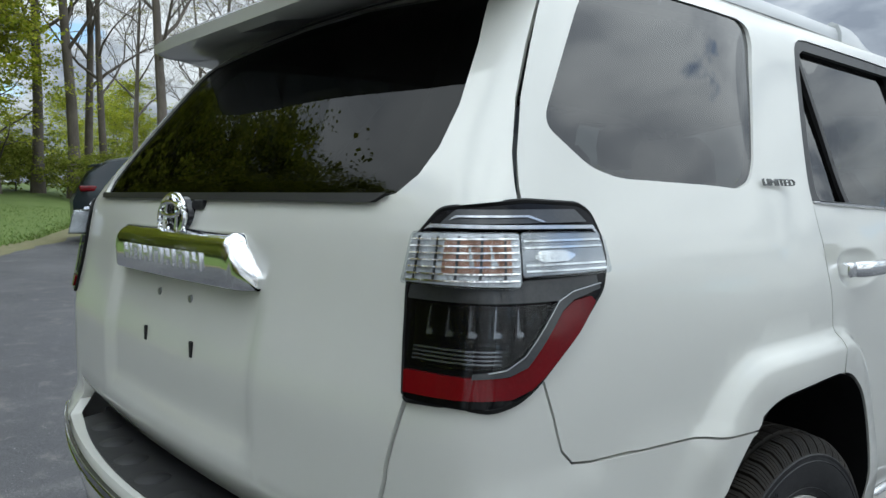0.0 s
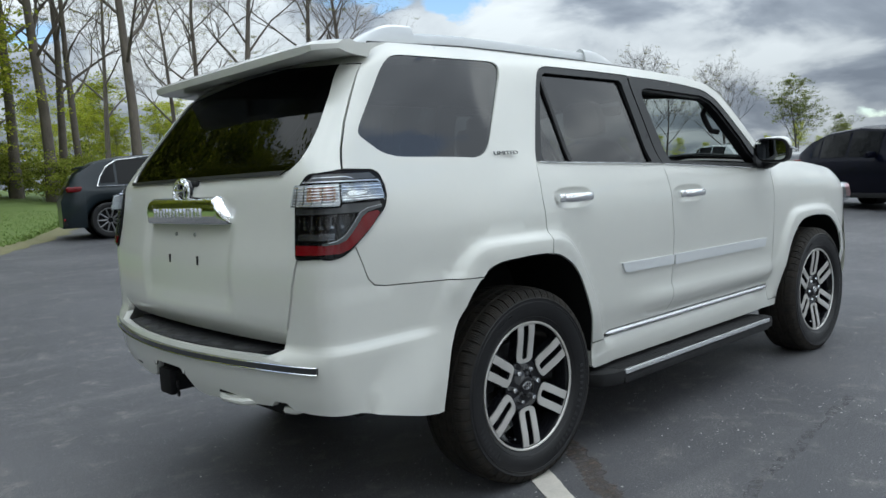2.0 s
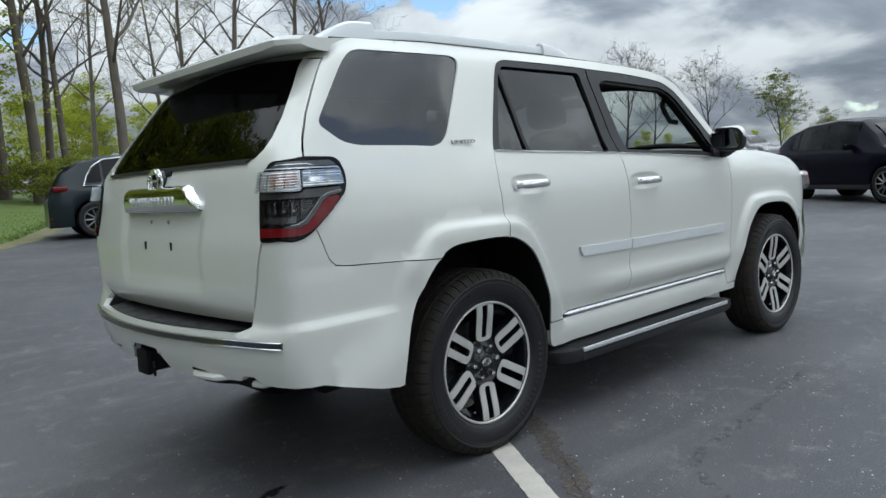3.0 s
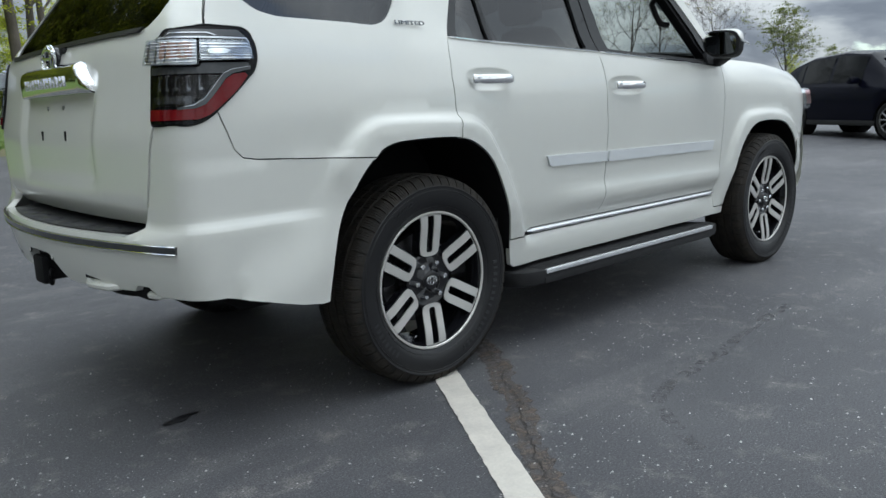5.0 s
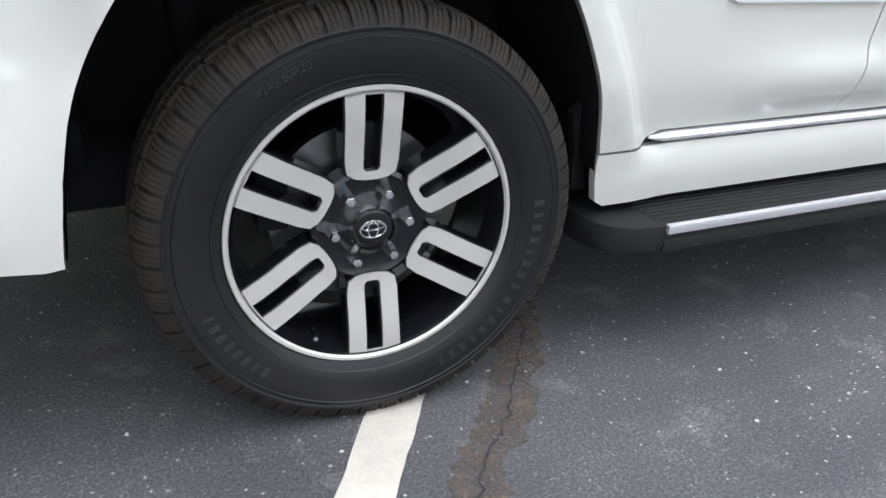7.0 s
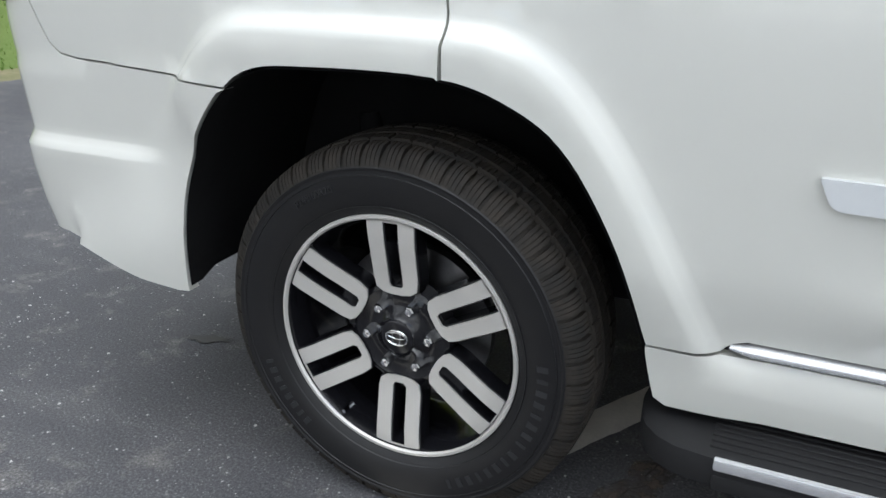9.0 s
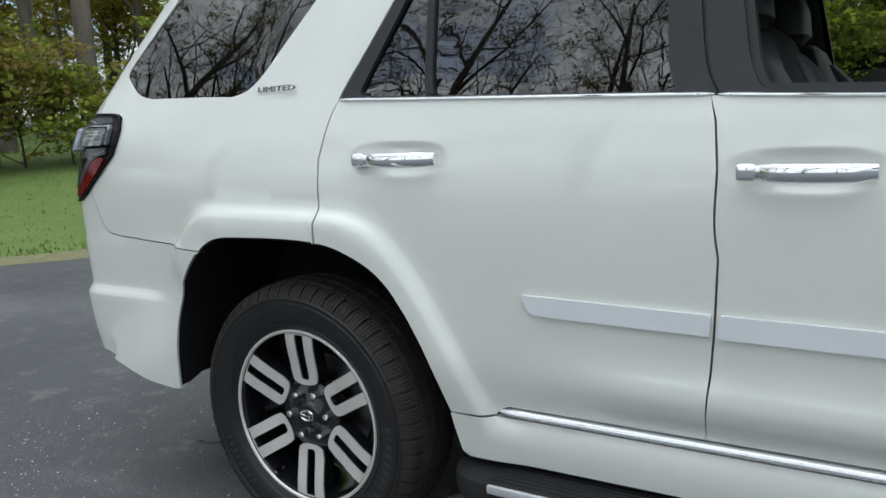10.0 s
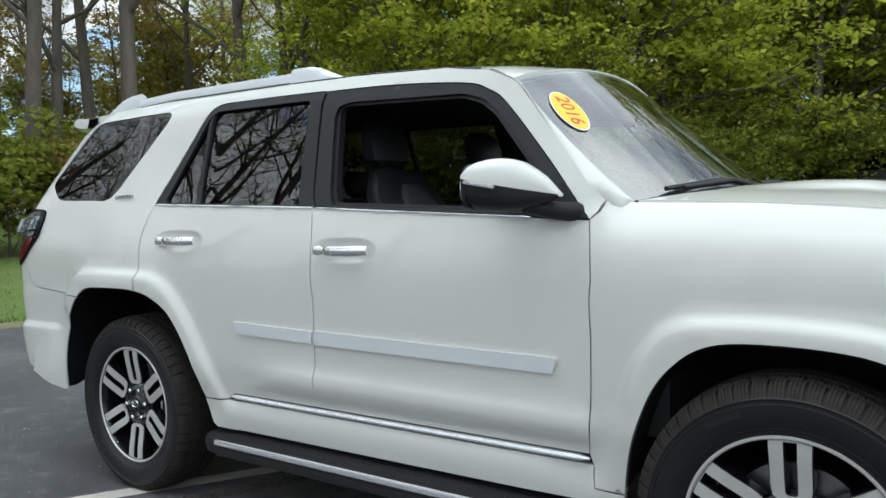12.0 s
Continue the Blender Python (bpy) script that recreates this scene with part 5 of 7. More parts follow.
# nose: bumper, grille and lamps, closing the front
nb = bmesh.new()
rows = []
for a in np.linspace(-1, 1, 31):
    w = abs(a)
    x = 3.74 - .30 * w ** 3.2
    y = a * .83
    rows.append([nb.verts.new((x + dx, y, z)) for dx, z in ((-.10, 1.05), (-.03, .98), (.0, .80), (.02, .62), (.0, .46), (-.08, .38))])
for a, b in zip(rows, rows[1:]):
    for i in range(5):
        nb.faces.new((a[i], a[i + 1], b[i + 1], b[i]))
part("front_bumper", nb, PAINT, suv)
for side in (-1, 1):
    cb = bmesh.new()
    f = wrap if side < 0 else flip(wrap)
    sheet(cb, S([(3.20, .735), (3.42, .775), (3.45, .95), (3.62, .9), (3.66, .5), (3.55, .40), (3.28, .40), (3.25, .56)]), f, inward=inner if side < 0 else flip(inner), gap=.002)
    part("bumper_corner", cb, PAINT, suv)
    hb = bmesh.new()
    hx = [(3.36, 1.02), (3.40, 1.055), (3.52, 1.03), (3.62, .99), (3.62, .90), (3.46, .94)]
    sheet(hb, rounded(S(hx), .02), lambda u, z, f=f: tuple(Vector(f(u, z)) + Vector((.02, .035 * (1 if f(u, z)[1] > 0 else -1), 0))), inward=inner if side < 0 else flip(inner), gap=0, depth=.05)
    head = part("head_lamp", hb, LENS_CLEAR, suv, "clear headlamp with a pink tinted marker")
    hb = bmesh.new()
    sheet(hb, rounded(S(hx), .02), lambda u, z, f=f: tuple(Vector(f(u, z)) + Vector((.01, .015 * (1 if f(u, z)[1] > 0 else -1), 0))), inward=inner if side < 0 else flip(inner), gap=.004, depth=.02)
    part("reflector", hb, LAMP_CHROME, head)
    hb = bmesh.new()
    sheet(hb, rounded(S([(3.37, 1.02), (3.40, 1.045), (3.48, 1.03), (3.52, .985), (3.50, .945), (3.455, .955)]), .015), lambda u, z, f=f: tuple(Vector(f(u, z)) + Vector((.012, .042 * (1 if f(u, z)[1] > 0 else -1), 0))), inward=inner if side < 0 else flip(inner), gap=0, depth=.03)
    part("side_marker", hb, LAMP_PINK, head, "pale pink side marker lens")
grb = bmesh.new()
box(grb, (.03, .9, .20), (3.735, 0, .92), bevel=.01)
grille = part("grille", grb, BLACK_PLASTIC, suv)
for k in range(3):
    sb = bmesh.new(); box(sb, (.02, .86, .022), (3.755, 0, .86 + .06 * k), bevel=.005)
    part("grille_bar", sb, CHROME, grille)

# mirrors
for side in (-1, 1):
    mb = bmesh.new()
    rows = []
    ks = [0, .02, .06, .14, .25, .38, .5, .62, .74, .84, .92, .97, 1.0]
    for k in ks:
        x = 1.958 + .240 * k
        zt, zb = np.interp(k, [0, .05, .2, .45, .65, .85, 1], [1.338, 1.358, 1.370, 1.373, 1.355, 1.315, 1.268]), np.interp(k, [0, .08, .45, .8, 1], [1.245, 1.226, 1.221, 1.236, 1.258])
        zs = 1.316 - .052 * k
        y0, y1 = .905 + .005 * k, 1.10 - .15 * k ** 2
        y1 = max(y1, y0 + .03)
        ring = []
        for a in np.linspace(0, 2 * math.pi, 29)[:-1]:
            c, q = math.cos(a), math.sin(a)
            q = 0.0 if abs(q) < 1e-6 else q
            yy = (y0 + y1) / 2 + (y1 - y0) / 2 * math.copysign(abs(c) ** .6, c)
            zz_ = zs + (zt - zs) * max(0.0, q) ** .7 - (zs - zb) * max(0.0, -q) ** .7
            ring.append(mb.verts.new((x + .018 * (yy - y0) / .19, side * yy, zz_)))
        rows.append(ring)
    for a, b in zip(rows, rows[1:]):
        for i in range(28):
            mb.faces.new((a[i], a[(i + 1) % 28], b[(i + 1) % 28], b[i])).material_index = 0 if i < 14 else 1
    mb.faces.new(rows[-1])
    mirror = part("door_mirror", mb, [PAINT, BLACK_PLASTIC], suv, "white door mirror with a black base")
    oval = lambda wy, wz: [(side * 1.003 + wy * math.copysign(abs(math.cos(a)) ** .55, math.cos(a)), 1.296 + wz * math.copysign(abs(math.sin(a)) ** .6, math.sin(a)) + .008 * side * math.cos(a) * -1) for a in np.linspace(0, 2 * math.pi, 41)[:-1]]
    gm = flat(bmesh.new(), oval(.082, .055), lambda u, v: (1.957 + .10 * abs(abs(u) - 1.003), u, v), thick=(.005, 0, 0))
    part("mirror_glass", gm, material("mirror_glass", (.60, .64, .66), .02, metal=1.0), mirror)
    hm = flat(bmesh.new(), oval(.094, .065), lambda u, v: (1.966 + .10 * abs(abs(u) - 1.003), u, v), thick=(.012, 0, 0))
    part("mirror_bezel", hm, BLACK_PLASTIC, mirror)
    tm = bmesh.new()
    box(tm, (.10, .012, .012), (2.035, side * 1.098, 1.298), Euler((0, radians(10), 0)).to_matrix(), bevel=.004)
    part("turn_light", tm, LAMP_CHROME, mirror, "slim clear indicator strip")
    sm = bmesh.new()
    tube(sm, [(2.21, side * .835, 1.212), (2.17, side * .90, 1.218), (2.11, side * .97, 1.238)], [.030, .026, .024], 10)
    part("mirror_stem", sm, BLACK_PLASTIC, mirror)
    tri = bmesh.new()
    sheet(tri, S([(2.25, 1.193), (2.10, 1.202), (2.10, 1.235), (2.150, 1.300)]), lambda u, z, f=(wrap if side < 0 else flip(wrap)): tuple(Vector(f(u, z)) + Vector((0, .008 * (1 if f(u, z)[1] > 0 else -1), 0))), inward=inner if side < 0 else flip(inner), gap=0, depth=.02)
    part("mirror_sail", tri, BLACK_PLASTIC, mirror)

# running boards
for side in (-1, 1):
    rb = bmesh.new()
    prof = [(.70, .318), (.905, .330), (.928, .325), (.932, .296), (.925, .268), (.905, .258), (.70, .262)]
    xs = [.475, .480, .495, .520, .555, .61, 2.06, 2.12, 2.14]
    sc = [.42, .58, .76, .89, .97, 1.0, 1.0, .96, .80]
    rows = [[rb.verts.new((x, side * (.70 + (y - .70) * s), .293 + (z - .293) * (.75 + .25 * s))) for y, z in prof] for x, s in zip(xs, sc)]
    for a, b in zip(rows, rows[1:]):
        for i in range(7):
            rb.faces.new((a[i], a[(i + 1) % 7], b[(i + 1) % 7], b[i]))
    rb.faces.new(rows[0]); rb.faces.new(rows[-1])
    board = part("running_board", rb, BLACK_PLASTIC, suv, "black running board with a bright edge")
    eb = bmesh.new()
    box(eb, (1.43, .014, .022), (1.335, side * .934, .320), bevel=.005)
    part("bright_edge", eb, BRIGHT, board, "bright metal edge strip")
    eb = bmesh.new()
    box(eb, (1.43, .010, .030), (1.335, side * .928, .280), bevel=.004)
    part("edge_band", eb, BLACK_PLASTIC, board)
    for k in range(9):
        gb = bmesh.new()
        box(gb, (1.47, .008, .005), (1.345, side * (.745 + .0195 * k), .3215 + .0105 * (k / 9)), bevel=.0018, seg=1)
        part("tread_rib", gb, BLACK_PLASTIC, board)
    for bx in (.85, 1.75):
        kb = bmesh.new(); box(kb, (.06, .35, .05), (bx, side * .62, .275), bevel=.008)
        part("bracket", kb, UNDER, board)

# underside and inner shell seen through the joints
ub = bmesh.new()
box(ub, (3.9, 1.0, .10), (1.35, 0, .42), bevel=.03)
box(ub, (.55, 1.38, .10), (-.72, 0, .52), bevel=.03)
box(ub, (1.75, 1.50, .10), (1.40, 0, .42), bevel=.02)
part("underbody", ub, UNDER, suv)
# unseen low parts added to block light and darken the ground below
for name, size, at in (("fuel_tank", (.95, .46, .20), (.80, .36, .35)), ("gearbox", (.95, .40, .22), (1.75, 0, .34)), ("side_frame", (1.66, .10, .15), (1.38, -.64, .345)), ("side_frame", (1.66, .10, .15), (1.38, .64, .345))):
    tk = bmesh.new(); box(tk, size, at, bevel=.04)
    part(name, tk, UNDER, suv)
sw = bmesh.new()
lathe(sw, [(.10, .02), (.24, .03), (.27, 0), (.34, -.02), (.375, .05), (.375, .16), (.34, .20), (.10, .18)], 36, (-.52, 0, .395), "z")
part("spare_tyre", sw, UNDER, suv, "black spare tyre added low under the tail to deepen the shade")
ms = bmesh.new()
tube(ms, [(-.66, -.52, .43), (-.60, -.52, .425), (-.28, -.50, .42), (-.24, -.50, .42)], [.05, .085, .085, .05], 14)
part("silencer", ms, UNDER, suv)
ax = bmesh.new()
tube(ax, [(0, -.72, .39), (0, .72, .39)], .05, 12)
lathe(ax, [(.02, -.16), (.12, -.13), (.15, 0), (.12, .13), (.02, .16)], 18, (0, .08, .39))
part("rear_axle", ax, UNDER, suv)
for side in (-1, 1):
    for pts in ([(-.20, side * .56, .34), (-.26, side * .52, .75)],):
        sb = bmesh.new(); tube(sb, pts, .028, 10)
        part("shock_absorber", sb, UNDER, suv)
    mf = bmesh.new()
    f = wrap if side < 0 else flip(wrap)
    sheet(mf, S([(.485, .46), (.50, .36), (.53, .36), (.53, .56), (.49, .60), (.455, .545)]), lambda u, z, f=f: tuple(Vector(f(u, z)) - Vector((.015, .07 * (1 if f(u, z)[1] > 0 else -1), 0))), inward=inner if side < 0 else flip(inner), gap=0, depth=.02)
    part("splash_guard", mf, BLACK_PLASTIC, suv)
    ib = bmesh.new()
    for x0, x1, z0, z1, yy in ((.56, 2.28, .42, 1.17, .775), (.10, .58, .98, 1.17, .775), (-.75, .14, .98, 1.20, .775)):
        box(ib, (x1 - x0, .06, z1 - z0), ((x0 + x1) / 2, side * yy, (z0 + z1) / 2), bevel=.01)
    part("inner_shell", ib, CABIN, suv)
pb = bmesh.new()
box(pb, (.05, 1.40, .45), (-.90, 0, .98), bevel=.01)
box(pb, (3.3, .94, .05), (.9, 0, .60), bevel=.01)
box(pb, (.08, 1.5, .60), (2.40, 0, .85), bevel=.01)
part("floor_pan", pb, CABIN, suv)

# ---- wheels ----
RADIUS = .402
RUBBER_MARK = material("raised_rubber", (0.02, 0.02, 0.022), 0.42, vary=0.2)


def tyre_mesh(seg=216):
    """Sidewalls, rim bead and a tread with grooves between ribs and cross cuts on the shoulders. Outer side is -y."""
    bm = bmesh.new()
    prof = [(.262, -.098, 0), (.270, -.108, 0), (.300, -.119, 0), (.335, -.1235, 0), (.352, -.123, 0), (.354, -.1245, 0), (.358, -.1245, 0), (.360, -.122, 0), (.372, -.118, 1), (.384, -.110, 1), (.394, -.098, 1), (.398, -.072, 1),
            (.390, -.070, 0), (.390, -.064, 0), (.4005, -.062, 2), (.402, -.030, 2), (.392, -.028, 0), (.392, -.021, 0), (.402, -.019, 3), (.402, .019, 3), (.392, .021, 0), (.392, .028, 0), (.402, .030, 2), (.4005, .062, 2),
            (.390, .064, 0), (.390, .070, 0), (.398, .072, 1), (.394, .098, 1), (.384, .110, 1), (.372, .118, 1), (.360, .122, 0), (.335, .1235, 0), (.300, .119, 0), (.270, .108, 0), (.262, .098, 0)]
    lugs, ang = 56, []
    for k in range(lugs):                                   # each lug: a groove with upright walls, then a block with fine slits
        for f, tag in ((.0, 1), (.012, 2), (.17, 2), (.182, 1), (.37, 0), (.378, 3), (.408, 3), (.416, 0), (.58, 0), (.588, 3), (.618, 3), (.626, 0), (.79, 0), (.798, 3), (.828, 3), (.836, 0)):
            ang.append((2 * math.pi * (k + f) / lugs, tag))
    seg = len(ang)
    rings = []
    for r, a, cut in prof:
        ring = []
        for w, tag in ang:
            rr, ww = r, w
            if cut == 1:
                rr -= .0095 if tag == 2 else (.0032 if tag == 3 else 0)
            if cut == 2:
                rr -= .0045 if tag == 2 else (.0045 if tag == 3 else 0)
                ww += .028
            if cut == 3:
                rr -= .0045 if tag == 3 else 0
                ww += .05
            ring.append(bm.verts.new((rr * math.cos(ww), a, rr * math.sin(ww))))
        rings.append(ring)
    for k, (a, b) in enumerate(zip(rings, rings[1:])):
        tread = 7 <= k <= 26
        for i in range(seg):
            j = (i + 1) % seg
            fc = bm.faces.new((a[i], a[j], b[j], b[i]))
            fc.material_index = 1 if tread else 0
    return bm


def spoke_outline():
    """Pair of bars joined at the hub end, pointing along +u; returns outline and slot."""
    out = [(.257, -.051), (.257, .051), (.20, .049), (.125, .048), (.104, .044), (.095, .030), (.092, .012), (.092, -.012), (.095, -.030), (.104, -.044), (.125, -.048), (.20, -.049)]
    slot = [(.247, -.0165), (.247, .0165), (.114, .0155), (.107, .010), (.107, -.010), (.114, -.0155)]
    return out, slot


def wheel(at, parent, side):
    hub = new("wheel"); hub.parent = parent
    hub.matrix_basis = pose(*at, 0, 0, 0 if side < 0 else 180)
    t = part("tyre", tyre_mesh(), [RUBBER, TREAD], hub, "black all-season tyre")
    for k in range(2):                                      # circular ribs pressed into the sidewall
        rb = bmesh.new()
        r0 = (.283, .344)[k]
        lathe(rb, [(r0 - .0015, np.interp(r0, [.270, .300, .335, .352], [-.108, -.119, -.1235, -.123]) + .0005), (r0, np.interp(r0, [.270, .300, .335, .352], [-.108, -.119, -.1235, -.123]) - .0016), (r0 + .0015, np.interp(r0, [.270, .300, .335, .352], [-.108, -.119, -.1235, -.123]) + .0003)], 90)
        part("sidewall_rib", rb, RUBBER, t)
    def mark(w, r, wide, high):                             # a raised bar of the moulded lettering
        mb = bmesh.new()
        y = float(np.interp(r, [.270, .300, .335, .352], [-.108, -.119, -.1235, -.123]))
        P = [mb.verts.new(((r + dv) * math.cos(w + du / r), y - .0013 + .0003 * (dv < 0), (r + dv) * math.sin(w + du / r))) for du, dv in ((-wide, -high), (wide, -high), (wide, high), (-wide, high))]
        Q = [mb.verts.new((p.co.x, p.co.y + .003, p.co.z)) for p in P]
        mb.faces.new(P)
        for i in range(4):
            mb.faces.new((P[i], P[(i + 1) % 4], Q[(i + 1) % 4], Q[i]))
        part("raised_bar", mb, RUBBER_MARK, t)
    for start, n, step, high in ((200, 8, 4.0, .010), (-28, 8, 4.6, .012), (-66, 8, 4.6, .010)):
        for k in range(n):
            mark(radians(start + k * step), .318, .0062 if k % 3 else .004, high)
    word = letters("P245/60R20", .020, Matrix.Identity(4), "tyre_size", RUBBER_MARK, t, .001)
    for v in word.data.vertices:                            # bent along the sidewall
        w, r = radians(118) - v.co.x / .325, .325 + v.co.y
        v.co = (r * math.cos(w), -.1235 - v.co.z, r * math.sin(w))
    r = bmesh.new()
    lathe(r, [(.263, -.098), (.264, -.104), (.262, -.1065), (.2565, -.1065), (.253, -.102)], 72, closed=False)
    part("rim_lip", r, MACHINED, hub, "machined silver rim edge")
    r = bmesh.new()
    lathe(r, [(.251, -.103), (.243, -.085), (.236, -.03), (.232, .06), (.250, .095), (.262, .098)], 72)
    part("rim_barrel", r, RIM_BLACK, hub)
    lift = lambda u: -.100 + .018 * smoothstep(.24, .09, u)          # spokes dish slightly towards the hub
    out, slot = spoke_outline()
    for k in range(6):
        w = radians(90 + 60 * k)
        c, s = math.cos(w), math.sin(w)
        turn = lambda u, v, c=c, s=s: (u * c - v * s, lift(u), u * s + v * c)
        bm = flat(bmesh.new(), dense(out, .02), turn, [dense(slot, .02)], thick=(0, .004, 0))
        part("spoke_face", bm, MACHINED, hub)
        bo2 = [(u, v * 1.06) for u, v in out]
        sl2 = [(u * .997, v * .82) for u, v in slot]
        bm = flat(bmesh.new(), dense(bo2, .02), lambda u, v, c=c, s=s: (u * c - v * s, lift(u) + .0045, u * s + v * c), [dense(sl2, .02)], thick=(0, .040, 0))
        part("spoke_body", bm, RIM_BLACK, hub)
    h = bmesh.new()
    lathe(h, [(.001, -.088), (.030, -.0885), (.036, -.086), (.039, -.080), (.046, -.076), (.060, -.066), (.078, -.066), (.100, -.074), (.108, -.070), (.110, -.03)], 48)
    cap = part("hub_cap", h, RIM_BLACK, hub, "gloss black wheel centre")
    e = bmesh.new()
    tube(e, [(.024 * math.cos(a), -.0895, .0160 * math.sin(a)) for a in np.linspace(0, 2 * math.pi, 25)], .0016, 6, False)
    tube(e, [(.0095 * math.cos(a), -.0895, .0155 * math.sin(a)) for a in np.linspace(0, 2 * math.pi, 21)], .0013, 6, False)
    tube(e, [(.0205 * math.cos(a), -.0895, .005 + .0065 * math.sin(a)) for a in np.linspace(0, 2 * math.pi, 21)], .0013, 6, False)
    part("emblem", e, CHROME, cap)
    for k in range(6):
        w = radians(60 + 60 * k + 5)
        n = bmesh.new()
        lathe(n, [(.0005, -.093), (.008, -.092), (.0105, -.088), (.0115, -.082), (.0125, -.064)], 6, (.0695 * math.cos(w), 0, .0695 * math.sin(w)))
        part("lug_nut", n, CHROME, hub)
    d = bmesh.new()
    lathe(d, [(.09, -.005), (.17, -.005), (.17, .018), (.09, .018)], 48)
    part("brake_disc", d, STEEL, hub)
    b = bmesh.new()
    box(b, (.06, .08, .13), (-.165, 0, .06), bevel=.015)
    part("brake_caliper", b, UNDER, hub)
    v = bmesh.new()
    w = radians(238)
    lathe(v, [(.0005, -.118), (.0045, -.118), (.006, -.105), (.006, -.085)], 8, (.222 * math.cos(w), 0, .222 * math.sin(w)))
    part("valve", v, CHROME, hub)
    return hub


for wx in (0.0, 2.789):
    for side in (-1, 1):
        wheel((wx, side * .802, RADIUS - .011), suv, side)

# ---- cabin ----
def cushion(bm, rows):
    """Upholstery lofted from (x, z, half width, half depth along x) rows."""
    rings = []
    for x, y, z, w, d in rows:
        rings.append([bm.verts.new((x + d * math.copysign(abs(math.cos(a)) ** .6, math.cos(a)), y + w * math.copysign(abs(math.sin(a)) ** .6, math.sin(a)), z)) for a in np.linspace(0, 2 * math.pi, 17)[:-1]])
    for a, b in zip(rings, rings[1:]):
        for i in range(16):
            bm.faces.new((a[i], a[(i + 1) % 16], b[(i + 1) % 16], b[i]))
    bm.faces.new(rings[0]); bm.faces.new(rings[-1])
    return bm


for y in (-.38, .38):
    back = cushion(bmesh.new(), [(1.44, y, .78, .22, .07), (1.38, y, .95, .25, .075), (1.28, y, 1.15, .245, .07), (1.20, y, 1.30, .21, .055), (1.17, y, 1.385, .16, .04), (1.165, y, 1.405, .10, .02)])
    seat = part("front_seat", back, LEATHER, suv, "black leather front seat")
    ins = cushion(bmesh.new(), [(1.475, y, .86, .12, .04), (1.42, y, 1.0, .125, .055), (1.345, y, 1.15, .12, .045), (1.265, y, 1.29, .09, .03), (1.235, y, 1.34, .05, .01)])
    part("seat_insert", ins, LEATHER_GREY, seat)
    part("headrest", cushion(bmesh.new(), [(1.115, y, 1.415, .075, .03), (1.12, y, 1.44, .12, .05), (1.11, y, 1.52, .125, .052), (1.095, y, 1.585, .105, .04), (1.09, y, 1.605, .07, .02)]), LEATHER, seat)
    sq = bmesh.new(); box(sq, (.50, .50, .16), (1.58, y, .78), bevel=.05, seg=3)
    part("seat_cushion", sq, LEATHER, seat)
    for dy in (-.06, .06):
        st = bmesh.new(); tube(st, [(1.155, y + dy, 1.38), (1.115, y + dy, 1.44)], .007, 8)
        part("headrest_post", st, CHROME, seat)
bk = cushion(bmesh.new(), [(.50, 0, .78, .66, .07), (.42, 0, 1.0, .68, .08), (.32, 0, 1.24, .66, .06), (.30, 0, 1.30, .62, .03)])
bench = part("rear_seat", bk, LEATHER, suv, "black leather rear bench seat")
for y in (-.42, 0, .42):
    part("headrest", cushion(bmesh.new(), [(.27, y, 1.31, .08, .03), (.265, y, 1.34, .12, .05), (.25, y, 1.42, .12, .05), (.24, y, 1.46, .09, .03)]), LEATHER, bench)
db = bmesh.new()
box(db, (.42, 1.48, .24), (2.16, 0, 1.02), bevel=.08, seg=3)
dash = part("dashboard", db, CABIN, suv, "black dashboard")
ib = bmesh.new(); box(ib, (.20, .36, .08), (2.03, .38, 1.15), bevel=.04, seg=3)
part("instrument_hood", ib, CABIN, dash)
sw = bmesh.new()
tube(sw, [(1.80 + .05 * math.sin(a), .38 + .185 * math.cos(a), 1.06 + .175 * math.sin(a)) for a in np.linspace(0, 2 * math.pi, 33)], .015, 8, False)
tube(sw, [(1.80, .22, 1.06), (1.84, .38, 1.04), (1.80, .54, 1.06)], .018, 8)
part("steering_wheel", sw, LEATHER, dash)
for side in (-1, 1):
    gp = bmesh.new()
    ring = []
    tube(gp, [(2.02, side * .665, 1.42), (1.985, side * .635, 1.43), (1.95, side * .625, 1.48), (1.915, side * .625, 1.53), (1.90, side * .655, 1.56)], .016, 8)
    part("pillar_grip", gp, CABIN, suv)
    pc = bmesh.new()
    tube(pc, [(2.26, side * .77, 1.20), (2.08, side * .715, 1.40), (1.92, side * .665, 1.58), (1.84, side * .63, 1.65)], .035, 8)
    part("pillar_trim", pc, CABIN, suv)
    bp = bmesh.new()
    box(bp, (.13, .05, .50), (1.11, side * .735, 1.45), turn=Euler((side * radians(18), radians(-9), 0)).to_matrix(), bevel=.015)
    part("pillar_cover", bp, CABIN, suv)
    dc = bmesh.new()
    box(dc, (1.0, .05, .60), (1.68, side * .765, .92), bevel=.02)
    box(dc, (.40, .05, .05), (1.58, side * .735, .98), bevel=.02)
    part("door_card", dc, CABIN, suv)
mr = bmesh.new(); box(mr, (.03, .24, .06), (1.83, 0, 1.60), bevel=.014)
part("inside_mirror", mr, CABIN, suv)
lb = bmesh.new(); box(lb, (1.05, .94, .03), (-.35, 0, .86), bevel=.01)
part("load_floor", lb, CABIN, suv)

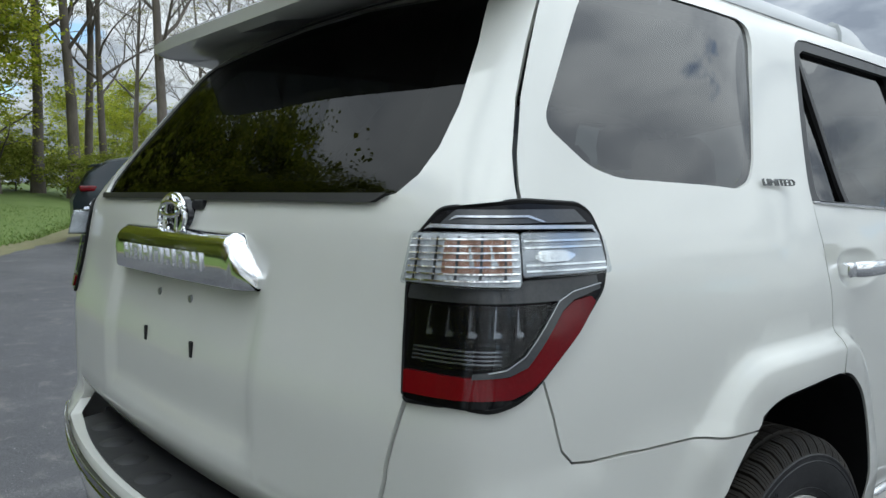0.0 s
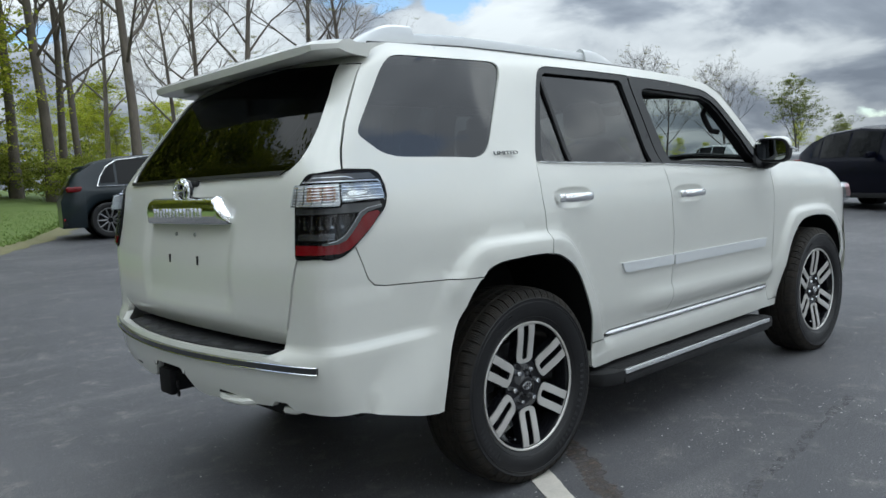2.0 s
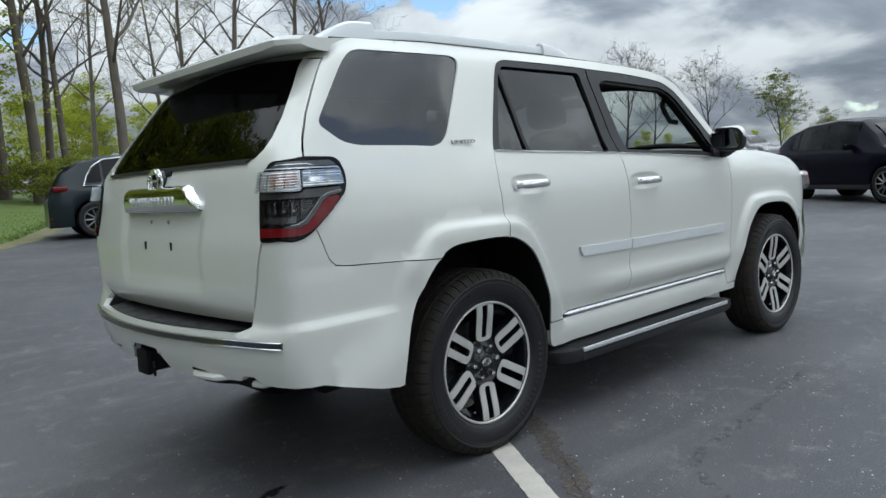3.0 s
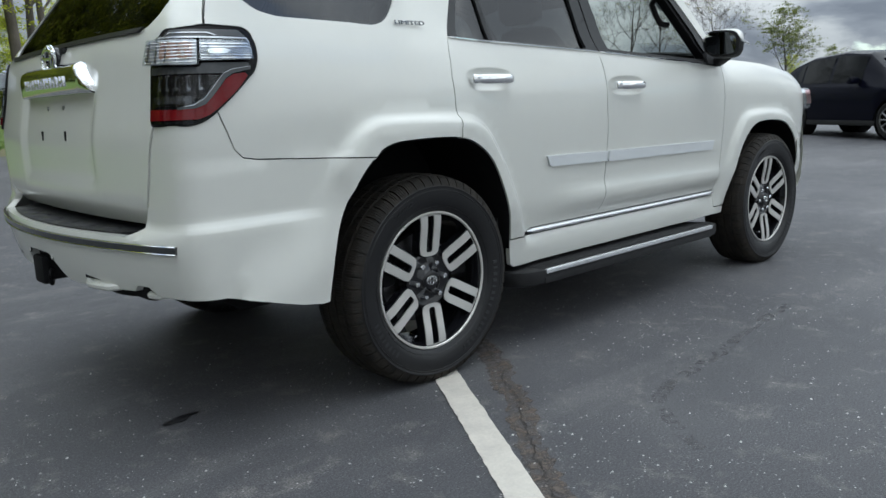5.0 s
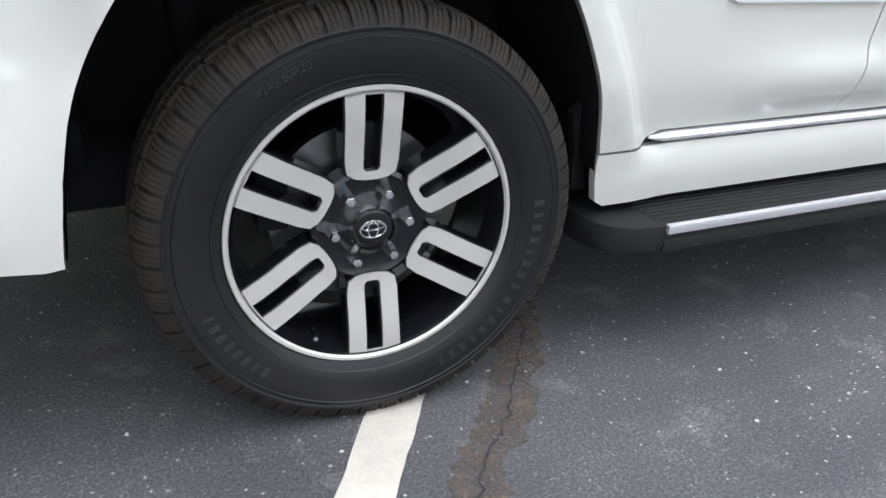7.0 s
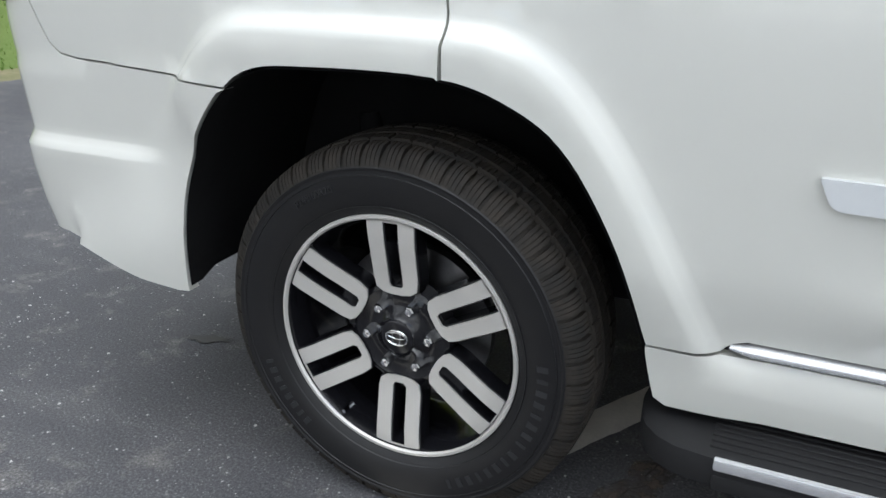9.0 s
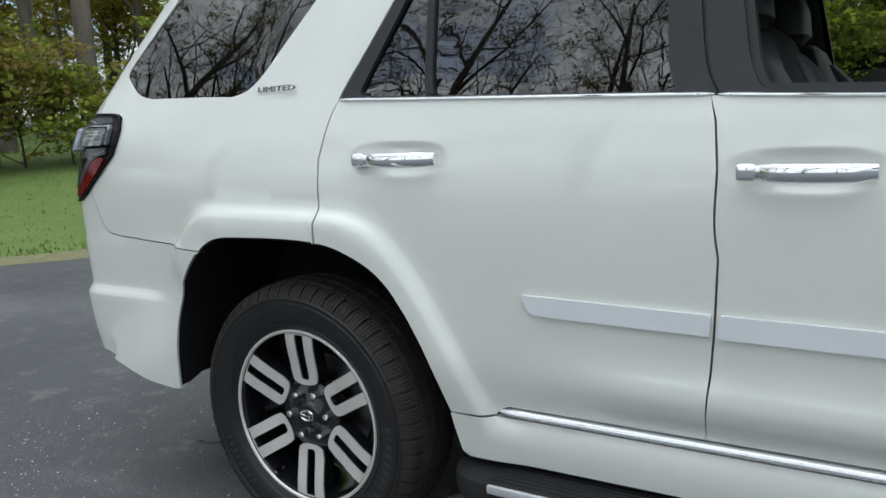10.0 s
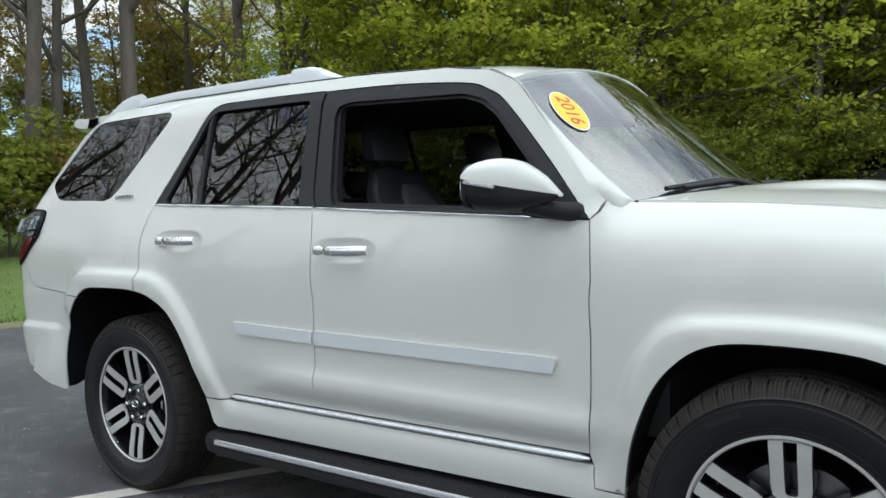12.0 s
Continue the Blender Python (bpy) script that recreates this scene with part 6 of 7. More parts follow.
# year sticker inside the windscreen
su, sv = -.838, .668
c = Vector(screen(su, sv))
tu = (Vector(screen(su + .05, sv)) - Vector(screen(su - .05, sv))).normalized()
tv = (Vector(screen(su, sv + .05)) - Vector(screen(su, sv - .05))).normalized()
nn = tu.cross(tv).normalized()
if nn.z < 0:
    nn = -nn
frame_m = Matrix((tu, tv, nn)).transposed().to_4x4()
for nm, a, b, off, mt in (("year_sticker", .098, .062, .003, STICKER_WHITE), ("yellow_field", .092, .057, .0045, YELLOW)):
    e = flat(bmesh.new(), [(a * math.cos(w), b * math.sin(w)) for w in np.linspace(0, 2 * math.pi, 41)[:-1]], lambda u, v: tuple(c + (tu * .95 - tv * .31) * v * 1.0 - (tv * .95 + tu * .31) * u * 1.08 + nn * off), thick=tuple(nn * .0012))
    ob = part(nm, e, mt, suv if nm == "year_sticker" else sticker, "oval yellow year sticker on the windscreen" if nm == "year_sticker" else "")
    if nm == "year_sticker":
        sticker = ob
place = Matrix.Translation(c + nn * .0062) @ frame_m @ Matrix.Rotation(radians(-90 - 18), 4, "Z")
letters("2016", .078, place, "year", STICKER_RED, sticker, .0004)

# ---- trees ----
def leaf_material(name, a, b, c):
    """Thin leaves: some light passes through; colour differs leaf by leaf."""
    m = bpy.data.materials.new(name)
    m.use_nodes = True
    t = m.node_tree
    t.nodes.remove(t.nodes["Principled BSDF"])
    g = t.nodes.new("ShaderNodeNewGeometry")
    r = t.nodes.new("ShaderNodeValToRGB")
    r.color_ramp.elements[0].color, r.color_ramp.elements[1].color = (*a, 1), (*c, 1)
    r.color_ramp.elements.new(.5).color = (*b, 1)
    t.links.new(g.outputs["Random Per Island"], r.inputs[0])
    d, l, x = t.nodes.new("ShaderNodeBsdfDiffuse"), t.nodes.new("ShaderNodeBsdfTranslucent"), t.nodes.new("ShaderNodeMixShader")
    x.inputs[0].default_value = .48
    t.links.new(r.outputs[0], d.inputs[0]); t.links.new(r.outputs[0], l.inputs[0])
    t.links.new(d.outputs[0], x.inputs[1]); t.links.new(l.outputs[0], x.inputs[2])
    t.links.new(x.outputs[0], t.nodes["Material Output"].inputs[0])
    return m


LEAF_GREEN = leaf_material("fresh_leaves", (.23, .30, .035), (.41, .45, .05), (.57, .56, .09))
LEAF_WOOD = leaf_material("understorey_leaves", (.14, .18, .03), (.25, .29, .05), (.37, .38, .08))
LEAF_DULL = leaf_material("dull_leaves", (.24, .20, .06), (.32, .26, .08), (.40, .27, .11))
LEAF_BUD = leaf_material("young_buds", (.20, .19, .07), (.26, .27, .08), (.30, .22, .10))
LEAF_LOT = leaf_material("light_new_leaves", (.13, .16, .05), (.20, .24, .07), (.28, .30, .10))
LEAF_OLIVE = leaf_material("olive_leaves", (.20, .18, .04), (.31, .28, .06), (.40, .31, .08))
BARK = material("grey_bark", (.17, .145, .118), .9, second=(.085, .072, .060), scale=5, bump=1.0, bump_scale=18, stretch=(1, 1, .3))
BARK_DARK = material("dark_twigs", (.075, .065, .055), .9, vary=.4, scale=4)


def tree_mesh(seed, height, trunk, reach, levels, leaves, leaf, start=.3, droop=0.0, kids=(9, 5, 4, 3), upward=.55, leaf_from=2, flat_leaf=.35, stray=.35):
    """Wood and leaves of one tree as two meshes."""
    rng = np.random.default_rng(seed)
    WV, WF, tips = [], [], []
    def limb(p, d, length, rad, level):
        n = max(3, int(5 - level)) if level else 9
        sides = (9, 6, 4, 3, 3)[level]
        pts, rads = [p], [rad]
        q, dd = p.copy(), d / np.linalg.norm(d)
        for i in range(n):
            dd = dd + rng.normal(0, (.03, .16, .22, .26, .3)[level], 3) + np.array([0, 0, (.02, .10, .04, -.02, -.04)[level] - droop * level * .3])
            dd /= np.linalg.norm(dd)
            q = q + dd * length / n
            pts.append(q.copy()); rads.append(rad * (1 - (i + 1) / n * (.72 if level else .80)))
        base = len(WV)
        for k, (pt, r) in enumerate(zip(pts, rads)):
            t = pts[min(k + 1, n)] - pts[max(k - 1, 0)]
            t = t / (np.linalg.norm(t) + 1e-9)
            a = np.cross(t, (.3, .5, .81)); a /= np.linalg.norm(a) + 1e-9
            b = np.cross(t, a)
            if level == 0 and k == 0:
                r *= 1.35
            for s in range(sides):
                w = 2 * math.pi * s / sides
                WV.append(tuple(pt + r * (a * math.cos(w) + b * math.sin(w))))
        for k in range(n):
            for s in range(sides):
                i, j = base + k * sides + s, base + k * sides + (s + 1) % sides
                WF.append((i, j, j + sides, i + sides))
        if level >= leaf_from:
            tips.extend(pts[1:])
        if level + 1 < levels:
            cnt = kids[level]
            for c in range(cnt):
                f = (start + (1 - start) * (c + rng.random()) / cnt) if level == 0 else rng.uniform(.3, 1.0)
                k = min(n - 1, int(f * n))
                pt = pts[k] + (pts[k + 1] - pts[k]) * (f * n - k)
                az = rng.uniform(0, 2 * math.pi) if level else 2.4 * c + rng.uniform(-.5, .5)
                out = np.array([math.cos(az), math.sin(az), 0])
                along_ = (pts[k + 1] - pts[k]); along_ /= np.linalg.norm(along_)
                nd = out * rng.uniform(.75, 1.1) + along_ * rng.uniform(.3, .8) + np.array([0, 0, upward * rng.uniform(.2, 1.0)])
                ln = reach * (1.15 - .62 * f) * rng.uniform(.75, 1.2) if level == 0 else length * rng.uniform(.45, .75)
                limb(pt, nd, ln, max(.006, rads[k] * rng.uniform(.38, .58)), level + 1)
    limb(np.zeros(3), np.array([rng.normal(0, .03), rng.normal(0, .03), 1.0]), height, trunk, 0)
    LV = LF = None
    if leaves:
        T = np.array(tips)
        sprays = max(40, leaves // 22)                      # leaves hang in flat sprays with gaps between
        hub = T[rng.integers(0, len(T), sprays)] + rng.normal(0, stray, (sprays, 3)) * np.array([1, 1, .7])
        size = rng.uniform(.5, 1.35, sprays)
        own = rng.integers(0, sprays, leaves)
        C = hub[own] + rng.normal(0, 1, (leaves, 3)) * np.array([1.7, 1.7, .55]) * leaf * size[own][:, None]
        u = rng.normal(0, 1, (leaves, 3)); u[:, 2] *= flat_leaf; u /= np.linalg.norm(u, axis=1, keepdims=True)
        v = np.cross(u, rng.normal(0, 1, (leaves, 3)) * np.array([.6, .6, 1])); v /= np.linalg.norm(v, axis=1, keepdims=True) + 1e-9
        s = leaf * rng.uniform(.55, 1.25, (leaves, 1))
        LV = np.stack([C - u * s * .5, C + v * s * .38, C + u * s * .55, C - v * s * .38], 1).reshape(-1, 3)
        LF = np.arange(leaves * 4).reshape(-1, 4)
    return WV, WF, LV, LF


def mesh_of(name, V, Fc, mat):
    me = bpy.data.meshes.new(name)
    V = np.asarray(V, dtype=np.float32); Fc = np.asarray(Fc, dtype=np.int32)
    me.vertices.add(len(V)); me.vertices.foreach_set("co", V.ravel())
    me.loops.add(Fc.size); me.loops.foreach_set("vertex_index", Fc.ravel())
    me.polygons.add(len(Fc)); me.polygons.foreach_set("loop_start", np.arange(0, Fc.size, Fc.shape[1], dtype=np.int32))
    me.materials.append(mat)
    me.update(calc_edges=True)
    return me


def tree(name, label, category, seed, leafmat=None, bark=BARK, group="", **kw):
    """The first of its kind; the rest are copies."""
    WV, WF, LV, LF = tree_mesh(seed, **kw)
    root = thing(name, label, category, (0, 0, 0), 0, group)
    w = new("trunk", mesh_of("trunk", WV, WF, bark)); w.parent = root
    w.data.polygons.foreach_set("use_smooth", [True] * len(w.data.polygons))
    if LV is not None:
        c = new("crown", mesh_of("crown", LV, LF, leafmat)); c.parent = root
    return root


planted = set()


def plant(proto, x, y, turn=0.0, size=1.0):
    z = ground_z(x, y) - .08
    m = pose(x, y, z, 0, 0, turn) @ Matrix.Diagonal((size, size, size, 1))
    if proto.name not in planted:
        planted.add(proto.name)
        proto.matrix_basis = m
        return proto
    ob = copy_thing(proto, pose(x, y, z, 0, 0, turn))
    ob.scale = (size, size, size)
    return ob


leafy = [tree("maple_tree", "broad maple with fresh yellow-green leaves at the wood edge", "tree", 10 + k, LEAF_GREEN, BARK, "trees of the wood edge", height=11.5, trunk=.17, reach=4.4, levels=4, leaves=15000, leaf=.18, start=.10, kids=(16, 5, 4, 3), upward=.30, stray=.30) for k in range(4)]
dull = [tree("woodland_tree", "slender woodland tree with sparse olive leaves", "tree", 30 + k, LEAF_DULL, BARK, "trees in the wood", height=17, trunk=.20, reach=4.2, levels=4, leaves=3800, leaf=.17, start=.22, kids=(13, 5, 4, 3), upward=.5, stray=.4) for k in range(3)]
bare = [tree("bare_tree", "tall bare spring tree with fine twigs and a grey trunk", "tree", 50 + k, LEAF_BUD, BARK, "bare trees", height=19, trunk=.25, reach=6.0, levels=5, leaves=2600, leaf=.10, start=.30, kids=(12, 6, 5, 4), upward=.7, leaf_from=4, stray=.15) for k in range(3)]
poles = [tree("sapling", "thin straight woodland trunk with few twigs", "tree", 70 + k, LEAF_DULL, BARK, "thin trunks in the wood", height=15, trunk=.085, reach=2.0, levels=3, leaves=700, leaf=.20, start=.35, kids=(11, 4, 3), upward=.8, leaf_from=1, stray=.35) for k in range(3)]
understorey = [tree("understorey_tree", "leafy young tree under the taller trunks of the wood", "tree", 130 + k, (LEAF_WOOD, LEAF_OLIVE)[k], BARK_DARK, "trees in the wood", height=9, trunk=.09, reach=3.0, levels=4, leaves=11000, leaf=.19, start=.06, kids=(15, 5, 4, 3), upward=.35, stray=.35) for k in range(2)]
shrubs = [tree("shrub", "leafy green shrub of the wood's undergrowth", "shrub", 90 + k, LEAF_WOOD if k else LEAF_DULL, BARK_DARK, "undergrowth", height=1.7, trunk=.03, reach=1.7, levels=3, leaves=3600, leaf=.13, start=.02, kids=(11, 6, 4), upward=.5, leaf_from=1, stray=.22) for k in range(2)]
small = [tree("lot_tree", "small bare ornamental tree in the car park", "tree", 110, LEAF_BUD, BARK_DARK, "car park trees", height=5.2, trunk=.10, reach=3.0, levels=5, leaves=1200, leaf=.05, start=.28, kids=(9, 5, 5, 4), upward=1.1, leaf_from=4, stray=.1),
         tree("lot_tree", "small ornamental tree with light new leaves", "tree", 111, LEAF_LOT, BARK_DARK, "car park trees", height=5.6, trunk=.09, reach=2.6, levels=5, leaves=13000, leaf=.085, start=.22, kids=(10, 5, 5, 4), upward=1.0, leaf_from=3, stray=.16)]

rt = random.Random(21)
ru = random.Random(5)
edge_y, edge_x = [p[1] for p in BORDER], [p[0] for p in BORDER]
at_verge = lambda y, g: float(np.interp(y, edge_y, edge_x)) - g / .80
for y in np.arange(15, 30, 2.0):                      # leafy front row
    yy = y + rt.uniform(-.8, .8)
    plant(rt.choice(leafy), at_verge(yy, rt.uniform(10, 13)), yy, rt.uniform(0, 360), rt.uniform(.65, .9))
for y in np.arange(3, 34, 2.3):                        # taller trees behind
    yy = y + rt.uniform(-1, 1)
    plant(rt.choice(dull + leafy if yy > 17 else poles + bare + dull), at_verge(yy, rt.uniform(15, 20)), yy, rt.uniform(0, 360), rt.uniform(.65, .85))
for y in np.arange(-4, 40, 2.2):
    yy = y + rt.uniform(-1, 1)
    plant(rt.choice(dull + leafy if yy > 22 else dull + poles), at_verge(yy, rt.uniform(22, 33)), yy, rt.uniform(0, 360), rt.uniform(.75, 1.0))
for y in np.arange(-14, 8, 1.5):                       # thinner, browner wood beyond the car's tail
    yy = y + rt.uniform(-.7, .7)
    plant(rt.choice(poles), at_verge(yy, rt.uniform(7, 20)), yy, rt.uniform(0, 360), rt.uniform(.9, 1.3))
    plant(rt.choice(dull + poles), at_verge(yy, rt.uniform(16, 30)), yy, rt.uniform(0, 360), rt.uniform(.7, 1.0))
for y in np.arange(-9, 9, 4.2):
    yy = y + rt.uniform(-1, 1)
    plant(rt.choice(bare), at_verge(yy, rt.uniform(7.5, 15)), yy, rt.uniform(0, 360), rt.uniform(.75, 1.05))
for y in np.arange(-12, 30, .95):                      # undergrowth
    yy = y + rt.uniform(-.5, .5)
    plant(shrubs[1] if yy > 13 else rt.choice(shrubs), at_verge(yy, rt.uniform(6.2, 8.6) + (1.2 if yy > 9 else 0)), yy, rt.uniform(0, 360), rt.uniform(.7, 1.3))
for y in np.arange(-10, 21, 1.7):                     # young growth fills the wood between the trunks
    yy = y + ru.uniform(-.6, .6)
    plant(ru.choice(understorey), at_verge(yy, ru.uniform(15, 30)), yy, ru.uniform(0, 360), ru.uniform(.55, 1.2))
for y in np.arange(-46, -12, 3.0):                     # the wood goes on behind
    yy = y + rt.uniform(-1, 1)
    plant(rt.choice(bare + dull), at_verge(yy, rt.uniform(7, 16)), yy, rt.uniform(0, 360), rt.uniform(.7, .95))
for x, y, s in ((-14, 5.75, .8), (-19.4, 10.4, .85), (-15.8, 13.3, .85), (-15.1, 14.4, .7), (-11.8, 16.5, .7), (-16.5, 7.6, .7)):   # thick trunks at the wood's edge
    plant(rt.choice(bare), x, y, rt.uniform(0, 360), s)
for x, y, s in ((-2.5, 29, 1.35), (-5.2, 26, 1.3), (-6.8, 22.5, 1.25), (-9.0, 19.5, 1.2), (-11.5, 16.8, 1.1)):   # tall maples over the lawn
    plant(ru.choice(leafy), x, y, ru.uniform(0, 360), s)

for az, d in ((92, 44), (94.5, 40), (97, 40), (99, 36), (101.5, 38), (103.5, 36), (106, 38), (95.5, 44), (100, 44)):   # the wood's far end
    plant(rt.choice(leafy), 3.2 + d * math.cos(radians(az)), -2.9 + d * math.sin(radians(az)), rt.uniform(0, 360), rt.uniform(.95, 1.1))
for az in np.arange(92, 107, 1.4):
    plant(shrubs[1], 3.2 + 36 * math.cos(radians(az)), -2.9 + 36 * math.sin(radians(az)), rt.uniform(0, 360), rt.uniform(1.0, 1.5))


def bearing(az, d, ox=-2.33, oy=-3.17):
    return ox + d * math.cos(radians(az)), oy + d * math.sin(radians(az))


for az, d, s in ((74.4, 37, 1.0), (73.7, 41, .85), (72.6, 39, .75), (69.1, 35, .95), (64.5, 48, .8), (61.6, 46, .9), (57.2, 52, .95), (54.8, 50, .85), (76.5, 40, 1.0), (79, 34, .95), (71, 55, .8), (66.5, 60, .8)):
    plant(rt.choice(bare), *bearing(az, d), rt.uniform(0, 360), s)
for az, d, s in ((78.6, 37, .62), (80.5, 36, .9), (83, 34, 1.0), (86, 38, 1.1)):
    plant(rt.choice(leafy), *bearing(az, d), rt.uniform(0, 360), s)
for az in np.arange(52, 76, 2.0):                      # low growth under the far trunks
    plant(rt.choice(leafy), *bearing(az + rt.uniform(-.6, .6), rt.uniform(60, 75)), rt.uniform(0, 360), rt.uniform(.45, .7))
for az in np.arange(72.5, 92, 1.1):                     # undergrowth below the trunks beyond the lawn
    plant(shrubs[1], *bearing(az + rt.uniform(-.4, .4), rt.uniform(34, 42)), rt.uniform(0, 360), rt.uniform(.6, 1.1))
for az in np.arange(70, 92, 2.4):
    plant(rt.choice(leafy), *bearing(az + rt.uniform(-.5, .5), rt.uniform(58, 72)), rt.uniform(0, 360), rt.uniform(.3, .45))
for az, d, k, s in ((33.7, 60, 0, 1.25), (31.8, 74, 0, 1.2), (27.9, 50, 0, .95), (23.5, 50, 1, .72), (20.9, 80, 1, .55), (36.5, 84, 0, 1.2), (13, 84, 1, .9), (8, 75, 0, 1.0)):
    plant(small[k], *bearing(az, d), rt.uniform(0, 360), s)
for az in np.arange(2, 40, 1.5):                       # hedge line on the horizon
    plant(rt.choice(leafy), *bearing(az + rt.uniform(-.6, .6), rt.uniform(125, 160)), rt.uniform(0, 360), rt.uniform(.22, .40))
for x, y, s in ((-9, -13.5, .85), (-5.6, -16.5, .95), (-1.0, -16.5, .9), (3.5, -18, .95), (-14, -15.5, .95), (-10.5, -9.6, .75), (-15.5, -9.5, .85), (-19, -12.5, .95), (-7.0, -20, .95), (8.5, -19, .9)):   # bare row behind the camera
    plant(rt.choice(bare), x, y, rt.uniform(0, 360), s)

# ---- other vehicles ----
def parked_car(name, label, paint, at, heading, length=4.55, width=1.86, height=1.66, wheel_r=.355, chrome_line=True, slope=0.0):
    """A crossover: lofted body with arches, glass band, wheels, lamps. Its origin is the rear axle's middle on the ground; +x is ahead."""
    car = thing(name, label, "car", (at[0], at[1], ground_z(*at)), heading)
    base, ro_ = length * .585, length * .19
    x0, x1 = -ro_, length - ro_
    half = width / 2
    zb = height * .60
    nx = 61
    top = lambda s: float(np.interp(s, [0, .02, .06, .14, .25, .45, .60, .70, .76, .80, .90, .97, 1.0], [zb * .78, zb * .98, height * (.80 - .08 * slope), height * (.94 - .08 * slope), height * (.99 - .035 * slope), height, height * .965, height * .80, zb * 1.06, zb * 1.02, zb * .97, zb * .82, zb * .55]))
    belt = lambda s: float(np.interp(s, [0, .06, .5, .78, .9, 1], [zb * .78, zb * 1.02, zb * .985, zb * .95, zb * .93, zb * .55]))
    wid = lambda s: half * (1 - abs(2 * s - 1) ** 6 * .22)
    bm = bmesh.new()
    rows = []
    def arch(x):
        z = .24
        for cx in (0, base):
            d = abs(x - cx)
            if d < wheel_r * 1.16:
                z = max(z, math.sqrt((wheel_r * 1.16) ** 2 - d * d) + wheel_r * .98)
        return z
    xs = sorted(set(list(np.linspace(x0, x1, nx)) + [c + wheel_r * 1.16 * math.cos(a) for c in (0, base) for a in np.linspace(0, math.pi, 13)]))
    for x in xs:
        s = (x - x0) / length
        w, t, b, lo = wid(s), top(s), min(belt(s), top(s) - .004), arch(x)
        lo = min(lo, b - .06)
        tw = w * (.97 - .26 * max(0, (t - b)) / (height - zb))
        prof = [(w * .93, lo), (w * .985, lo + (b - lo) * .25), (w, lo + (b - lo) * .6), (w * .985, b - .03), (w * .965, b), (w * .965 + (tw - w * .965) * .5, b + (t - b) * .55), (tw, t - .05 * min(1, (t - b) * 4)), (tw * .86, t - .012), (tw * .45, t), (0, t + .003)]
        rows.append([bm.verts.new((x, -y, z)) for y, z in prof] + [bm.verts.new((x, y, z)) for y, z in prof[::-1][1:]])
    k = len(rows[0])
    for a, b in zip(rows, rows[1:]):
        for i in range(k - 1):
            bm.faces.new((a[i], a[i + 1], b[i + 1], b[i]))
    bm.faces.new(rows[0]); bm.faces.new(rows[-1])
    body = part("body", bm, paint, car)
    def on_side(s, f, side, off):
        x = x0 + s * length
        w, t, b = wid(s), top(s), belt(s)
        tw = w * (.97 - .26 * max(0, (t - b)) / (height - zb))
        y = w * .965 + (tw - w * .965) * f
        return (x, side * (y + off), b + (t - b) * f)
    for side in (-1, 1):
        for s0, s1, f0, f1, nm in ((.165, .225, .16, .80, "quarter_window"), (.235, .405, .10, .86, "rear_window"), (.42, .60, .10, .86, "front_window")):
            wb = bmesh.new()
            cols = []
            for s in np.linspace(s0, s1, 7):
                e = smoothstep(s0, s0 + .05, s) if nm == "quarter_window" else 1.0
                fr = f1 if nm != "front_window" else f1 - .0
                cols.append([wb.verts.new(on_side(s, f0 + (fr - f0) * v * (.35 + .65 * e), side, .012)) for v in (0, .5, 1)])
            for a, b in zip(cols, cols[1:]):
                for i in range(2):
                    wb.faces.new((a[i], a[i + 1], b[i + 1], b[i]))
            part(nm, wb, CAR_GLASS, car)
        if chrome_line:
            tb = bmesh.new()
            tube(tb, [on_side(s, .05 + (0 if s > .12 else .0), side, .014) for s in np.linspace(.15, .60, 14)], .012, 6)
            tube(tb, [on_side(s, f, side, .016) for s, f in ((.15, .05), (.165, .40), (.19, .70), (.24, .88), (.40, .94), (.56, .93))], .012, 6)
            part("window_trim", tb, CHROME, car)
        lb = bmesh.new(); box(lb, (.30, .30, .11), (x0 + .26, side * (half * .93 - .165), zb * 1.0), bevel=.035, seg=3)
        part("tail_lamp", lb, LENS_RED, car)
        lb = bmesh.new(); box(lb, (.05, .22, .05), (x0 + .04, side * (half - .22), .42), bevel=.015)
        part("rear_reflector", lb, LENS_RED, car)
        lb = bmesh.new(); box(lb, (.16, .24, .10), (x1 - .22, side * (half - .22), zb * .78), bevel=.03)
        part("head_lamp", lb, LAMP_CHROME, car)
        mb = bmesh.new(); box(mb, (.13, .22, .13), (x0 + .585 * length, side * (half + .08), zb * 1.08), bevel=.04)
        part("mirror", mb, paint, car)
        for hx in (.29, .46):
            hb = bmesh.new(); box(hb, (.16, .03, .025), (x0 + hx * length, side * (half + .006), zb * .84), bevel=.01)
            part("handle", hb, paint, car)
        sb = bmesh.new(); box(sb, (base - wheel_r * 2.2, .03, .10), (base / 2, side * (half * .955), .29), bevel=.01)
        part("sill", sb, BLACK_PLASTIC, car)
        for wx in (0, base):
            w = bmesh.new()
            lathe(w, [(wheel_r * .66, -.095), (wheel_r * .72, -.108), (wheel_r * .93, -.10), (wheel_r, -.075), (wheel_r, .075), (wheel_r * .93, .10)], 36, (wx, side * (half - .115), wheel_r))
            if side > 0:
                for v in w.verts:
                    v.co.y = 2 * side * (half - .115) - v.co.y
            ty = part("wheel", w, RUBBER, car)
            w = bmesh.new()
            yy = side * (half - .115) + side * .10
            for q in range(10):
                a = 2 * math.pi * q / 10
                p0 = (wx + .05 * math.cos(a), yy - side * .015, wheel_r + .05 * math.sin(a))
                p1 = (wx + wheel_r * .66 * math.cos(a), yy - side * .004, wheel_r + wheel_r * .66 * math.sin(a))
                tube(w, [p0, p1], [.020, .016], 5)
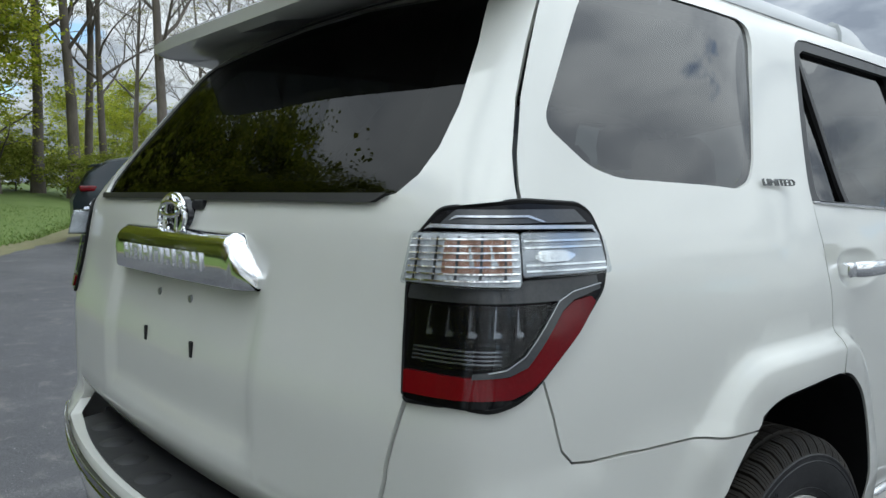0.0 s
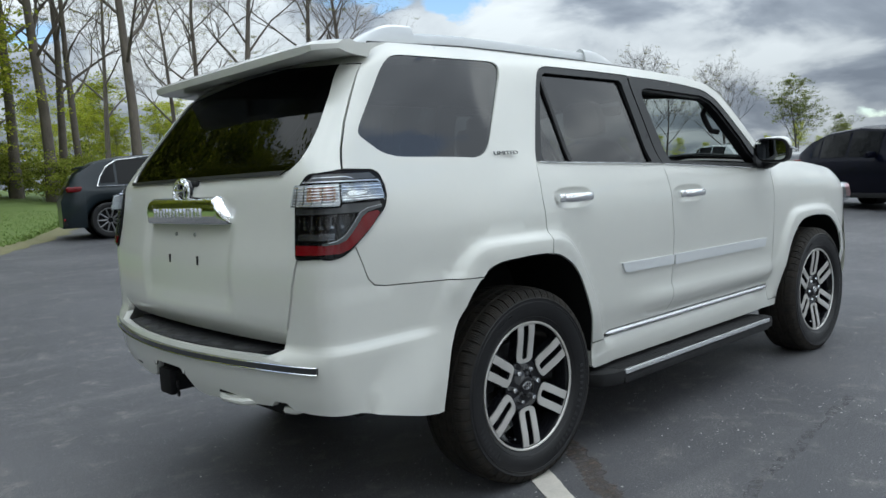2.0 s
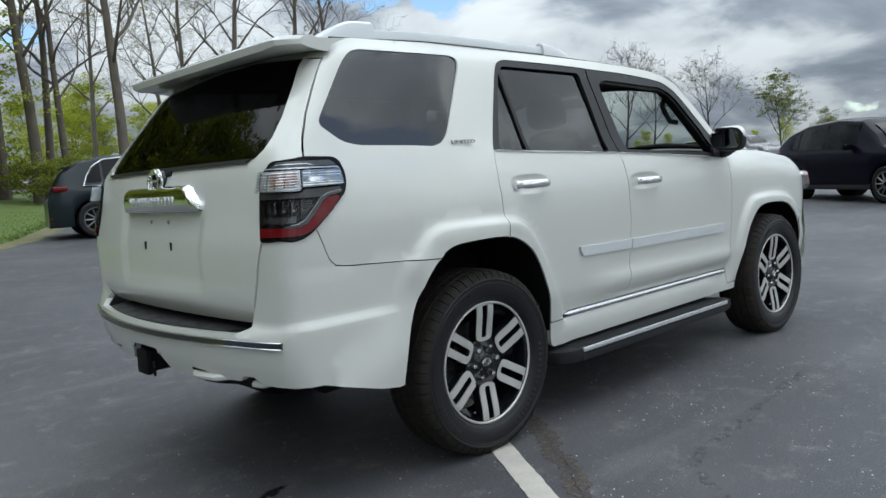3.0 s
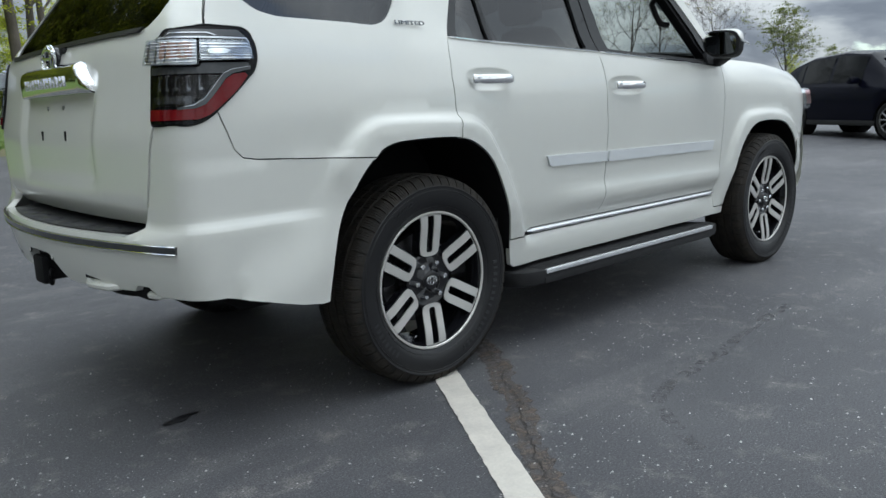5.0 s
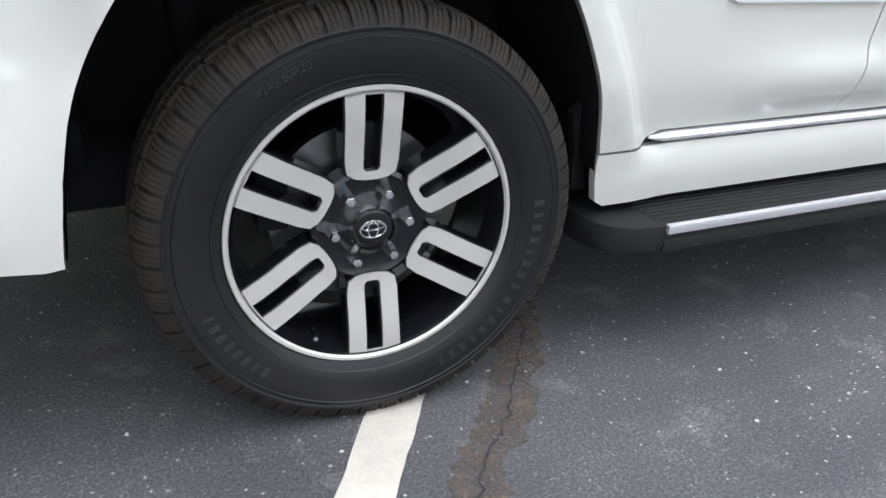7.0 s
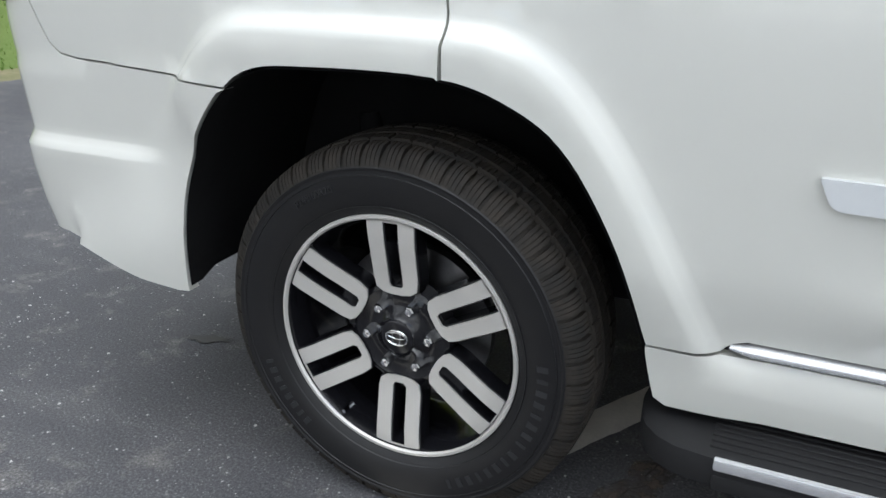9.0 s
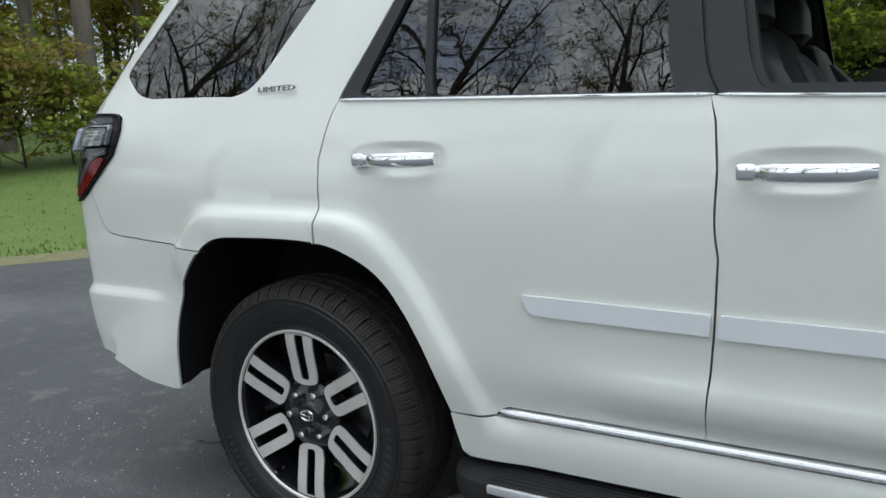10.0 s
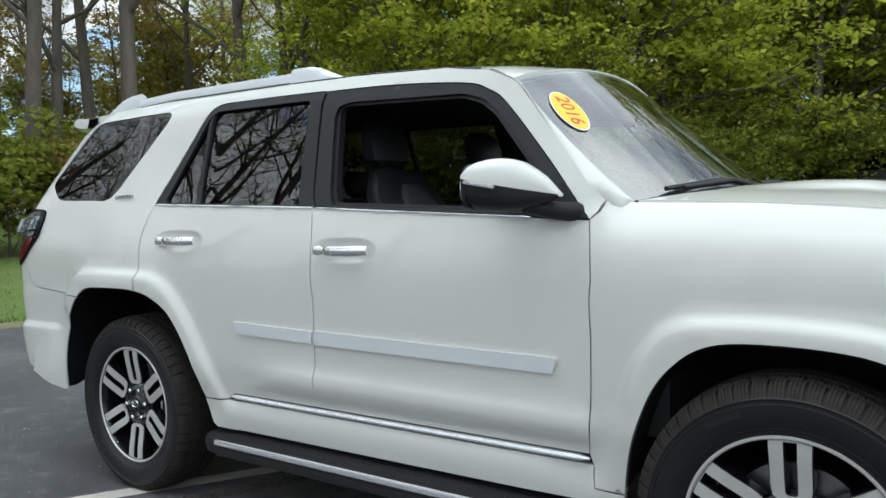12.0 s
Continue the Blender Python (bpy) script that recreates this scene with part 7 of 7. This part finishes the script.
            tube(w, [(wx + wheel_r * .67 * math.cos(a), yy, wheel_r + wheel_r * .67 * math.sin(a)) for a in np.linspace(0, 2 * math.pi, 33)], .014, 6, False)
            part("rim", w, RIM_GREY, ty)
            w = bmesh.new()
            lathe(w, [(.001, 0), (wheel_r * .66, 0)], 24, (wx, yy - side * .05, wheel_r))
            part("wheel_disc", w, UNDER, ty)
            w = bmesh.new()
            lathe(w, [(wheel_r * 1.14, -.30), (wheel_r * 1.14, .0), (.01, .0)], 24, (wx, side * (half - .13) - (0 if side < 0 else 0), wheel_r))
            for v in w.verts:
                v.co.y = side * (half - .03 - (.30 if abs(v.co.y - side * (half - .13)) < .01 else 0))
            part("wheel_well", w, LINER, car)
    for s0, s1, f0, f1, nm in ((.012, .085, .12, .86, "rear_screen"), (.62, .745, .12, .90, "windscreen")):
        wb = bmesh.new()
        cols = []
        for v in np.linspace(-.80, .80, 9):
            col = []
            for s in np.linspace(s0 if nm == "rear_screen" else s1 - .01, s1 if nm == "rear_screen" else s0 + .02, 4):
                w, t = wid(s), top(s)
                tw = w * (.97 - .26 * max(0, (t - belt(s))) / (height - zb))
                off = -.012 if nm == "rear_screen" else .012
                col.append(wb.verts.new((x0 + s * length + off, v * tw * .98, t + .012)))
            cols.append(col)
        for a, b in zip(cols, cols[1:]):
            for i in range(3):
                wb.faces.new((a[i], a[i + 1], b[i + 1], b[i]))
        part(nm, wb, CAR_GLASS, car)
    sp_ = bmesh.new(); box(sp_, (.26, width * .60, .03), (x0 + .10 * length, 0, top(.10) + .02), Euler((0, radians(-8), 0)).to_matrix(), bevel=.012)
    part("roof_spoiler", sp_, paint, car)
    cl = bmesh.new(); box(cl, (length * .82, width * .80, .10), (length * .31, 0, .32), bevel=.02)
    part("underside", cl, UNDER, car)
    bb = bmesh.new(); box(bb, (.08, width * .8, .16), (x0 + .06, 0, .36), bevel=.03)
    part("rear_bumper", bb, BLACK_PLASTIC, car)
    return car


CAR_GLASS = material("far_car_glass", (.004, .005, .006), .05, spec=.18)
RIM_GREY = material("grey_wheel_paint", (.16, .16, .165), .35, metal=.6, vary=.1)
PAINT_TEAL = material("dark_slate_paint", (.010, .017, .022), .3, coat=.25, spec=.3, vary=.1)
PAINT_NAVY = material("navy_black_paint", (.002, .0025, .008), .25, spec=.16, vary=.1)
PAINT_SILVER = material("silver_paint", (.32, .34, .35), .3, metal=.5, coat=1.0)
PAINT_GREY = material("dark_grey_paint", (.04, .042, .045), .25, coat=1.0)
parked_car("crossover", "dark slate crossover with a red tail lamp parked by the lawn", PAINT_TEAL, (3.52, 14.27), -13, length=4.6, height=1.70, wheel_r=.365, chrome_line=True, slope=.15)
parked_car("crossover", "navy black crossover with silver wheels parked in the open lot", PAINT_NAVY, (16.55, 4.03), -118, length=4.55, height=1.74, chrome_line=False, slope=.9)
parked_car("hatchback", "silver hatchback parked far across the lot", PAINT_SILVER, (33, 16.5), -105, length=4.3, height=1.5)
parked_car("crossover", "dark grey crossover parked far across the lot", PAINT_GREY, (37, 17.2), -105, length=4.6, height=1.68)
parked_car("hatchback", "silver hatchback standing beyond the bonnet across the lot", PAINT_SILVER, (24, 17.5), -100, length=4.4, height=1.5)
parked_car("pickup", "dark vehicle with red lamps parked beyond the lawn", PAINT_GREY, (.2, 27.5), 70, length=4.8, height=1.75)
